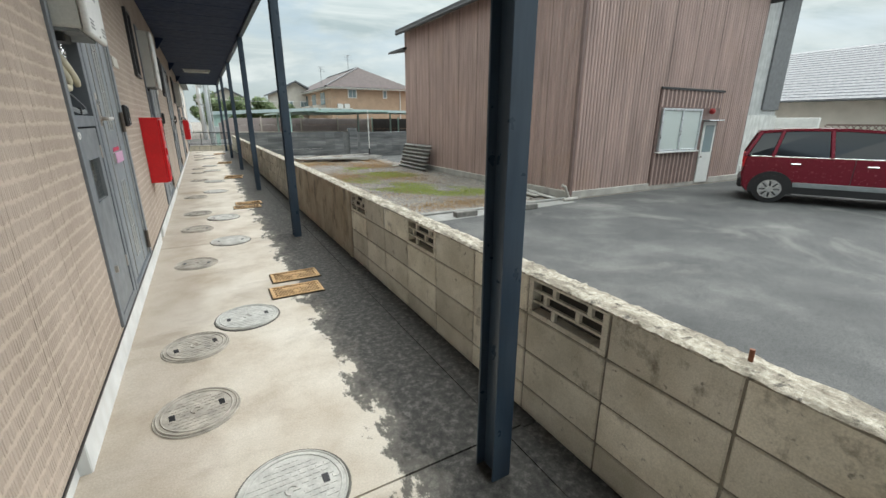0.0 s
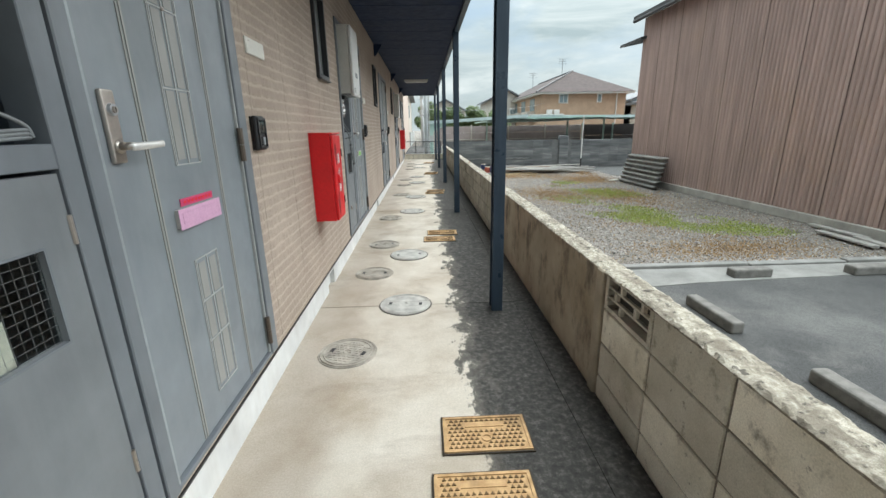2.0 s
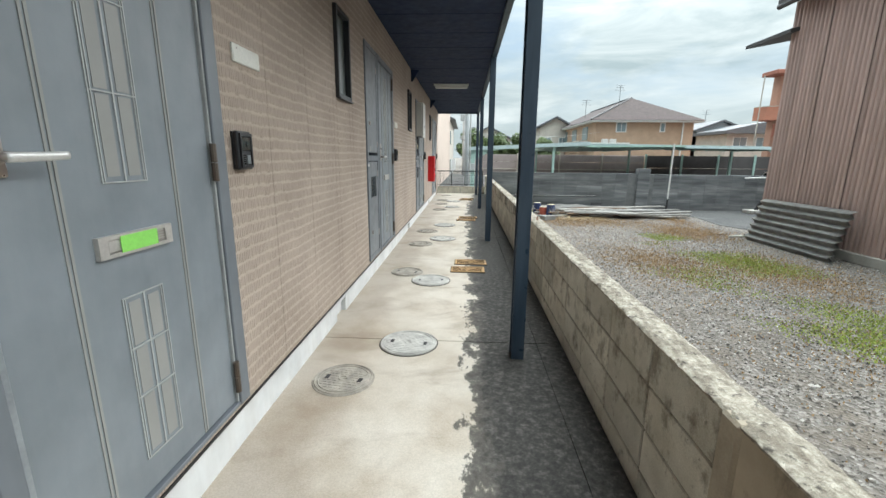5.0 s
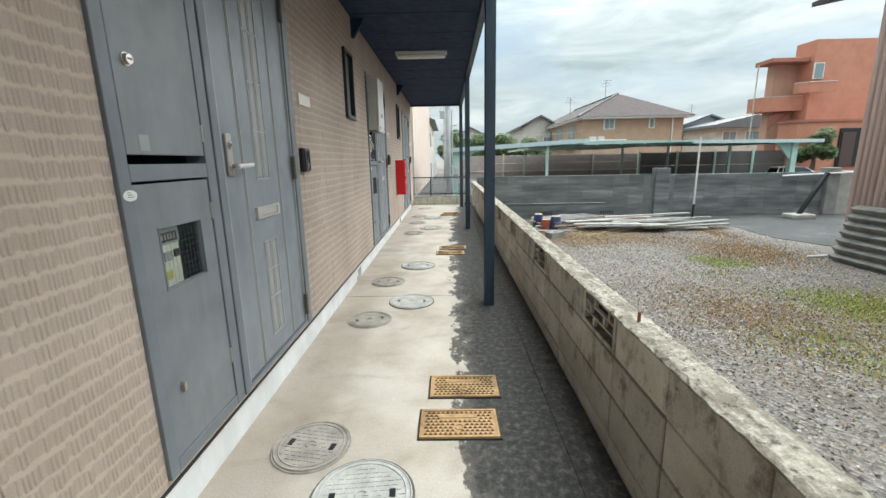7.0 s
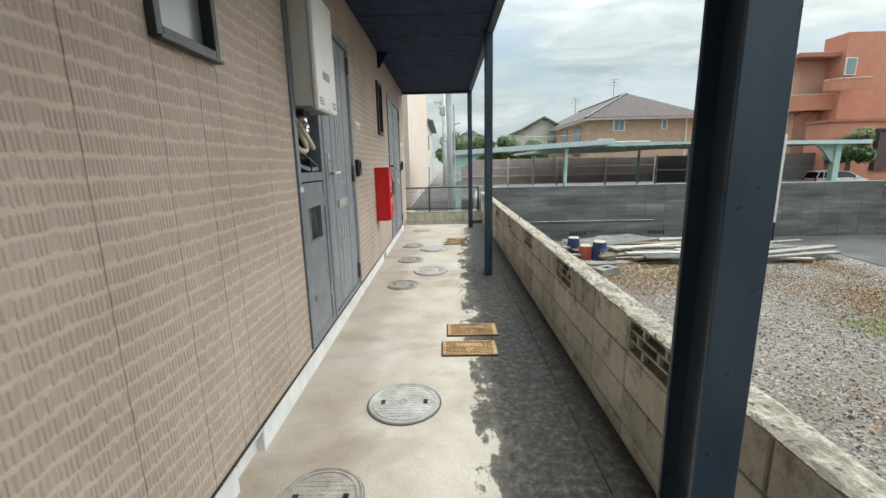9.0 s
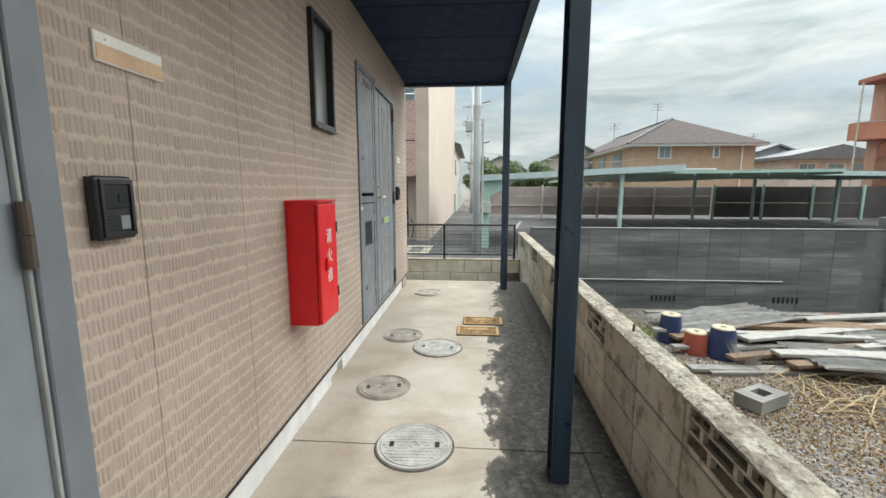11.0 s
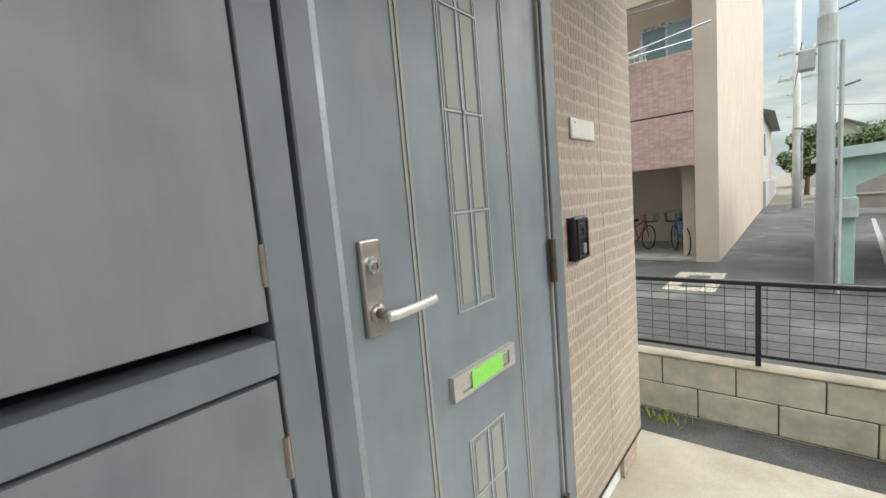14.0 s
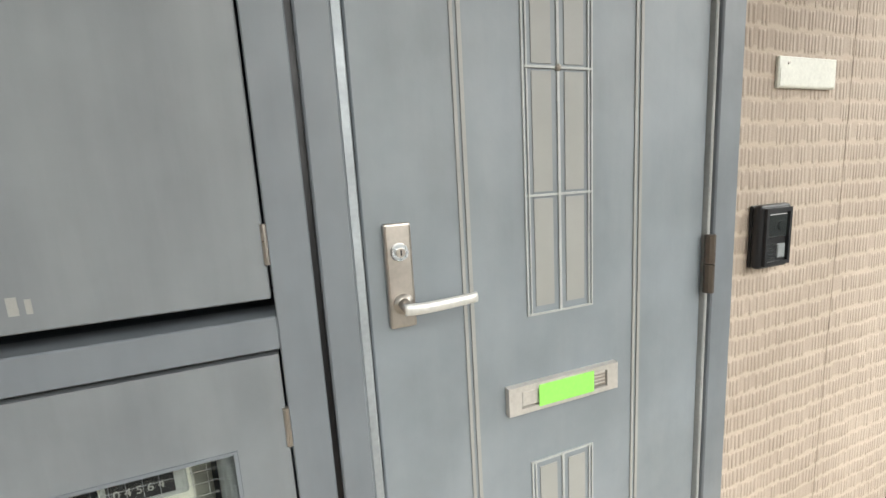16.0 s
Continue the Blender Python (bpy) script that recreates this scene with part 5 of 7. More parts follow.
for k in range(11):
    part("panel_rib", cuboid(9.34 + 0.155 * k, 9.39 + 0.155 * k, gy - 0.034, gy - 0.022, YARD + 0.1, 0.44), BROWN, ware)
part("lintel_trim", cuboid(9.25, 11.84, gy - 0.05, gy - 0.02, 1.88, 1.93, 0.004), BLACK, ware)
win = bmesh.new()
for a, b, c, d in ((9.38, 9.44, 0.48, 1.47), (10.9, 10.96, 0.48, 1.47), (10.14, 10.2, 0.53, 1.42), (9.44, 10.9, 1.42, 1.47), (9.44, 10.9, 0.48, 0.53)):
    box(win, a, b, gy - 0.07, gy - 0.02, c, d, 0.004)
win = part("window", win, ALU, ware, "white sliding window with drawn blinds")
for a, b in ((9.44, 10.14), (10.2, 10.9)):
    part("pane", cuboid(a, b, gy - 0.045, gy - 0.035, 0.53, 1.42), glass_material("blind_behind_glass", (0.5, 0.55, 0.53), 0.15) if a < 10 else bpy.data.materials["blind_behind_glass"], win)
part("sill", cuboid(9.34, 11.0, gy - 0.11, gy - 0.02, 0.45, 0.482, 0.003), WHITE, win)
door = part("door", cuboid(11.14, 11.68, gy - 0.05, gy - 0.022, YARD + 0.06, 1.17, 0.006), WHITE, ware, "narrow white door with a dark pane")
part("pane", cuboid(11.22, 11.6, gy - 0.056, gy - 0.05, 0.42, 1.08), SKY_GLASS, door)
part("knob", tube(bmesh.new(), [(11.2, gy - 0.05, 0.3), (11.2, gy - 0.09, 0.3)], 0.02, 8), STEEL, door)
part("canopy", cuboid(11.08, 11.76, gy - 0.2, gy - 0.02, 1.19, 1.215, 0.004), ALU, ware)
bm = bmesh.new()
bmesh.ops.create_uvsphere(bm, u_segments=12, v_segments=8, radius=0.07, matrix=Matrix.Translation((11.3, gy - 0.1, 1.42)))
part("alarm_bell", bm, SOOT, ware, "small red alarm bell")

side = thing("concrete_building", "pale weathered concrete building beside the warehouse", "building", (14.2, 6.7, YARD))
part("wall", cuboid(13.42, 15.1, 6.6, 14, YARD, 4.75, 0.01), PALE_GREY, side)
part("lower_render", cuboid(13.4, 15.12, 6.56, 6.6, YARD, 1.35), streaked("white_render", (0.66, 0.66, 0.63), (0.3, 0.28, 0.25), 0.85, 0.5), side)
part("dark_bay", cuboid(14.2, 15.11, 6.55, 6.598, 1.5, 4.5), plain("grey_panel", (0.16, 0.165, 0.17), 0.7), side)
part("gutter", tube(bmesh.new(), [(13.3, 6.5, 4.72), (15.5, 6.2, 4.6)], 0.06, 8), bpy.data.materials["dark_roof_sheet"], side)
part("roof", cuboid(13.3, 15.3, 6.4, 14.2, 4.75, 4.85), bpy.data.materials["dark_roof_sheet"], side)


# ---------------------------------------------------------------- houses


def tiled_roof_material():
    m = Mat("grey_roof_tiles", 0.55)
    m.color(m.ramp(m.noise(9, 4), (0.3, (0.08, 0.085, 0.093)), (0.7, (0.16, 0.165, 0.173))))
    return m.m


ROOF_TILE = tiled_roof_material()
ROOF_BROWN = plain("brown_slate_roof", (0.085, 0.064, 0.06), 0.85, 0, 0.25, 3)
TAN = plain("tan_house_wall", (0.46, 0.325, 0.225), 0.85, 0, 0.12, 2)
CREAM = plain("cream_house_wall", (0.56, 0.52, 0.46), 0.85, 0, 0.12, 2)


def far_window(x0, x1, z0, z1, y, parent):
    w = part("window", cuboid(x0 - 0.08, x1 + 0.08, y - 0.05, y, z0 - 0.08, z1 + 0.08), WHITE, parent)
    n = 2 if x1 - x0 > 0.7 else 1
    for k in range(n):
        a = x0 + (x1 - x0) * k / n
        part("pane", cuboid(a + 0.03, a + (x1 - x0) / n - 0.03, y - 0.07, y - 0.05, z0, z1), SKY_GLASS, w)
    return w


house = thing("apartment_house", "two-storey tan house under a brown hipped roof", "house", (17.3, 47.7, YARD))
part("wall", cuboid(12.8, 21.9, 47.7, 70, YARD, 4.6), TAN, house)
part("fascia", cuboid(12.2, 22.5, 47.1, 70.5, 4.55, 4.72), WHITE, house)
roof = bmesh.new()
a = [roof.verts.new(p) for p in ((12.1, 47.0, 4.72), (22.6, 47.0, 4.72), (22.6, 70.6, 4.72), (12.1, 70.6, 4.72))]
r1, r2 = roof.verts.new((17.3, 51.6, 7.25)), roof.verts.new((17.3, 66, 7.25))
for f in ((a[0], a[1], r1), (a[1], a[2], r2, r1), (a[2], a[3], r2), (a[3], a[0], r1, r2), (a[3], a[2], a[1], a[0])):
    roof.faces.new(f)
part("roof", roof, ROOF_BROWN, house)
part("ridge_cap", tube(bmesh.new(), [(12.1, 47.0, 4.75), (17.3, 51.6, 7.28), (17.3, 66, 7.28)], 0.09, 6), BLACK, house)
far_window(14.75, 15.6, 3.7, 4.5, 47.7, house)
far_window(18.85, 19.2, 3.75, 4.45, 47.7, house)
for k in range(4):
    y = 50 + 4.4 * k
    part("balcony", cuboid(11.9, 12.8, y, y + 2.6, 1.9, 2.95), CREAM, house)
    part("window", cuboid(12.74, 12.8, y + 0.3, y + 2.2, 3.0, 4.3), SKY_GLASS, house)
for k in range(2):
    part("air_conditioner", cuboid(13.4 + 0.75 * k, 14.0 + 0.75 * k, 47.4, 47.7, 2.5, 3.0, 0.03), WHITE, house)
part("downpipe", tube(bmesh.new(), [(20.9, 47.65, YARD), (20.9, 47.65, 4.6)], 0.06, 6), WHITE, house)


def antenna(x, y, z, h):
    t = thing("tv_antenna", "thin roof television antenna", "antenna", (x, y, z), "roof antennas")
    part("mast", tube(bmesh.new(), [(x, y, z), (x, y, z + h)], 0.03, 5), CABLE, t)
    for k, w in enumerate((0.5, 0.4, 0.55)):
        zz = z + h - 0.25 * k
        part("element", tube(bmesh.new(), [(x - w, y, zz), (x + w, y, zz)], 0.018, 4), CABLE, t)
    part("boom", tube(bmesh.new(), [(x - 0.3, y - 0.6, z + h - 0.1), (x + 0.3, y + 0.6, z + h - 0.1)], 0.018, 4), CABLE, t)


antenna(16.4, 52.5, 6.75, 1.9)
antenna(14.2, 57, 5.5, 2.2)


def gable_house(name, label, x0, x1, y0, y1, z1, rise, wall_mat, roof_mat, windows=()):
    h = thing(name, label, "house", ((x0 + x1) / 2, y0, YARD))
    part("wall", prism(bmesh.new(), [(x0, YARD), (x1, YARD), (x1, z1), ((x0 + x1) / 2, z1 + rise - 0.1), (x0, z1)], "y", y0, y1), wall_mat, h)
    o = 0.5
    part("roof", prism(bmesh.new(), [(x0 - o, z1 - 0.15), (x0 - o, z1 + 0.05), ((x0 + x1) / 2, z1 + rise + 0.1), (x1 + o, z1 + 0.05), (x1 + o, z1 - 0.15), ((x0 + x1) / 2, z1 + rise - 0.1)], "y", y0 - o, y1 + o), roof_mat, h)
    for w in windows:
        far_window(*w, y0, h)
    return h


gable_house("grey_house", "grey house with a dark tiled gable roof", 9.6, 13.4, 60, 72, 4.9, 1.2, CREAM, ROOF_TILE, ((10.2, 11.0, 2.6, 3.6), (12.0, 12.8, 2.6, 3.6)))
gable_house("pale_house", "pale blue house with a grey roof", 27.6, 33.0, 58, 68, 4.5, 1.1, plain("pale_blue_wall", (0.5, 0.56, 0.6), 0.85), ROOF_TILE, ((29.6, 30.6, 3.0, 4.0),))
gable_house("far_house", "distant house with a grey roof behind hedges", 0.6, 7.4, 74, 84, 3.9, 2.0, CREAM, ROOF_TILE)


def hip_row(name, label, x0, x1, y0, y1, z1, rise, wall_mat):
    """A long low house seen from its eaves side, with rows of roof tiles."""
    h = thing(name, label, "house", ((x0 + x1) / 2, y0, YARD))
    part("wall", cuboid(x0, x1, y0, y1, YARD, z1), wall_mat, h)
    rows = 20
    for k in range(rows):
        f0, f1 = k / rows, (k + 1.15) / rows
        roof = prism(bmesh.new(), [(x0 - 0.7 + f0 * 5, z1 + f0 * rise), (x0 - 0.7 + f1 * 5, z1 + f1 * rise), (x0 - 0.7 + f1 * 5, z1 + f1 * rise + 0.04), (x0 - 0.7 + f0 * 5, z1 + f0 * rise + 0.06)], "y", y0 - 0.6, y1 + 0.6)
        part("roof_course", roof, ROOF_TILE, h)
    part("gable_fill", prism(bmesh.new(), [(x0, z1), (x0 + 4.3, z1 + rise * 0.95), (x1, z1 + rise * 0.9), (x1, z1)], "y", y0 + 0.1, y1 - 0.1), wall_mat, h)
    return h


hip_row("tiled_house", "cream house under a grey tiled roof", 20.5, 31, 2.5, 13.5, 1.9, 2.3, CREAM)
part_wall = thing("garden_wall", "white garden wall with a brown lattice on top", "wall", (17.5, 8, YARD))
part("panel", cuboid(17.3, 17.45, 6.3, 12.5, YARD, 1.3, 0.01), WHITE, part_wall)
part("panel", cuboid(17.9, 18.0, -4, 6.3, YARD, 0.72, 0.01), CREAM, part_wall)
bm = bmesh.new()
for k in range(60):
    y = -4 + 0.17 * k
    for s in (-1, 1):
        tube(bm, [(17.95, y, 0.74), (17.95, y + 0.32 * s, 1.06)], 0.014, 4)
box(bm, 17.92, 17.98, -4.2, 6.3, 1.05, 1.1)
part("lattice", bm, BROWN_TRIM, part_wall)

# ---------------------------------------------------------------- grey block wall behind the yard
back_wall = thing("wall_back", "weathered dark grey concrete block wall behind the yard", "wall", kind="structure")
BY, BL, BH = 19.3, 0.4, 0.188
bm = bmesh.new()
box(bm, -BL / 2 + 0.004, BL / 2 - 0.004, 0, 0.12, 0.003, BH - 0.003, 0.004)
gb = mesh_of("grey_block", bm, GREYWALL)
for k in range(32):
    x = 1.4 + BL * k
    if 5.75 < x < 6.3:
        continue
    for c in range(6):
        share("block", gb, back_wall, (x + (0.0 if c % 2 else 0.0), BY, 0.7 - BH * (c + 1)))
part("mortar", cuboid(1.2, 14.0, BY + 0.004, BY + 0.116, YARD, 0.694), plain("dark_mortar", (0.16, 0.165, 0.165), 0.95), back_wall)
part("coping", cuboid(1.2, 5.86, BY - 0.004, BY + 0.124, 0.7, 0.716, 0.003), GREYWALL, back_wall)
part("end_pillar", cuboid(10.3, 10.62, BY - 0.09, BY + 0.2, YARD, 0.8, 0.012), DULL_CONCRETE, back_wall, "pale concrete end pillar")
part("end_slab", cuboid(10.66, 12.4, BY - 0.03, BY + 0.002, YARD, 0.72, 0.01), CONCRETE, back_wall, "pale rendered wall end")
part("white_pipe", tube(bmesh.new(), [(9.1, BY - 0.12, 0.62), (10.9, BY - 0.12, 0.68)], 0.02, 8), WHITE, back_wall, "white plastic pipe")
part("pillar", cuboid(5.88, 6.25, BY - 0.05, BY + 0.2, YARD, 0.87, 0.01), GREYWALL, back_wall)
part("ledge", cuboid(1.5, 4.6, BY - 0.02, BY + 0.002, -0.006, 0.001, 0.001), LAMP_WHITE, back_wall, "thin white mortar ledge")
for x0 in (2.88, 4.5):
    for k in range(6):
        part("weep_slot", cuboid(x0 + 0.06 * k, x0 + 0.03 + 0.06 * k, BY - 0.004, BY + 0.001, -0.31, -0.225), BLACK, back_wall)

# ---------------------------------------------------------------- things in the yard
pole = thing("marker_pole", "thin white pole with a dark sleeve by the grey wall", "pole", (6.62, 18.72, YARD))
part("sleeve", tube(bmesh.new(), [(6.62, 18.72, YARD), (6.62, 18.72, YARD + 0.4)], 0.028, 8), BLACK, pole)
part("rod", tube(bmesh.new(), [(6.62, 18.72, YARD + 0.4), (6.62, 18.72, 1.62)], 0.022, 8), WHITE, pole)

WOODS = [plain("grey_timber", (0.24, 0.23, 0.21), 0.85, 0, 0.3, 12), plain("brown_timber", (0.19, 0.125, 0.08), 0.85, 0, 0.3, 12), plain("pale_timber", (0.36, 0.345, 0.315), 0.85, 0, 0.25, 12)]
prop = thing("leaning_beam", "dark beam leaning up from a concrete footing", "beam", (9.2, 18.6, YARD))
part("beam", prism(bmesh.new(), [(9.17, YARD + 0.1), (9.25, YARD + 0.1), (9.8, 0.68), (9.73, 0.71)], "y", 18.6, 18.68), BLACK, prop)
part("footing", cuboid(8.95, 9.5, 18.45, 18.85, YARD, YARD + 0.12, 0.02), CONCRETE, prop)

SHEET = plain("weathered_slate_sheet", (0.38, 0.37, 0.35), 0.85, 0, 0.3, 8, 0.2)


def plank(x, y, z, ln, w, h, yaw, tilt, mat):
    bm = bmesh.new()
    box(bm, -ln / 2, ln / 2, -w / 2, w / 2, -h / 2, h / 2, 0.004)
    bm.transform(Matrix.Translation((x, y, z)) @ Matrix.Rotation(yaw, 4, "Z") @ Matrix.Rotation(tilt, 4, "Y"))
    t = part("timber_plank", bm, mat)
    return tagged(t, "old weathered timber plank lying in the yard heap", "plank", "timber heap")


rng = random.Random(11)
rng0 = random.Random(12)
for k in range(46):
    lay = k // 12
    plank(rng.uniform(3.4, 5.7), 17.15 + rng.uniform(0, 1.6), YARD + 0.022 + 0.04 * lay, rng.uniform(1.4, 2.4), rng.uniform(0.07, 0.17), 0.035, rng.uniform(-0.22, 0.3), rng.uniform(-0.012, 0.012), WOODS[rng.randrange(3)])
for k, (x, y, yaw) in enumerate(((4.3, 17.3, -0.08), (5.2, 17.8, 0.06), (3.4, 18.45, 0.4))):
    bm = bmesh.new()
    vs = []
    for i in range(25):
        s = i / 24
        vs.append([bm.verts.new((px, (s - 0.5) * 0.7, 0.018 * math.cos(s * 9 * 2 * math.pi))) for px in (-0.85, 0.85)])
    for a, b in zip(vs, vs[1:]):
        bm.faces.new((a[0], a[1], b[1], b[0]))
    bmesh.ops.solidify(bm, geom=bm.faces[:], thickness=0.008)
    bm.transform(Matrix.Translation((x, y, YARD + 0.13 + 0.012 * k)) @ Matrix.Rotation(yaw, 4, "Z") @ Matrix.Rotation(0.02 * (k - 2), 4, "X"))
    tagged(part("roofing_sheet", bm, SHEET), "weathered grey corrugated sheet lying on the timber heap", "roofing sheet", "loose roofing sheets")


def flower_pot(x, y, r, h, mat, label):
    """A pot turned upside down: wide rim on the ground, a tan base with a drain hole on top."""
    t = thing("flower_pot", label, "flower pot", (x, y, YARD), "upturned flower pots")
    part("body", disc(bmesh.new(), x, y, YARD + 0.03, YARD + h, r, 28, r * 0.78), mat, t)
    part("rim", disc(bmesh.new(), x, y, YARD, YARD + 0.035, r * 1.05, 28, r * 1.04), mat, t)
    part("base", disc(bmesh.new(), x, y, YARD + h, YARD + h + 0.012, r * 0.77, 28, r * 0.7), TAN_BASE, t, "sun-bleached tan base")
    part("drain_hole", disc(bmesh.new(), x, y, YARD + h + 0.012, YARD + h + 0.0135, r * 0.2, 14), BLACK, t)


BLUE = plain("dark_blue_plastic", (0.018, 0.036, 0.115), 0.5, 0, 0.25)
TAN_BASE = plain("bleached_tan_plastic", (0.5, 0.43, 0.31), 0.85, 0, 0.25, 30)
flower_pot(2.57, 18.02, 0.125, 0.3, BLUE, "dark blue plastic flower pot upturned by the timber heap")
flower_pot(2.68, 17.7, 0.125, 0.215, plain("terracotta_plastic", (0.34, 0.075, 0.045), 0.6, 0, 0.2), "red-brown plastic flower pot upturned by the timber heap")
flower_pot(2.88, 17.6, 0.135, 0.3, BLUE, "dark blue plastic flower pot upturned by the timber heap")
# dried stalks strewn before the heap
STRAW = plain("dry_straw", (0.42, 0.32, 0.19), 0.9, 0, 0.3, 40)
for k in range(60):
    x, y, a, ln = rng0.uniform(2.95, 4.0), rng0.uniform(16.3, 17.25), rng0.uniform(-0.5, 1.6), rng0.uniform(0.2, 0.6)
    c, q, z = math.cos(a), math.sin(a), YARD + rng0.uniform(0.015, 0.05)
    pts = curve_points([(x, y, YARD + 0.01), (x + 0.5 * ln * c, y + 0.5 * ln * q, z + 0.02), (x + ln * c, y + ln * q, YARD + 0.012)], 3)
    tagged(part("dry_stalk", tube(bmesh.new(), pts, rng0.uniform(0.003, 0.007), 5), STRAW), "dry brown stalk lying before the timber heap", "stalk", "dry stalks")
bm = bmesh.new()
gx, gy0 = 12, 8
grid = [[bm.verts.new((3.0 + 0.9 * i / gx, 18.25 + 0.55 * j / gy0, YARD + 0.06 + 0.13 * math.sin(math.pi * i / gx) ** 0.7 * (0.55 + 0.45 * j / gy0) + 0.02 * noise.noise(Vector((i * 0.6, j * 0.7, 2))))) for j in range(gy0 + 1)] for i in range(gx + 1)]
for i in range(gx):
    for j in range(gy0):
        bm.faces.new((grid[i][j], grid[i + 1][j], grid[i + 1][j + 1], grid[i][j + 1]))
bmesh.ops.solidify(bm, geom=bm.faces[:], thickness=0.05)
tagged(part("slate_slab", bm, SHEET, None, "", True), "bowed weathered grey sheet lying on the timber heap", "sheet")
P, F = [], []
for _ in range(150):
    a, h, q = rng0.uniform(0, 6.28), rng0.uniform(0.1, 0.3), rng0.uniform(0, 0.05)
    x, y = 2.95 + q * math.cos(a), 17.35 + q * math.sin(a)
    n = len(P)
    P += [(x - 0.003, y, YARD), (x + 0.003, y, YARD), (x + 0.6 * h * math.cos(a), y + 0.6 * h * math.sin(a), YARD + h)]
    F.append((n, n + 1, n + 2))
me = bpy.data.meshes.new("dry_shrub")
me.from_pydata(P, [], F)
me.materials.append(WOODS[2])
tagged(new("dry_shrub", me), "dry grey leafless weed clump by the buckets", "weeds")
bm = holed_plate(0.0, 0.1, (-0.17, 0.17, -0.1, 0.1), (-0.06, 0.06, -0.05, 0.05))
bm.transform(Matrix.Translation((2.62, 16.62, YARD + 0.012)) @ Matrix.Rotation(0.5, 4, "Z") @ Matrix(((0, 1, 0, 0), (0, 0, 1, 0), (1, 0, 0, 0), (0, 0, 0, 1))))
loose = tagged(part("loose_block", bm, DULL_CONCRETE), "loose grey hollow concrete block on the gravel", "block")
# dark filling in place of the shade in the block's opening
part("hollow", cuboid(2.54, 2.7, 16.55, 16.69, YARD, YARD + 0.05), HOLLOW_SHADE, loose)

stack = thing("sheet_stack", "stack of corrugated roofing sheets leaning on the warehouse", "roofing sheets", (6.35, 13.3, YARD))
for k in range(4):
    bm = bmesh.new()
    vs = []
    for i in range(57):
        s = i / 56
        vs.append([bm.verts.new((0.036 * math.cos(s * 7 * 2 * math.pi), py, s * 0.86)) for py in (-1.0 + 0.02 * k, 0.98 + 0.03 * k)])
    for a, b in zip(vs, vs[1:]):
        bm.faces.new((a[0], a[1], b[1], b[0]))
    bmesh.ops.solidify(bm, geom=bm.faces[:], thickness=0.007)
    bm.transform(Matrix.Translation((6.2 + 0.03 * k, 13.35 + 0.03 * (k % 3), YARD + 0.01)) @ Matrix.Rotation(0.28, 4, "Y"))
    part("sheet", bm, SHEET, stack)
tagged(part("loose_pipe", tube(bmesh.new(), [(6.0, 14.55, YARD + 0.02), (6.62, 14.62, YARD + 0.03)], 0.018, 8), PLATE), "short pale pipe lying by the roofing sheets", "pipe")

STOP = plain("dark_weathered_concrete", (0.17, 0.16, 0.145), 0.9, 0, 0.35, 12, 0.3)
for x0, y0, x1, y1 in ((2.7, 4.78, 2.81, 5.39), (2.74, 3.58, 2.86, 4.14), (3.62, 5.98, 4.05, 6.12), (4.95, 5.95, 5.4, 6.09)):
    bm = cuboid(x0, x1, y0, y1, YARD + 0.004, YARD + 0.105, 0.018, 2)
    tagged(part("parking_stop", bm, STOP), "concrete parking stop on the asphalt", "parking stop", "parking stops")
for k, (a, b) in enumerate(((1.35, 2.6), (2.62, 4.1), (4.12, 5.3), (5.33, 6.6))):
    t = part("kerb_strip", cuboid(a, b, 6.38 + 0.015 * (k % 2), 6.5, YARD - 0.02, YARD + 0.03 + 0.008 * (k % 2), 0.006), DULL_CONCRETE)
    tagged(t, "pale concrete edging strip between asphalt and gravel", "kerb", "edging strips")
tagged(part("concrete_patch", prism(bmesh.new(), [(1.25, 5.5), (2.0, 5.75), (3.2, 5.9), (6.5, 6.05), (6.55, 6.36), (1.25, 6.36)], "z", YARD, YARD + 0.012), DULL_CONCRETE), "broken pale concrete strip beside the gravel", "concrete", kind="structure")
for k, (x, y, yaw) in enumerate(((6.35, 6.9, 1.4), (6.2, 7.3, 1.5), (6.5, 7.7, 1.55))):
    plank(x, y, YARD + 0.05, 0.9, 0.12, 0.03, yaw, 0.0, WOODS[2])
pipe = thing("broken_pipe", "bent grey pipe stub at the warehouse corner", "pipe", (6.45, 6.3, YARD))
part("pipe", tube(bmesh.new(), [(6.55, 6.28, YARD + 0.02), (6.42, 6.3, YARD + 0.3), (6.35, 6.32, YARD + 0.33)], 0.03, 8), CONCRETE, pipe)
part("elbow", tube(bmesh.new(), [(6.35, 6.25, YARD + 0.04), (6.75, 6.25, YARD + 0.04)], 0.04, 8), CONCRETE, pipe)

def tris(name, points, faces, material, label, category):
    me = bpy.data.meshes.new(name)
    me.from_pydata(points, [], faces)
    me.materials.append(material)
    return tagged(new(name, me), label, category, kind="stuff")


def pebble_material():
    m = Mat("pebbles", 0.9)
    m.color(m.ramp(m.island(), (0.0, (0.05, 0.044, 0.038)), (0.45, (0.2, 0.182, 0.163)), (0.8, (0.37, 0.345, 0.315)), (1.0, (0.55, 0.52, 0.475))))
    return m.m


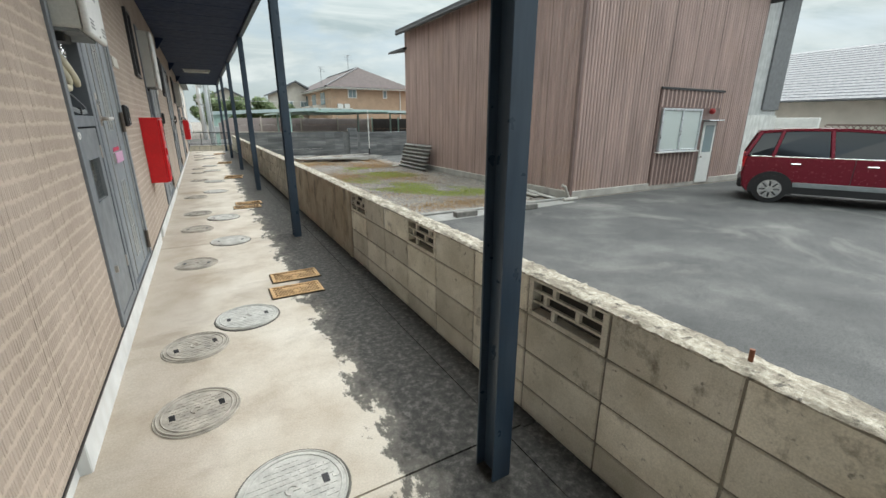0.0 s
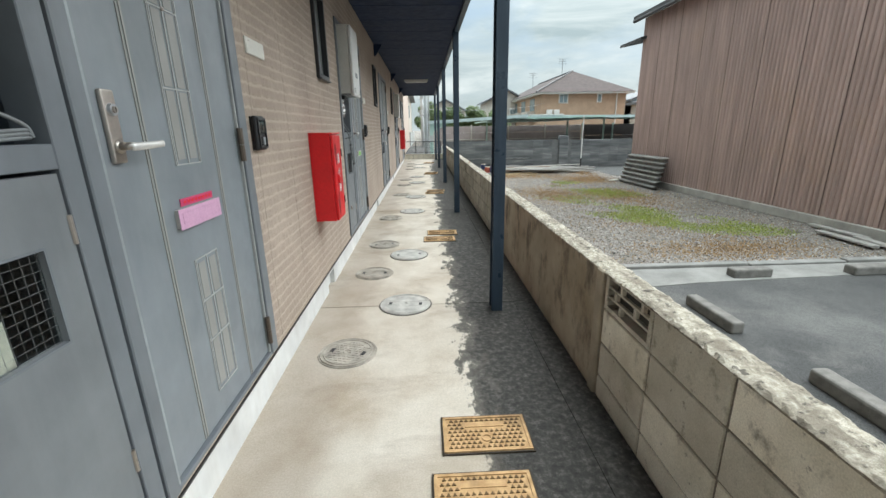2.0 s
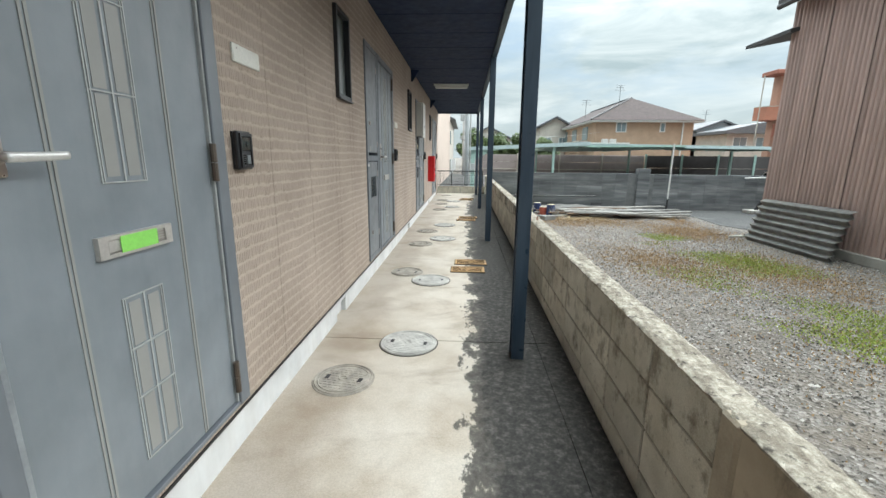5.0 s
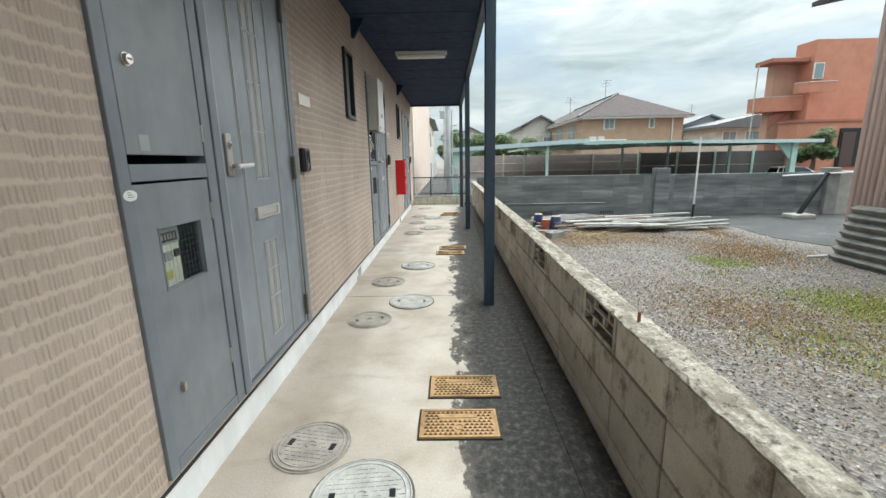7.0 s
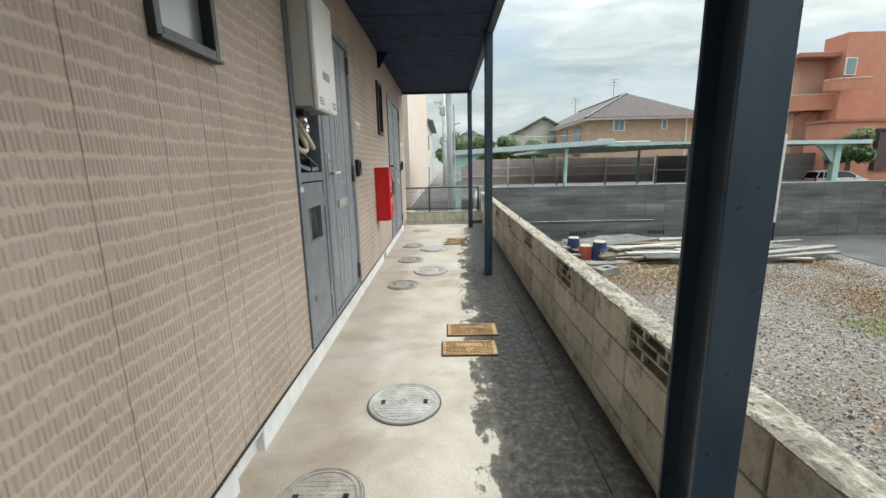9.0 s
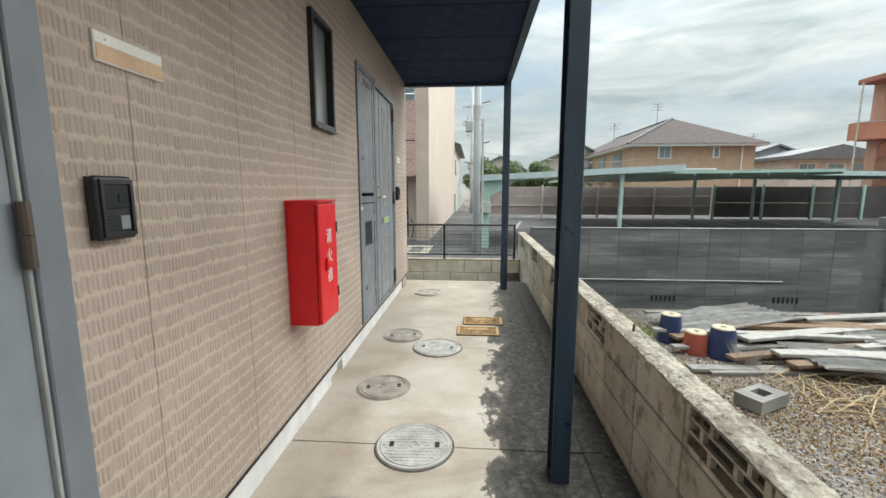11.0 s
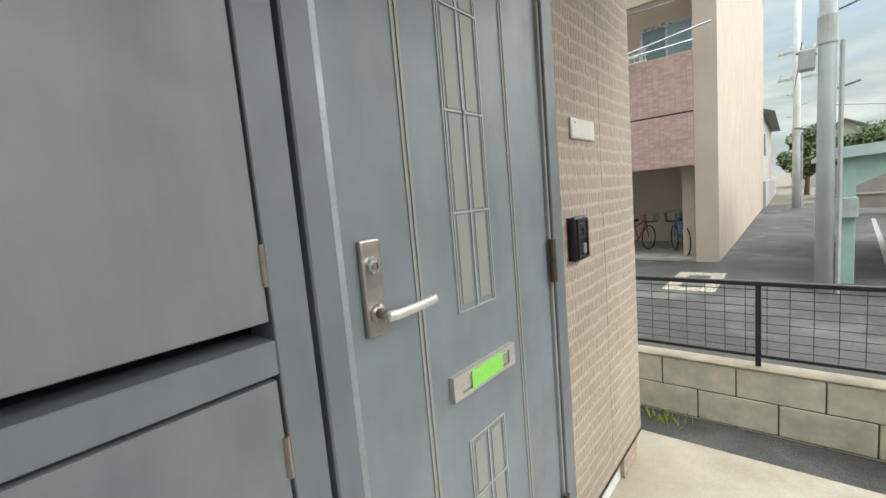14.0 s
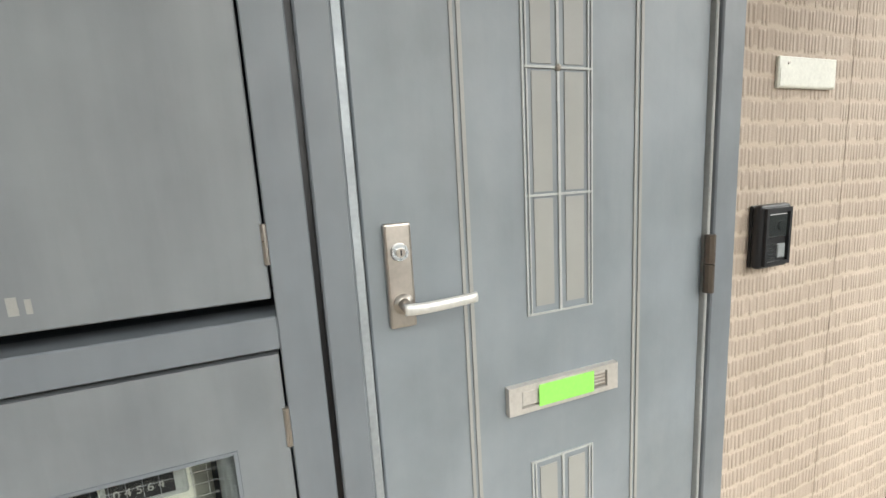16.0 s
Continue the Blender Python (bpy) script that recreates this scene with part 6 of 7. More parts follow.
def patch(x, y):
    """How green the yard is at a place."""
    n = noise.noise(Vector((x * 0.9, y * 0.9, 3.1)))
    g = math.exp(-((x - 4.75 - 0.55 * (9.0 - y)) ** 2 / 0.5 + (y - 9.0) ** 2 / 2.0)) + 0.8 * math.exp(-((x - 4.5) ** 2 / 0.7 + (y - 14.15) ** 2 / 0.25)) + 0.15 * math.exp(-((x - 3.6) ** 2 / 1.2 + (y - 11.6) ** 2 / 2.5)) + 1.1 * math.exp(-((x - 2.2) ** 2 / 0.3 + (y - 18.6) ** 2 / 0.25)) + 0.5 * math.exp(-((x - 4.9) ** 2 / 0.6 + (y - 12.2) ** 2 / 0.8))
    return max(0.0, g * (0.7 + 1.3 * n) - 0.12)


rng = random.Random(21)
P, F = [], []
for _ in range(52000):
    x = 1.2 + 5.6 * rng.random() ** 1.35
    y = rng.uniform(6.55, 19.2)
    s = rng.uniform(0.005, 0.0145) * (1.7 if rng.random() < 0.05 else 1)
    n = len(P)
    a = rng.uniform(0, 3.14)
    for k in range(4):
        q = a + k * math.pi / 2 + rng.uniform(-0.4, 0.4)
        P.append((x + s * math.cos(q) * rng.uniform(0.7, 1.2), y + s * math.sin(q) * rng.uniform(0.7, 1.2), YARD + s * 0.2))
    P.append((x + rng.uniform(-0.3, 0.3) * s, y + rng.uniform(-0.3, 0.3) * s, YARD + s * rng.uniform(0.7, 1.1)))
    F += [(n + k, n + (k + 1) % 4, n + 4) for k in range(4)]
tris("gravel", P, F, pebble_material(), "loose grey gravel over the yard", "gravel")


def blades(count, pick, h0, h1, w):
    P, F = [], []
    tries = 0
    while len(P) < 3 * count and tries < 14 * count:
        tries += 1
        x, y = rng.uniform(1.25, 6.6), rng.uniform(6.55, 19.1)
        if rng.random() > pick(x, y):
            continue
        a, h, lean = rng.uniform(0, 6.28), rng.uniform(h0, h1), rng.uniform(0.2, 1.0)
        n = len(P)
        P += [(x + w * math.cos(a), y + w * math.sin(a), YARD), (x - w * math.cos(a), y - w * math.sin(a), YARD), (x - h * lean * math.sin(a), y + h * lean * math.cos(a), YARD + h)]
        F.append((n, n + 1, n + 2))
    return P, F


tris("grass", *blades(60000, patch, 0.006, 0.022, 0.008), leaf_material("green_grass", (0.17, 0.24, 0.025), (0.38, 0.42, 0.08)), "patchy low green grass in the gravel", "grass")
dry = lambda x, y: 1.5 * math.exp(-((x - 5.4) ** 2 / 0.35 + (y - 15.0) ** 2 / 0.5)) + 0.8 * math.exp(-((x - 6.0) ** 2 / 0.06 + (y - 17.0) ** 2 / 0.9)) + 0.8 * math.exp(-((x - 3.5) ** 2 / 0.4 + (y - 12.2) ** 2 / 0.8)) + 0.9 * math.exp(-((x - 4.4) ** 2 / 0.9 + (y - 7.1) ** 2 / 0.12)) + 0.55 * math.exp(-((x - 5.1) ** 2 / 0.4 + (y - 11.6) ** 2 / 1.5)) + 0.35 * patch(x + 0.4, y + 0.5) + 0.02 + 0.7 * math.exp(-((x - 2.9) ** 2 / 0.8 + (y - 16.6) ** 2 / 0.7)) + 0.5 * math.exp(-((x - 4.2) ** 2 / 1.0 + (y - 16.4) ** 2 / 0.4))
tris("dry_grass", *blades(52000, dry, 0.006, 0.022, 0.008), leaf_material("dry_grass", (0.22, 0.12, 0.045), (0.45, 0.29, 0.13)), "dry straw-coloured weeds in the gravel", "weeds")


# ---------------------------------------------------------------- parked cars


def parked_car(m, paint, label, scale=1.0):
    """A small tall hatchback; local x runs from tail to nose, y to its left."""
    car = thing("car", label, "car", m.translation)
    turn = m.to_3x3().to_4x4()

    def put(name, bm, mat, parent=car, lab="", smooth=False):
        bm.transform(Matrix.Translation(m.translation) @ turn @ Matrix.Diagonal((scale, scale, scale * 0.94, 1)))
        return part(name, bm, mat, parent, lab, smooth)

    side = [(-0.48, 0.32), (-0.52, 0.55), (-0.5, 0.9), (-0.46, 0.98), (2.55, 0.98), (2.75, 0.92), (3.0, 0.86), (3.08, 0.62), (3.06, 0.3), (2.75, 0.22), (-0.4, 0.22)]
    bm = bmesh.new()
    rings = []
    for w, inset in ((-0.8, 0.02), (-0.74, 0.0), (0.74, 0.0), (0.8, 0.02)):
        rings.append([bm.verts.new((1.2 + (x - 1.2) * (1 - inset), w, 0.22 + (z - 0.22) * (1 - inset))) for x, z in side])
    n = len(side)
    for a, b in zip(rings, rings[1:]):
        for i in range(n):
            bm.faces.new((a[i], a[(i + 1) % n], b[(i + 1) % n], b[i]))
    bm.faces.new(rings[0])
    bm.faces.new(rings[-1][::-1])
    body = put("body", bm, paint)
    cabin = bmesh.new()
    lo = [(-0.5, 0.97), (0.8, 0.97), (2.55, 0.97)]
    hi = [(-0.3, 1.46), (0.7, 1.53), (1.75, 1.47)]
    rows = []
    for pts, w in ((lo, 0.77), (hi, 0.64)):
        rows.append([cabin.verts.new((x, s * w, z)) for s in (-1, 1) for x, z in pts])
    a, b = rows
    order = [0, 1, 2, 5, 4, 3]
    for i in range(6):
        p, q = order[i], order[(i + 1) % 6]
        cabin.faces.new((a[p], a[q], b[q], b[p]))
    cabin.faces.new([b[i] for i in order])
    put("cabin_glass", cabin, glass_material("car_glass", (0.02, 0.022, 0.024), 0.05) if "car_glass" not in bpy.data.materials else bpy.data.materials["car_glass"])
    roof = bmesh.new()
    prism(roof, [(-0.36, 1.44), (-0.34, 1.5), (0.2, 1.55), (1.0, 1.56), (1.8, 1.49), (1.82, 1.45), (1.0, 1.5), (0.2, 1.5)], "y", -0.66, 0.66)
    put("roof", roof, paint)
    for s in (-1, 1):
        for x0, z0, x1, z1 in ((-0.5, 0.97, -0.3, 1.48), (0.85, 0.97, 0.78, 1.51), (2.5, 0.97, 1.74, 1.48), (-0.05, 0.97, 0.05, 1.5)):
            bm = bmesh.new()
            tube(bm, [(x0, s * 0.78, z0), (x1, s * 0.65, z1)], 0.04, 5)
            put("pillar", bm, paint)
        put("belt_trim", box(bmesh.new(), -0.42, 2.3, s * 0.785 - 0.008, s * 0.785 + 0.008, 0.965, 0.985, 0.003), CHROME)
        put("sill_cladding", box(bmesh.new(), 0.3, 2.1, s * 0.79 - 0.02, s * 0.79 + 0.02, 0.22, 0.4, 0.01), BLACK)
        put("door_trim", box(bmesh.new(), 0.35, 2.1, s * 0.8 - 0.012, s * 0.8 + 0.012, 0.36, 0.46, 0.006), CABLE)
        for x in (0.25, 1.35):
            put("door_handle", box(bmesh.new(), x, x + 0.17, s * 0.8 - 0.018, s * 0.8 + 0.018, 0.82, 0.85, 0.008), CHROME)
        put("door_gap", box(bmesh.new(), 1.18, 1.19, s * 0.8 - 0.003, s * 0.8 + 0.003, 0.36, 0.97), BLACK)
        put("mirror", box(bmesh.new(), 2.1, 2.25, s * 0.86 - 0.09, s * 0.86 + 0.09, 0.95, 1.09, 0.03), paint)
        put("tail_light", box(bmesh.new(), -0.53, -0.44, s * 0.66 - 0.1, s * 0.66 + 0.1, 0.72, 0.98, 0.02), RED)
        put("headlight", box(bmesh.new(), 2.86, 3.05, s * 0.6 - 0.15, s * 0.6 + 0.15, 0.66, 0.82, 0.02), CHROME)
        for x in (0.0, 2.45):
            wheel = put("wheel_arch", prism(bmesh.new(), [(x + 0.37 * math.cos(a), 0.3 + 0.37 * math.sin(a)) for a in np.linspace(-0.25, math.pi + 0.25, 16)], "y", s * 0.805 - 0.02, s * 0.805 + 0.02), BLACK)
            tyre = bmesh.new()
            prism(tyre, [(x + 0.295 * math.cos(a), 0.295 + 0.295 * math.sin(a)) for a in np.linspace(0, 2 * math.pi, 25)[:-1]], "y", s * 0.74 - 0.09, s * 0.74 + 0.095)
            tyre = put("wheel", tyre, BLACK)
            rim = bmesh.new()
            prism(rim, [(x + 0.2 * math.cos(a), 0.295 + 0.2 * math.sin(a)) for a in np.linspace(0, 2 * math.pi, 21)[:-1]], "y", s * 0.845 - 0.006, s * 0.845 + 0.002)
            put("rim", rim, CHROME, tyre)
            for k in range(8):
                a = k * math.pi / 4
                put("spoke_gap", tube(bmesh.new(), [(x + 0.07 * math.cos(a), s * 0.852, 0.295 + 0.07 * math.sin(a)), (x + 0.17 * math.cos(a), s * 0.852, 0.295 + 0.17 * math.sin(a))], 0.016, 4), BLACK, tyre)
    put("bumper", box(bmesh.new(), -0.56, -0.42, -0.72, 0.72, 0.28, 0.5, 0.04), BLACK)
    put("plate", box(bmesh.new(), -0.57, -0.55, -0.17, 0.17, 0.55, 0.7), WHITE)
    put("front_bumper", box(bmesh.new(), 2.95, 3.1, -0.7, 0.7, 0.26, 0.5, 0.04), BLACK)
    return car


CAR_RED = plain("dark_red_car_paint", (0.17, 0.008, 0.022), 0.22, 0.25, 0.06)
parked_car(pose(10.72, 4.55, YARD + 0.004, 0, 0, -64), CAR_RED, "dark red compact hatchback parked on the asphalt")
parked_car(pose(18.5, 31.5, YARD + 0.004, 0, 0, -8), plain("white_car_paint", (0.7, 0.7, 0.7), 0.25, 0, 0.03), "white hatchback parked under the carport", 0.62)

# ---------------------------------------------------------------- street and buildings past the railing
STREET = YARD + 0.006
WORN_LINE = plain("worn_white_line", (0.3, 0.3, 0.29), 0.85, 0, 0.4, 12)
tagged(part("road", cuboid(-40, 24, 19.62, 46, YARD - 0.06, STREET), ASPHALT), "grey asphalt street and parking lot past the railing", "road", kind="structure")
MINT = plain("mint_carport_paint", (0.4, 0.56, 0.5), 0.55, 0, 0.12, 4)
MINT_PALE = plain("pale_mint_roof_edge", (0.5, 0.6, 0.6), 0.55, 0, 0.12, 4)
# dark grey puts the shade under the carports into the sheet's colour
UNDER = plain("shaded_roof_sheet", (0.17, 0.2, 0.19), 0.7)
for k in range(7):
    bm = bmesh.new()
    prism(bm, [(2.0 + 2.5 * k, 30.5), (2.1 + 2.5 * k, 30.5), (2.9 + 2.5 * k, 35.5), (2.8 + 2.5 * k, 35.5)], "z", STREET, STREET + 0.004)
    tagged(part("line_marking", bm, WORN_LINE), "white parking bay line on the asphalt", "road marking", "parking lines", "structure")
bm = bmesh.new()
prism(bm, [(1.1, 23.6), (1.2, 23.6), (2.2, 36), (2.1, 36)], "z", STREET, STREET + 0.004)
tagged(part("line_marking", bm, WORN_LINE), "long white line along the alley", "road marking", "parking lines", "structure")
bm = bmesh.new()
for a, b, c, d in ((-1.55, -0.8, 24.0, 24.25), (-1.55, -0.8, 25.3, 25.55), (-1.55, -1.35, 24.25, 25.3), (-1.0, -0.8, 24.25, 25.3)):
    box(bm, a, b, c, d, STREET, STREET + 0.012)
tagged(part("drain_frame", bm, CAP), "white painted square drain surround in the street", "drain", kind="structure")


def carport(name_label, x0, x1, y0, y1, zl, zr, posts, deep, edge):
    c = thing("carport", name_label, "carport", ((x0 + x1) / 2, y0, STREET), "mint carports")
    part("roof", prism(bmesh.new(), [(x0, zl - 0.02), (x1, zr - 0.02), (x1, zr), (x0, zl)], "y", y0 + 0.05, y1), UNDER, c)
    part("fascia", prism(bmesh.new(), [(x0, zl - deep), (x1, zr - deep), (x1, zr + 0.02), (x0, zl + 0.02)], "y", y0, y0 + 0.05), edge, c)
    n = int((x1 - x0) / 0.9)
    for k in range(n + 1):
        x = x0 + (x1 - x0) * k / n
        z = zl + (zr - zl) * k / n
        part("rafter", cuboid(x - 0.03, x + 0.03, y0 + 0.05, y1, z - 0.12, z - 0.02), MINT, c)
    for x, y, w in posts:
        z = zl + (zr - zl) * (x - x0) / (x1 - x0) - 0.02
        part("post", cuboid(x - w, x + w, y - w, y + w, STREET, z, 0.01), MINT, c)
    return c


c1 = carport("low carport with a pale mint steel edge", 0.5, 5.95, 25.0, 30.5, 1.61, 1.88, ((0.74, 25.2, 0.09), (4.4, 25.2, 0.05)), 0.14, MINT_PALE)
part("brace", prism(bmesh.new(), [(0.8, 1.05), (0.8, 1.5), (2.1, 1.56), (1.5, 1.45), (1.3, 1.3)], "y", 25.12, 25.24), MINT, c1)
part("meter_box", cuboid(0.6, 0.85, 25.0, 25.1, 0.6, 0.9, 0.01), PALE_GREY, c1)
c2 = carport("mid carport with a thin mint steel roof edge", 4.6, 10.4, 25.6, 37.5, 1.72, 1.78, ((4.9, 33, 0.05),), 0.06, MINT)
c3 = carport("long carport with a pale blue steel roof edge", 7.4, 19.7, 30.3, 37.6, 1.98, 1.86, ((18.5, 30.7, 0.14), (18.7, 36, 0.08), (15.0, 36.5, 0.06), (12.0, 36.5, 0.06)), 0.15, MINT_PALE)
part("brace", prism(bmesh.new(), [(18.4, 0.8), (18.4, 1.8), (17.3, 1.82), (17.8, 1.5)], "y", 30.65, 30.75), MINT, c3)
bm = bmesh.new()
for k in range(26):
    box(bm, 7.3 + 0.09 * k, 7.345 + 0.09 * k, 30.2, 30.34, 1.99, 2.05)
part("sheet_ends", bm, WHITE, c3)

fence2 = thing("panel_fence", "pinkish-grey panel fence with cream posts", "fence", (8, 38, STREET))
PANEL = plain("pinkish_grey_panel", (0.36, 0.31, 0.295), 0.8, 0, 0.12, 2)
# the second panel colour is darkened for the shade beneath the long carport
PANEL_SHADED = plain("shaded_grey_panel", (0.09, 0.08, 0.078), 0.8, 0, 0.15, 2)
for k in range(4):
    x = 1.2 + 3.13 * k
    for z0, z1 in ((-0.2, 0.32), (0.34, 0.86), (0.88, 1.4)):
        part("panel", cuboid(x, x + 3.1, 38.0, 38.05, z0, z1, 0.01), PANEL, fence2)
    part("post", cuboid(x - 0.05, x + 0.05, 37.9, 38.0, STREET, 1.5), CREAM, fence2)
    part("rail", cuboid(x, x + 3.13, 37.94, 38.0, 0.3, 0.36), CREAM, fence2)
# dark panels added to deepen the shade under the carport
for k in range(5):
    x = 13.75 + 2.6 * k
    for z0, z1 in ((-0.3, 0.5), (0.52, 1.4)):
        part("panel", cuboid(x, x + 2.56, 37.9, 37.96, z0, z1), PANEL_SHADED, fence2)
    part("post", cuboid(x - 0.06, x + 0.06, 37.8, 37.9, STREET, 1.5), MINT, fence2)

# tiled apartment block with an open ground floor
TILE_PINK = plain("pink_brown_tile", (0.5, 0.345, 0.31), 0.5, 0, 0.12, 3)
def tile_face_material():
    m = Mat("pink_tile_face", 0.45)
    m.color(m.ramp(m.island(), (0.0, (0.44, 0.29, 0.255)), (1.0, (0.56, 0.39, 0.35))))
    return m.m


TILE_FACE = tile_face_material()
BEIGE = plain("warm_beige_render", (0.53, 0.435, 0.365), 0.85, 0, 0.1, 1.5)
# paler than BEIGE, to make up for the little light in the recess
RECESS_BEIGE = plain("lightened_beige_render", (0.64, 0.55, 0.47), 0.85, 0, 0.1, 1.5)
blk3 = thing("apartment_block", "beige apartment block with pink-brown tiled balconies", "building", (-4, 26.8, STREET))
bx, by = -1.05, 26.8
part("side_wall", cuboid(bx - 0.25, bx, by, 44, STREET, 9.5), BEIGE, blk3)
part("corner_pier", cuboid(bx - 0.42, bx - 0.25, by, by + 0.6, STREET, 9.5), BEIGE, blk3)
part("rear_wall", cuboid(-9, bx - 0.25, by + 3.2, by + 3.4, STREET, 9.5), RECESS_BEIGE, blk3)
part("recess_floor", cuboid(-9, bx - 0.25, by + 0.1, by + 3.2, YARD, STREET + 0.05), CONCRETE, blk3)
part("recess_ceiling", cuboid(-9, bx - 0.42, by + 0.1, by + 3.2, 1.75, 1.9), RECESS_BEIGE, blk3)
part("pipe_chase", cuboid(bx - 0.75, bx - 0.5, by + 0.5, by + 0.9, STREET + 0.05, 1.75), BEIGE, blk3)
band = part("tiled_balcony", cuboid(-9, bx - 0.42, by - 0.02, by + 0.1, 1.66, 4.0), TILE_PINK, blk3)
part("band_line", cuboid(-9, bx - 0.42, by - 0.026, by - 0.02, 2.76, 2.79), BLACK, blk3)
bm = bmesh.new()
x1 = bx - 0.425
for k in range(45):
    z = 1.685 + 0.0512 * k
    if abs(z + 0.022 - 2.775) < 0.035:
        continue
    for i in range(24):
        a = x1 - 0.108 * (i + 1) + 0.003
        vs = [bm.verts.new((x, y, q)) for y in (by - 0.02, by - 0.028) for x, q in ((a, z), (a + 0.105, z), (a + 0.105, z + 0.0475), (a, z + 0.0475))]
        bm.faces.new(vs[4:])
        for q in range(4):
            bm.faces.new((vs[q], vs[(q + 1) % 4], vs[4 + (q + 1) % 4], vs[4 + q]))
tagged(part("wall_tiles", bm, TILE_FACE, band), "small pink-brown wall tiles", kind="stuff")
part("upper_wall", cuboid(-9, bx - 0.42, by + 1.2, by + 1.4, 4.0, 9.5), BEIGE, blk3)
part("upper_balcony", cuboid(-9, bx - 0.42, by - 0.02, by + 0.1, 5.2, 6.8), BEIGE, blk3)
w = part("window", cuboid(-2.75, -1.6, by + 1.14, by + 1.2, 3.85, 5.05), ALU, blk3)
# the sky's reflection is painted into this pane as a bright blue
part("pane", cuboid(-2.14, -1.67, by + 1.1, by + 1.14, 3.95, 4.95), glass_material("sky_tinted_balcony_glass", (0.32, 0.44, 0.5), 0.08), w)
part("pane", cuboid(-2.68, -2.2, by + 1.1, by + 1.14, 3.95, 4.95), SKY_GLASS, w)
rack = thing("drying_rack", "white plastic peg hanger on the balcony rail", "drying rack", (-2.45, by - 0.24, 4.05))
for k in range(5):
    part("bar", tube(bmesh.new(), [(-2.75 + 0.11 * k, by - 0.3, 4.19), (-2.75 + 0.11 * k, by - 0.2, 3.95 + 0.02 * (k % 2))], 0.012, 5), WHITE, rack)
for z in (4.19, 4.07, 3.96):
    part("bar", tube(bmesh.new(), [(-2.78, by - 0.25, z), (-2.28, by - 0.25, z)], 0.014, 5), WHITE, rack)
part("hook", tube(bmesh.new(), [(-2.53, by - 0.25, 4.19), (-2.53, by - 0.3, 4.2)], 0.012, 5), WHITE, rack)
part("balcony_rail", tube(bmesh.new(), [(-6, by + 0.05, 4.12), (bx - 0.4, by + 0.05, 4.2)], 0.025, 6), ALU, blk3)
part("laundry_rail", tube(bmesh.new(), [(-4, by - 0.25, 4.02), (-1.1, by - 0.35, 4.35)], 0.02, 6), ALU, blk3)


def bicycle(x, y, yaw, paint, label):
    z = STREET + 0.05
    t = thing("bicycle", label, "bicycle", (x, y, z), "parked bicycles")
    m = Matrix.Translation((x, y, z)) @ Matrix.Rotation(yaw, 4, "Z")

    def put(name, bm, mat, parent=t):
        bm.transform(m)
        return part(name, bm, mat, parent)

    for cx in (-0.5, 0.5):
        w = put("wheel", tube(bmesh.new(), [(cx + 0.31 * math.cos(a), 0, 0.32 + 0.31 * math.sin(a)) for a in np.linspace(0, 2 * math.pi, 29)], 0.016, 6, False), BLACK)
        bm = bmesh.new()
        for k in range(9):
            a = k * math.pi / 9
            tube(bm, [(cx + 0.3 * math.cos(a), 0, 0.32 + 0.3 * math.sin(a)), (cx - 0.3 * math.cos(a), 0, 0.32 - 0.3 * math.sin(a))], 0.003, 3)
        put("spokes", bm, STEEL, w)
    bm = bmesh.new()
    for a, b in (((-0.5, 0, 0.32), (0, 0, 0.3)), ((0, 0, 0.3), (-0.15, 0, 0.75)), ((-0.15, 0, 0.75), (-0.5, 0, 0.32)), ((0, 0, 0.3), (0.36, 0, 0.72)), ((-0.12, 0, 0.66), (0.34, 0, 0.78)), ((0.32, 0, 0.92), (0.5, 0, 0.32))):
        tube(bm, [a, b], 0.018, 6)
    put("frame", bm, paint)
    put("saddle", box(bmesh.new(), -0.3, -0.05, -0.07, 0.07, 0.8, 0.86, 0.02), BLACK)
    put("handlebar", tube(bmesh.new(), [(0.2, -0.28, 0.98), (0.34, -0.12, 1.0), (0.34, 0.12, 1.0), (0.2, 0.28, 0.98)], 0.014, 6), STEEL)
    bm = bmesh.new()
    box(bm, 0.42, 0.7, -0.16, 0.16, 0.72, 0.74)
    for k in range(5):
        for s in (-0.16, 0.16):
            tube(bm, [(0.44 + 0.06 * k, s, 0.73), (0.42 + 0.07 * k, s * 1.15, 0.95)], 0.005, 4)
    put("basket", bm, BLACK)


bicycle(-1.95, 27.8, 2.0, plain("blue_bike_paint", (0.05, 0.22, 0.42), 0.4), "blue city bicycle parked in the open ground floor")
bicycle(-2.9, 27.8, 1.3, plain("rusty_red_bike_paint", (0.3, 0.06, 0.05), 0.5), "dark red bicycle parked in the open ground floor")
bicycle(-3.65, 27.8, 1.7, BLACK, "black bicycle parked in the open ground floor")

# utility poles and wires
PALE_POLE = plain("pale_concrete_pole", (0.6, 0.63, 0.64), 0.8, 0, 0.12, 3)


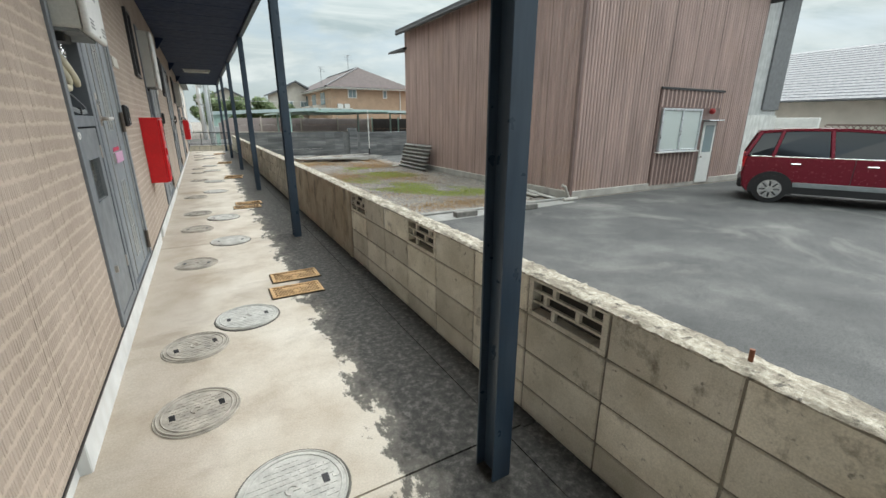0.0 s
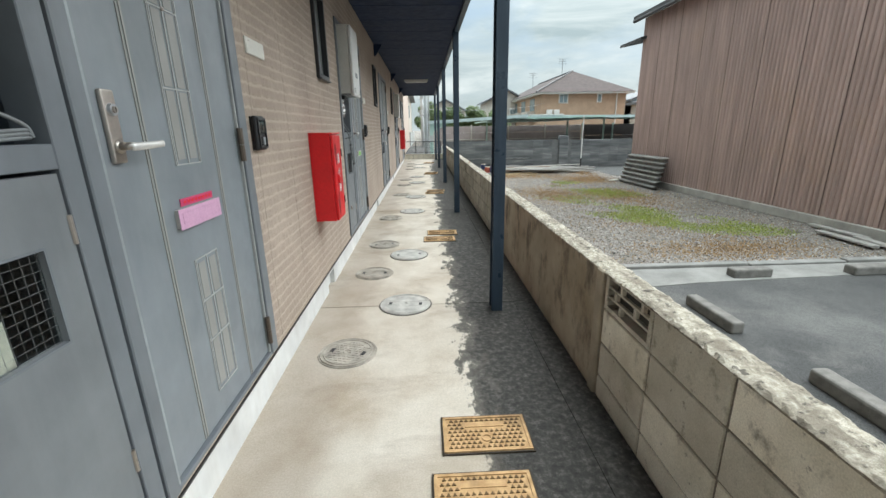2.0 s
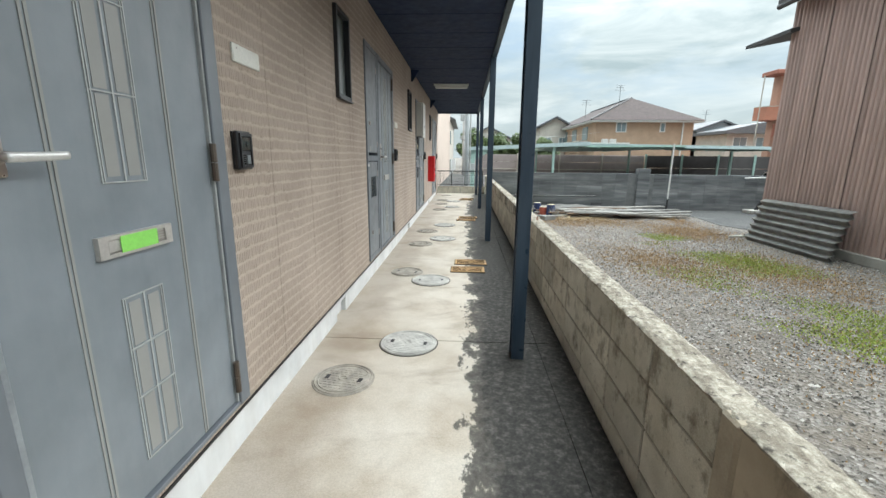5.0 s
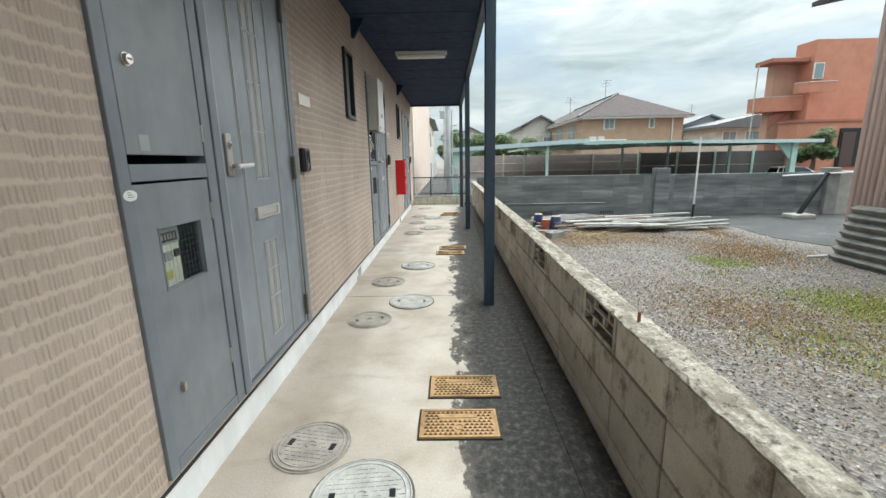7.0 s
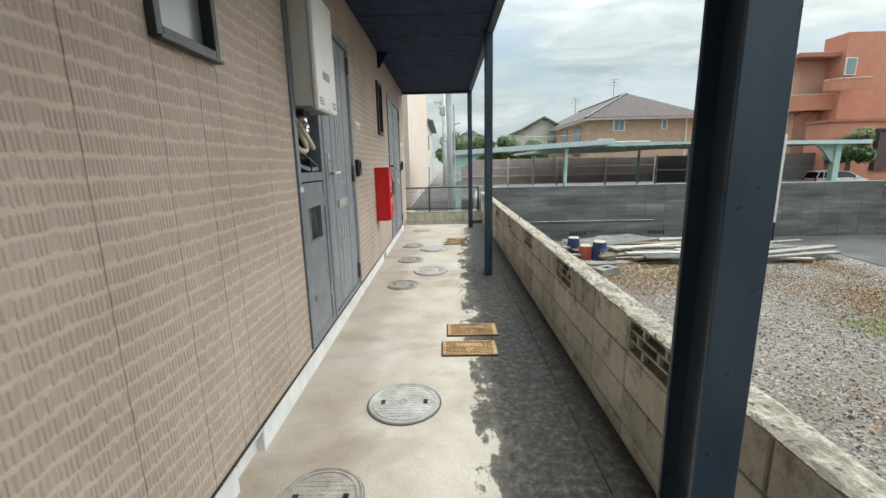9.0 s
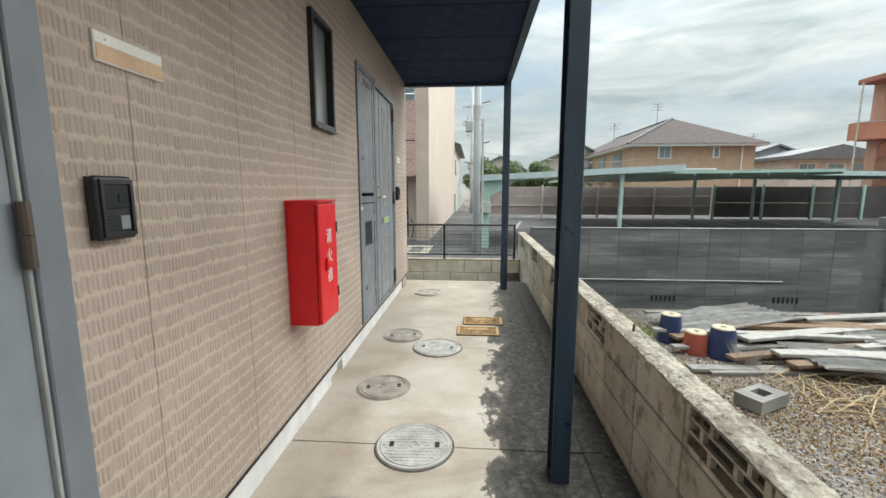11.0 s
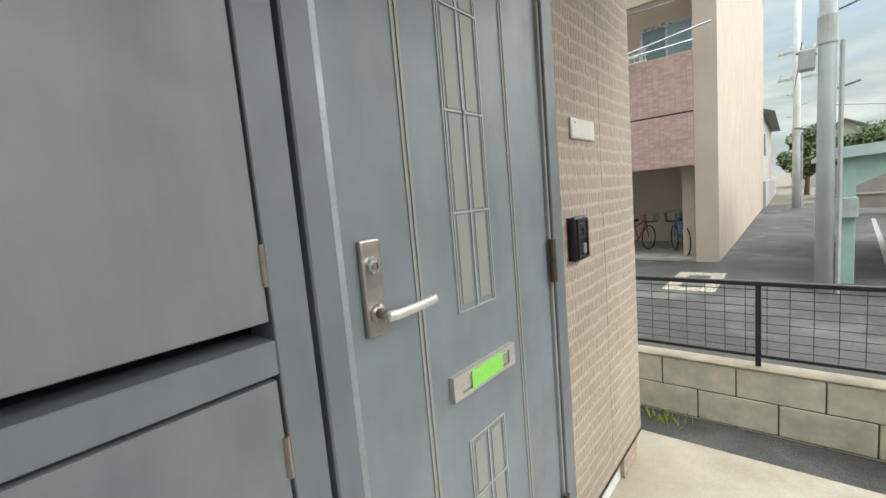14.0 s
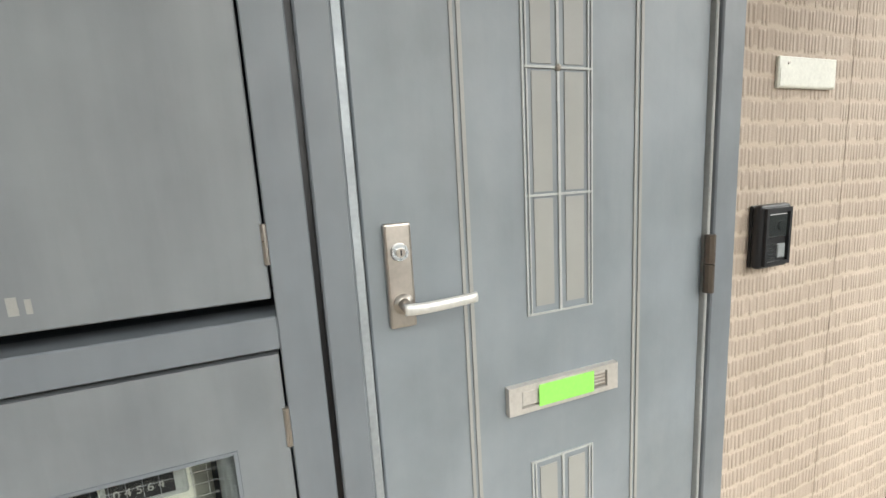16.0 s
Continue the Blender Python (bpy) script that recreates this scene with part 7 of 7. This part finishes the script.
def utility_pole(x, y, h, label, r=0.15):
    t = thing("utility_pole", label, "utility pole", (x, y, STREET), "utility poles")
    part("shaft", tube(bmesh.new(), [(x, y, STREET), (x, y, 3.0), (x, y, h)], [r, r * 0.9, r * 0.7], 14), PALE_POLE, t, "", True)
    part("collar", tube(bmesh.new(), [(x, y, 3.0), (x, y, 3.35)], r * 1.05, 14), PALE_GREY, t)
    for z in (5.6, 6.8):
        part("arm", cuboid(x - 0.7, x + 0.7, y - 0.05, y + 0.05, z, z + 0.1), PALE_GREY, t)
        for k in range(4):
            part("insulator", tube(bmesh.new(), [(x - 0.6 + 0.4 * k, y, z + 0.1), (x - 0.6 + 0.4 * k, y, z + 0.28)], 0.05, 6), WHITE, t)
    for k in range(7):
        part("step_bolt", tube(bmesh.new(), [(x + (r if k % 2 else -r), y, 1.9 + 0.5 * k), (x + (r + 0.22 if k % 2 else -r - 0.22), y - 0.05, 1.95 + 0.5 * k)], 0.016, 5), CABLE, t)
    part("junction_box", cuboid(x - 0.3, x - 0.12, y - 0.08, y + 0.08, 2.7, 2.98, 0.02), PALE_GREY, t)
    part("conduit", tube(bmesh.new(), [(x + r + 0.04, y - 0.02, STREET), (x + r + 0.04, y - 0.02, 3)], 0.03, 6), PALE_GREY, t)
    return t


utility_pole(0.46, 24.4, 8.6, "pale concrete utility pole with arms beside the street", 0.105)
utility_pole(0.25, 43, 9.5, "distant pale utility pole along the alley", 0.17)
for a, b, sag in (((0.1, 24.4, 4.2), (-9, 24.6, 5.2), 0.3), ((0.2, 24.4, 3.1), (0.0, 43, 5.0), 0.4), ((0.5, 24.4, 2.2), (14, 49, 3.8), 0.3)):
    A, B = Vector(a), Vector(b)
    pts = [A.lerp(B, t) - Vector((0, 0, 4 * sag * t * (1 - t))) for t in np.linspace(0, 1, 13)]
    tagged(part("overhead_wire", tube(bmesh.new(), pts, 0.009, 4), CABLE), "thin dark overhead wire strung between poles", "wire", "overhead wires")

# buildings along the alley and beyond
hs = thing("alley_house", "grey-beige house along the alley", "house", (-4, 46, STREET))
part("wall", cuboid(-9, -1.15, 45, 58, STREET, 4.6), CREAM, hs)
part("roof", prism(bmesh.new(), [(-9.5, 4.5), (-0.6, 4.5), (-4.8, 6.3)], "y", 44.4, 58.5), ROOF_TILE, hs)
part("window", cuboid(-1.16, -1.1, 47, 48.5, 2.4, 3.6), SKY_GLASS, hs)
gw = thing("alley_wall", "low pale wall along the alley", "wall", (-1.1, 50, STREET))
part("panel", cuboid(-1.1, -0.95, 44.2, 62, STREET, 0.95), PALE_GREY, gw)

ORANGE = plain("terracotta_render", (0.5, 0.215, 0.14), 0.85, 0, 0.12, 1.5)
ORANGE_D = plain("dark_terracotta_render", (0.36, 0.145, 0.1), 0.85, 0, 0.12, 1.5)
ob = thing("terracotta_apartments", "terracotta apartment building with rounded stair balconies", "building", (26, 39, STREET))
part("wall", cuboid(25.6, 37, 38.9, 40.6, STREET, 8.7), ORANGE, ob)
part("side_wall", cuboid(23.95, 25.6, 40.2, 40.9, STREET, 7.4), plain("pale_terracotta_render", (0.5, 0.29, 0.21), 0.85, 0, 0.12, 1.5), ob)
part("wing", cuboid(23.8, 32, 37.2, 38.9, STREET, 3.2), ORANGE, ob)
part("wing_roof", cuboid(23.7, 32.1, 37.1, 38.9, 3.2, 3.35), ORANGE_D, ob)
d = part("doorway", cuboid(26.6, 28.8, 37.1, 37.2, 0.25, 2.75), DARK_GAP, ob)
part("leaf", cuboid(26.75, 27.6, 37.04, 37.1, 0.25, 2.5), plain("dark_brown_door", (0.07, 0.04, 0.035), 0.5), d)
part("roof_slab", cuboid(23.0, 26.2, 39.2, 40.9, 7.35, 7.65, 0.03), ORANGE_D, ob)
for outline, z, h in (([(22.87, 41.0), (22.9, 40.5), (23.2, 40.1), (23.8, 39.8), (25.6, 39.3), (25.6, 39.5), (23.9, 39.95), (23.35, 40.25), (23.07, 40.6), (23.05, 41.0)], 4.15, 0.98), ([(24.5, 38.95), (24.6, 38.5), (25.0, 38.25), (26.6, 38.0), (26.6, 38.15), (25.1, 38.4), (24.75, 38.6), (24.66, 38.95)], 5.2, 0.66)):
    part("balcony", prism(bmesh.new(), outline, "z", z, z + h), ORANGE, ob)
    part("balcony_rail", tube(bmesh.new(), [(outline[k][0], outline[k][1], z + h + 0.02) for k in range(5)], 0.03, 6), CREAM, ob)
part("slab", cuboid(23.2, 25.6, 40.0, 40.9, 4.1, 4.2), ORANGE_D, ob)
part("stair_parapet", prism(bmesh.new(), [(23.9, 2.9), (25.5, 4.2), (25.5, 5.0), (23.9, 3.8)], "y", 40.0, 40.15), ORANGE_D, ob)
w = part("window", cuboid(25.62, 26.3, 38.82, 38.9, 6.15, 7.2), WHITE, ob)
part("pane", cuboid(25.68, 26.24, 38.8, 38.82, 6.2, 7.15), SKY_GLASS, w)
part("column", tube(bmesh.new(), [(22.95, 40.45, STREET), (22.95, 40.45, 7.4)], 0.045, 8), CREAM, ob)
gh = thing("flat_house", "grey-beige two-storey house with balconies", "house", (24, 52, STREET))
part("wall", cuboid(27.6, 34.4, 52, 60, STREET, 3.9), CREAM, gh)
part("roof", prism(bmesh.new(), [(27.0, 3.8), (35.0, 3.8), (35.0, 4.1), (31, 5.0), (27.0, 4.1)], "y", 51.2, 60), ROOF_TILE, gh)
for x in (28.3, 30.6, 32.6):
    far_window(x, x + 1.3, 2.3, 3.4, 52, gh)
oh = thing("ochre_house", "distant ochre house beyond the parking lot", "house", (33, 75, STREET))
part("wall", cuboid(33, 40, 75, 84, STREET, 5.6), plain("ochre_wall", (0.55, 0.33, 0.13), 0.85), oh)
part("roof", cuboid(32.5, 40.5, 74.5, 84.5, 5.6, 6.0), ROOF_TILE, oh)
antenna(30.5, 62, 5.2, 2.0)

# trees and hedges
LEAF = leaf_material("dark_foliage", (0.045, 0.075, 0.025), (0.15, 0.2, 0.075))
BARK = plain("bark", (0.12, 0.09, 0.065), 0.9)


def tree(x, y, h, r, seed, label="leafy green tree behind the parking lot"):
    t = thing("tree", label, "tree", (x, y, STREET))
    rg = random.Random(seed)
    part("trunk", tube(bmesh.new(), [(x, y, STREET), (x + 0.05, y, STREET + h * 0.3), (x - 0.05, y + 0.1, STREET + h * 0.75)], [0.16, 0.12, 0.04], 8), BARK, t)
    lobes = []
    for k in range(9):
        a, q = rg.uniform(0, 6.28), rg.uniform(0.1, 0.75) * r
        c = Vector((x + q * math.cos(a), y + q * math.sin(a), STREET + h * rg.uniform(0.45, 0.85)))
        lobes.append((c, r * rg.uniform(0.3, 0.5)))
        part("limb", tube(bmesh.new(), [(x, y, STREET + h * 0.35), tuple((Vector((x, y, STREET + h * 0.45)) + c) / 2), tuple(c)], [0.06, 0.04, 0.015], 5), BARK, t)
    P, F = [], []
    for c, rr in lobes:
        for _ in range(420):
            d = Vector((rg.gauss(0, 1), rg.gauss(0, 1), rg.gauss(0, 0.8))).normalized() * rr * rg.uniform(0.55, 1.08)
            p, s = c + d, rg.uniform(0.07, 0.16)
            u = Vector((rg.gauss(0, 1), rg.gauss(0, 1), rg.gauss(0, 1))).normalized()
            v = u.orthogonal().normalized()
            n = len(P)
            P += [tuple(p - u * s), tuple(p + v * s * 0.6), tuple(p + u * s), tuple(p - v * s * 0.6)]
            F.append((n, n + 1, n + 2, n + 3))
    me = bpy.data.meshes.new("crown")
    me.from_pydata([tuple(Vector(q) - place_of(t)) for q in P], [], F)
    me.materials.append(LEAF)
    o = new("crown", me)
    o.parent = t


for k, (x, y, h, r) in enumerate(((1.6, 50, 3.9, 1.6), (3.6, 51, 4.4, 1.8), (5.6, 50.5, 4.3, 1.7), (7.4, 51, 4.0, 1.6), (0.9, 56, 5.0, 1.6), (24.3, 36.2, 3.3, 1.2), (9.0, 52, 3.6, 1.3))):
    tree(x, y, h, r, 40 + k)
# weeds at the foot of the end wall
P, F = [], []
rng = random.Random(77)
for x0, y0, n, h in ((-0.5, 19.3, 40, 0.09), (0.55, 19.3, 20, 0.05), (0.62, 18.85, 14, 0.1), (-1.0, 19.2, 60, 0.1)):
    for _ in range(n):
        x, y, a = x0 + rng.gauss(0, 0.06), y0 + rng.gauss(0, 0.03), rng.uniform(0, 6.28)
        i = len(P)
        z = -0.16
        P += [(x + 0.006 * math.cos(a), y + 0.006 * math.sin(a), z), (x - 0.006 * math.cos(a), y - 0.006 * math.sin(a), z), (x + h * rng.uniform(-0.5, 0.5), y + h * rng.uniform(-0.5, 0.5), z + h * rng.uniform(0.5, 1.1))]
        F.append((i, i + 1, i + 2))
tris("weeds", P, F, bpy.data.materials["green_grass"], "small weeds at the foot of the end wall", "weeds")
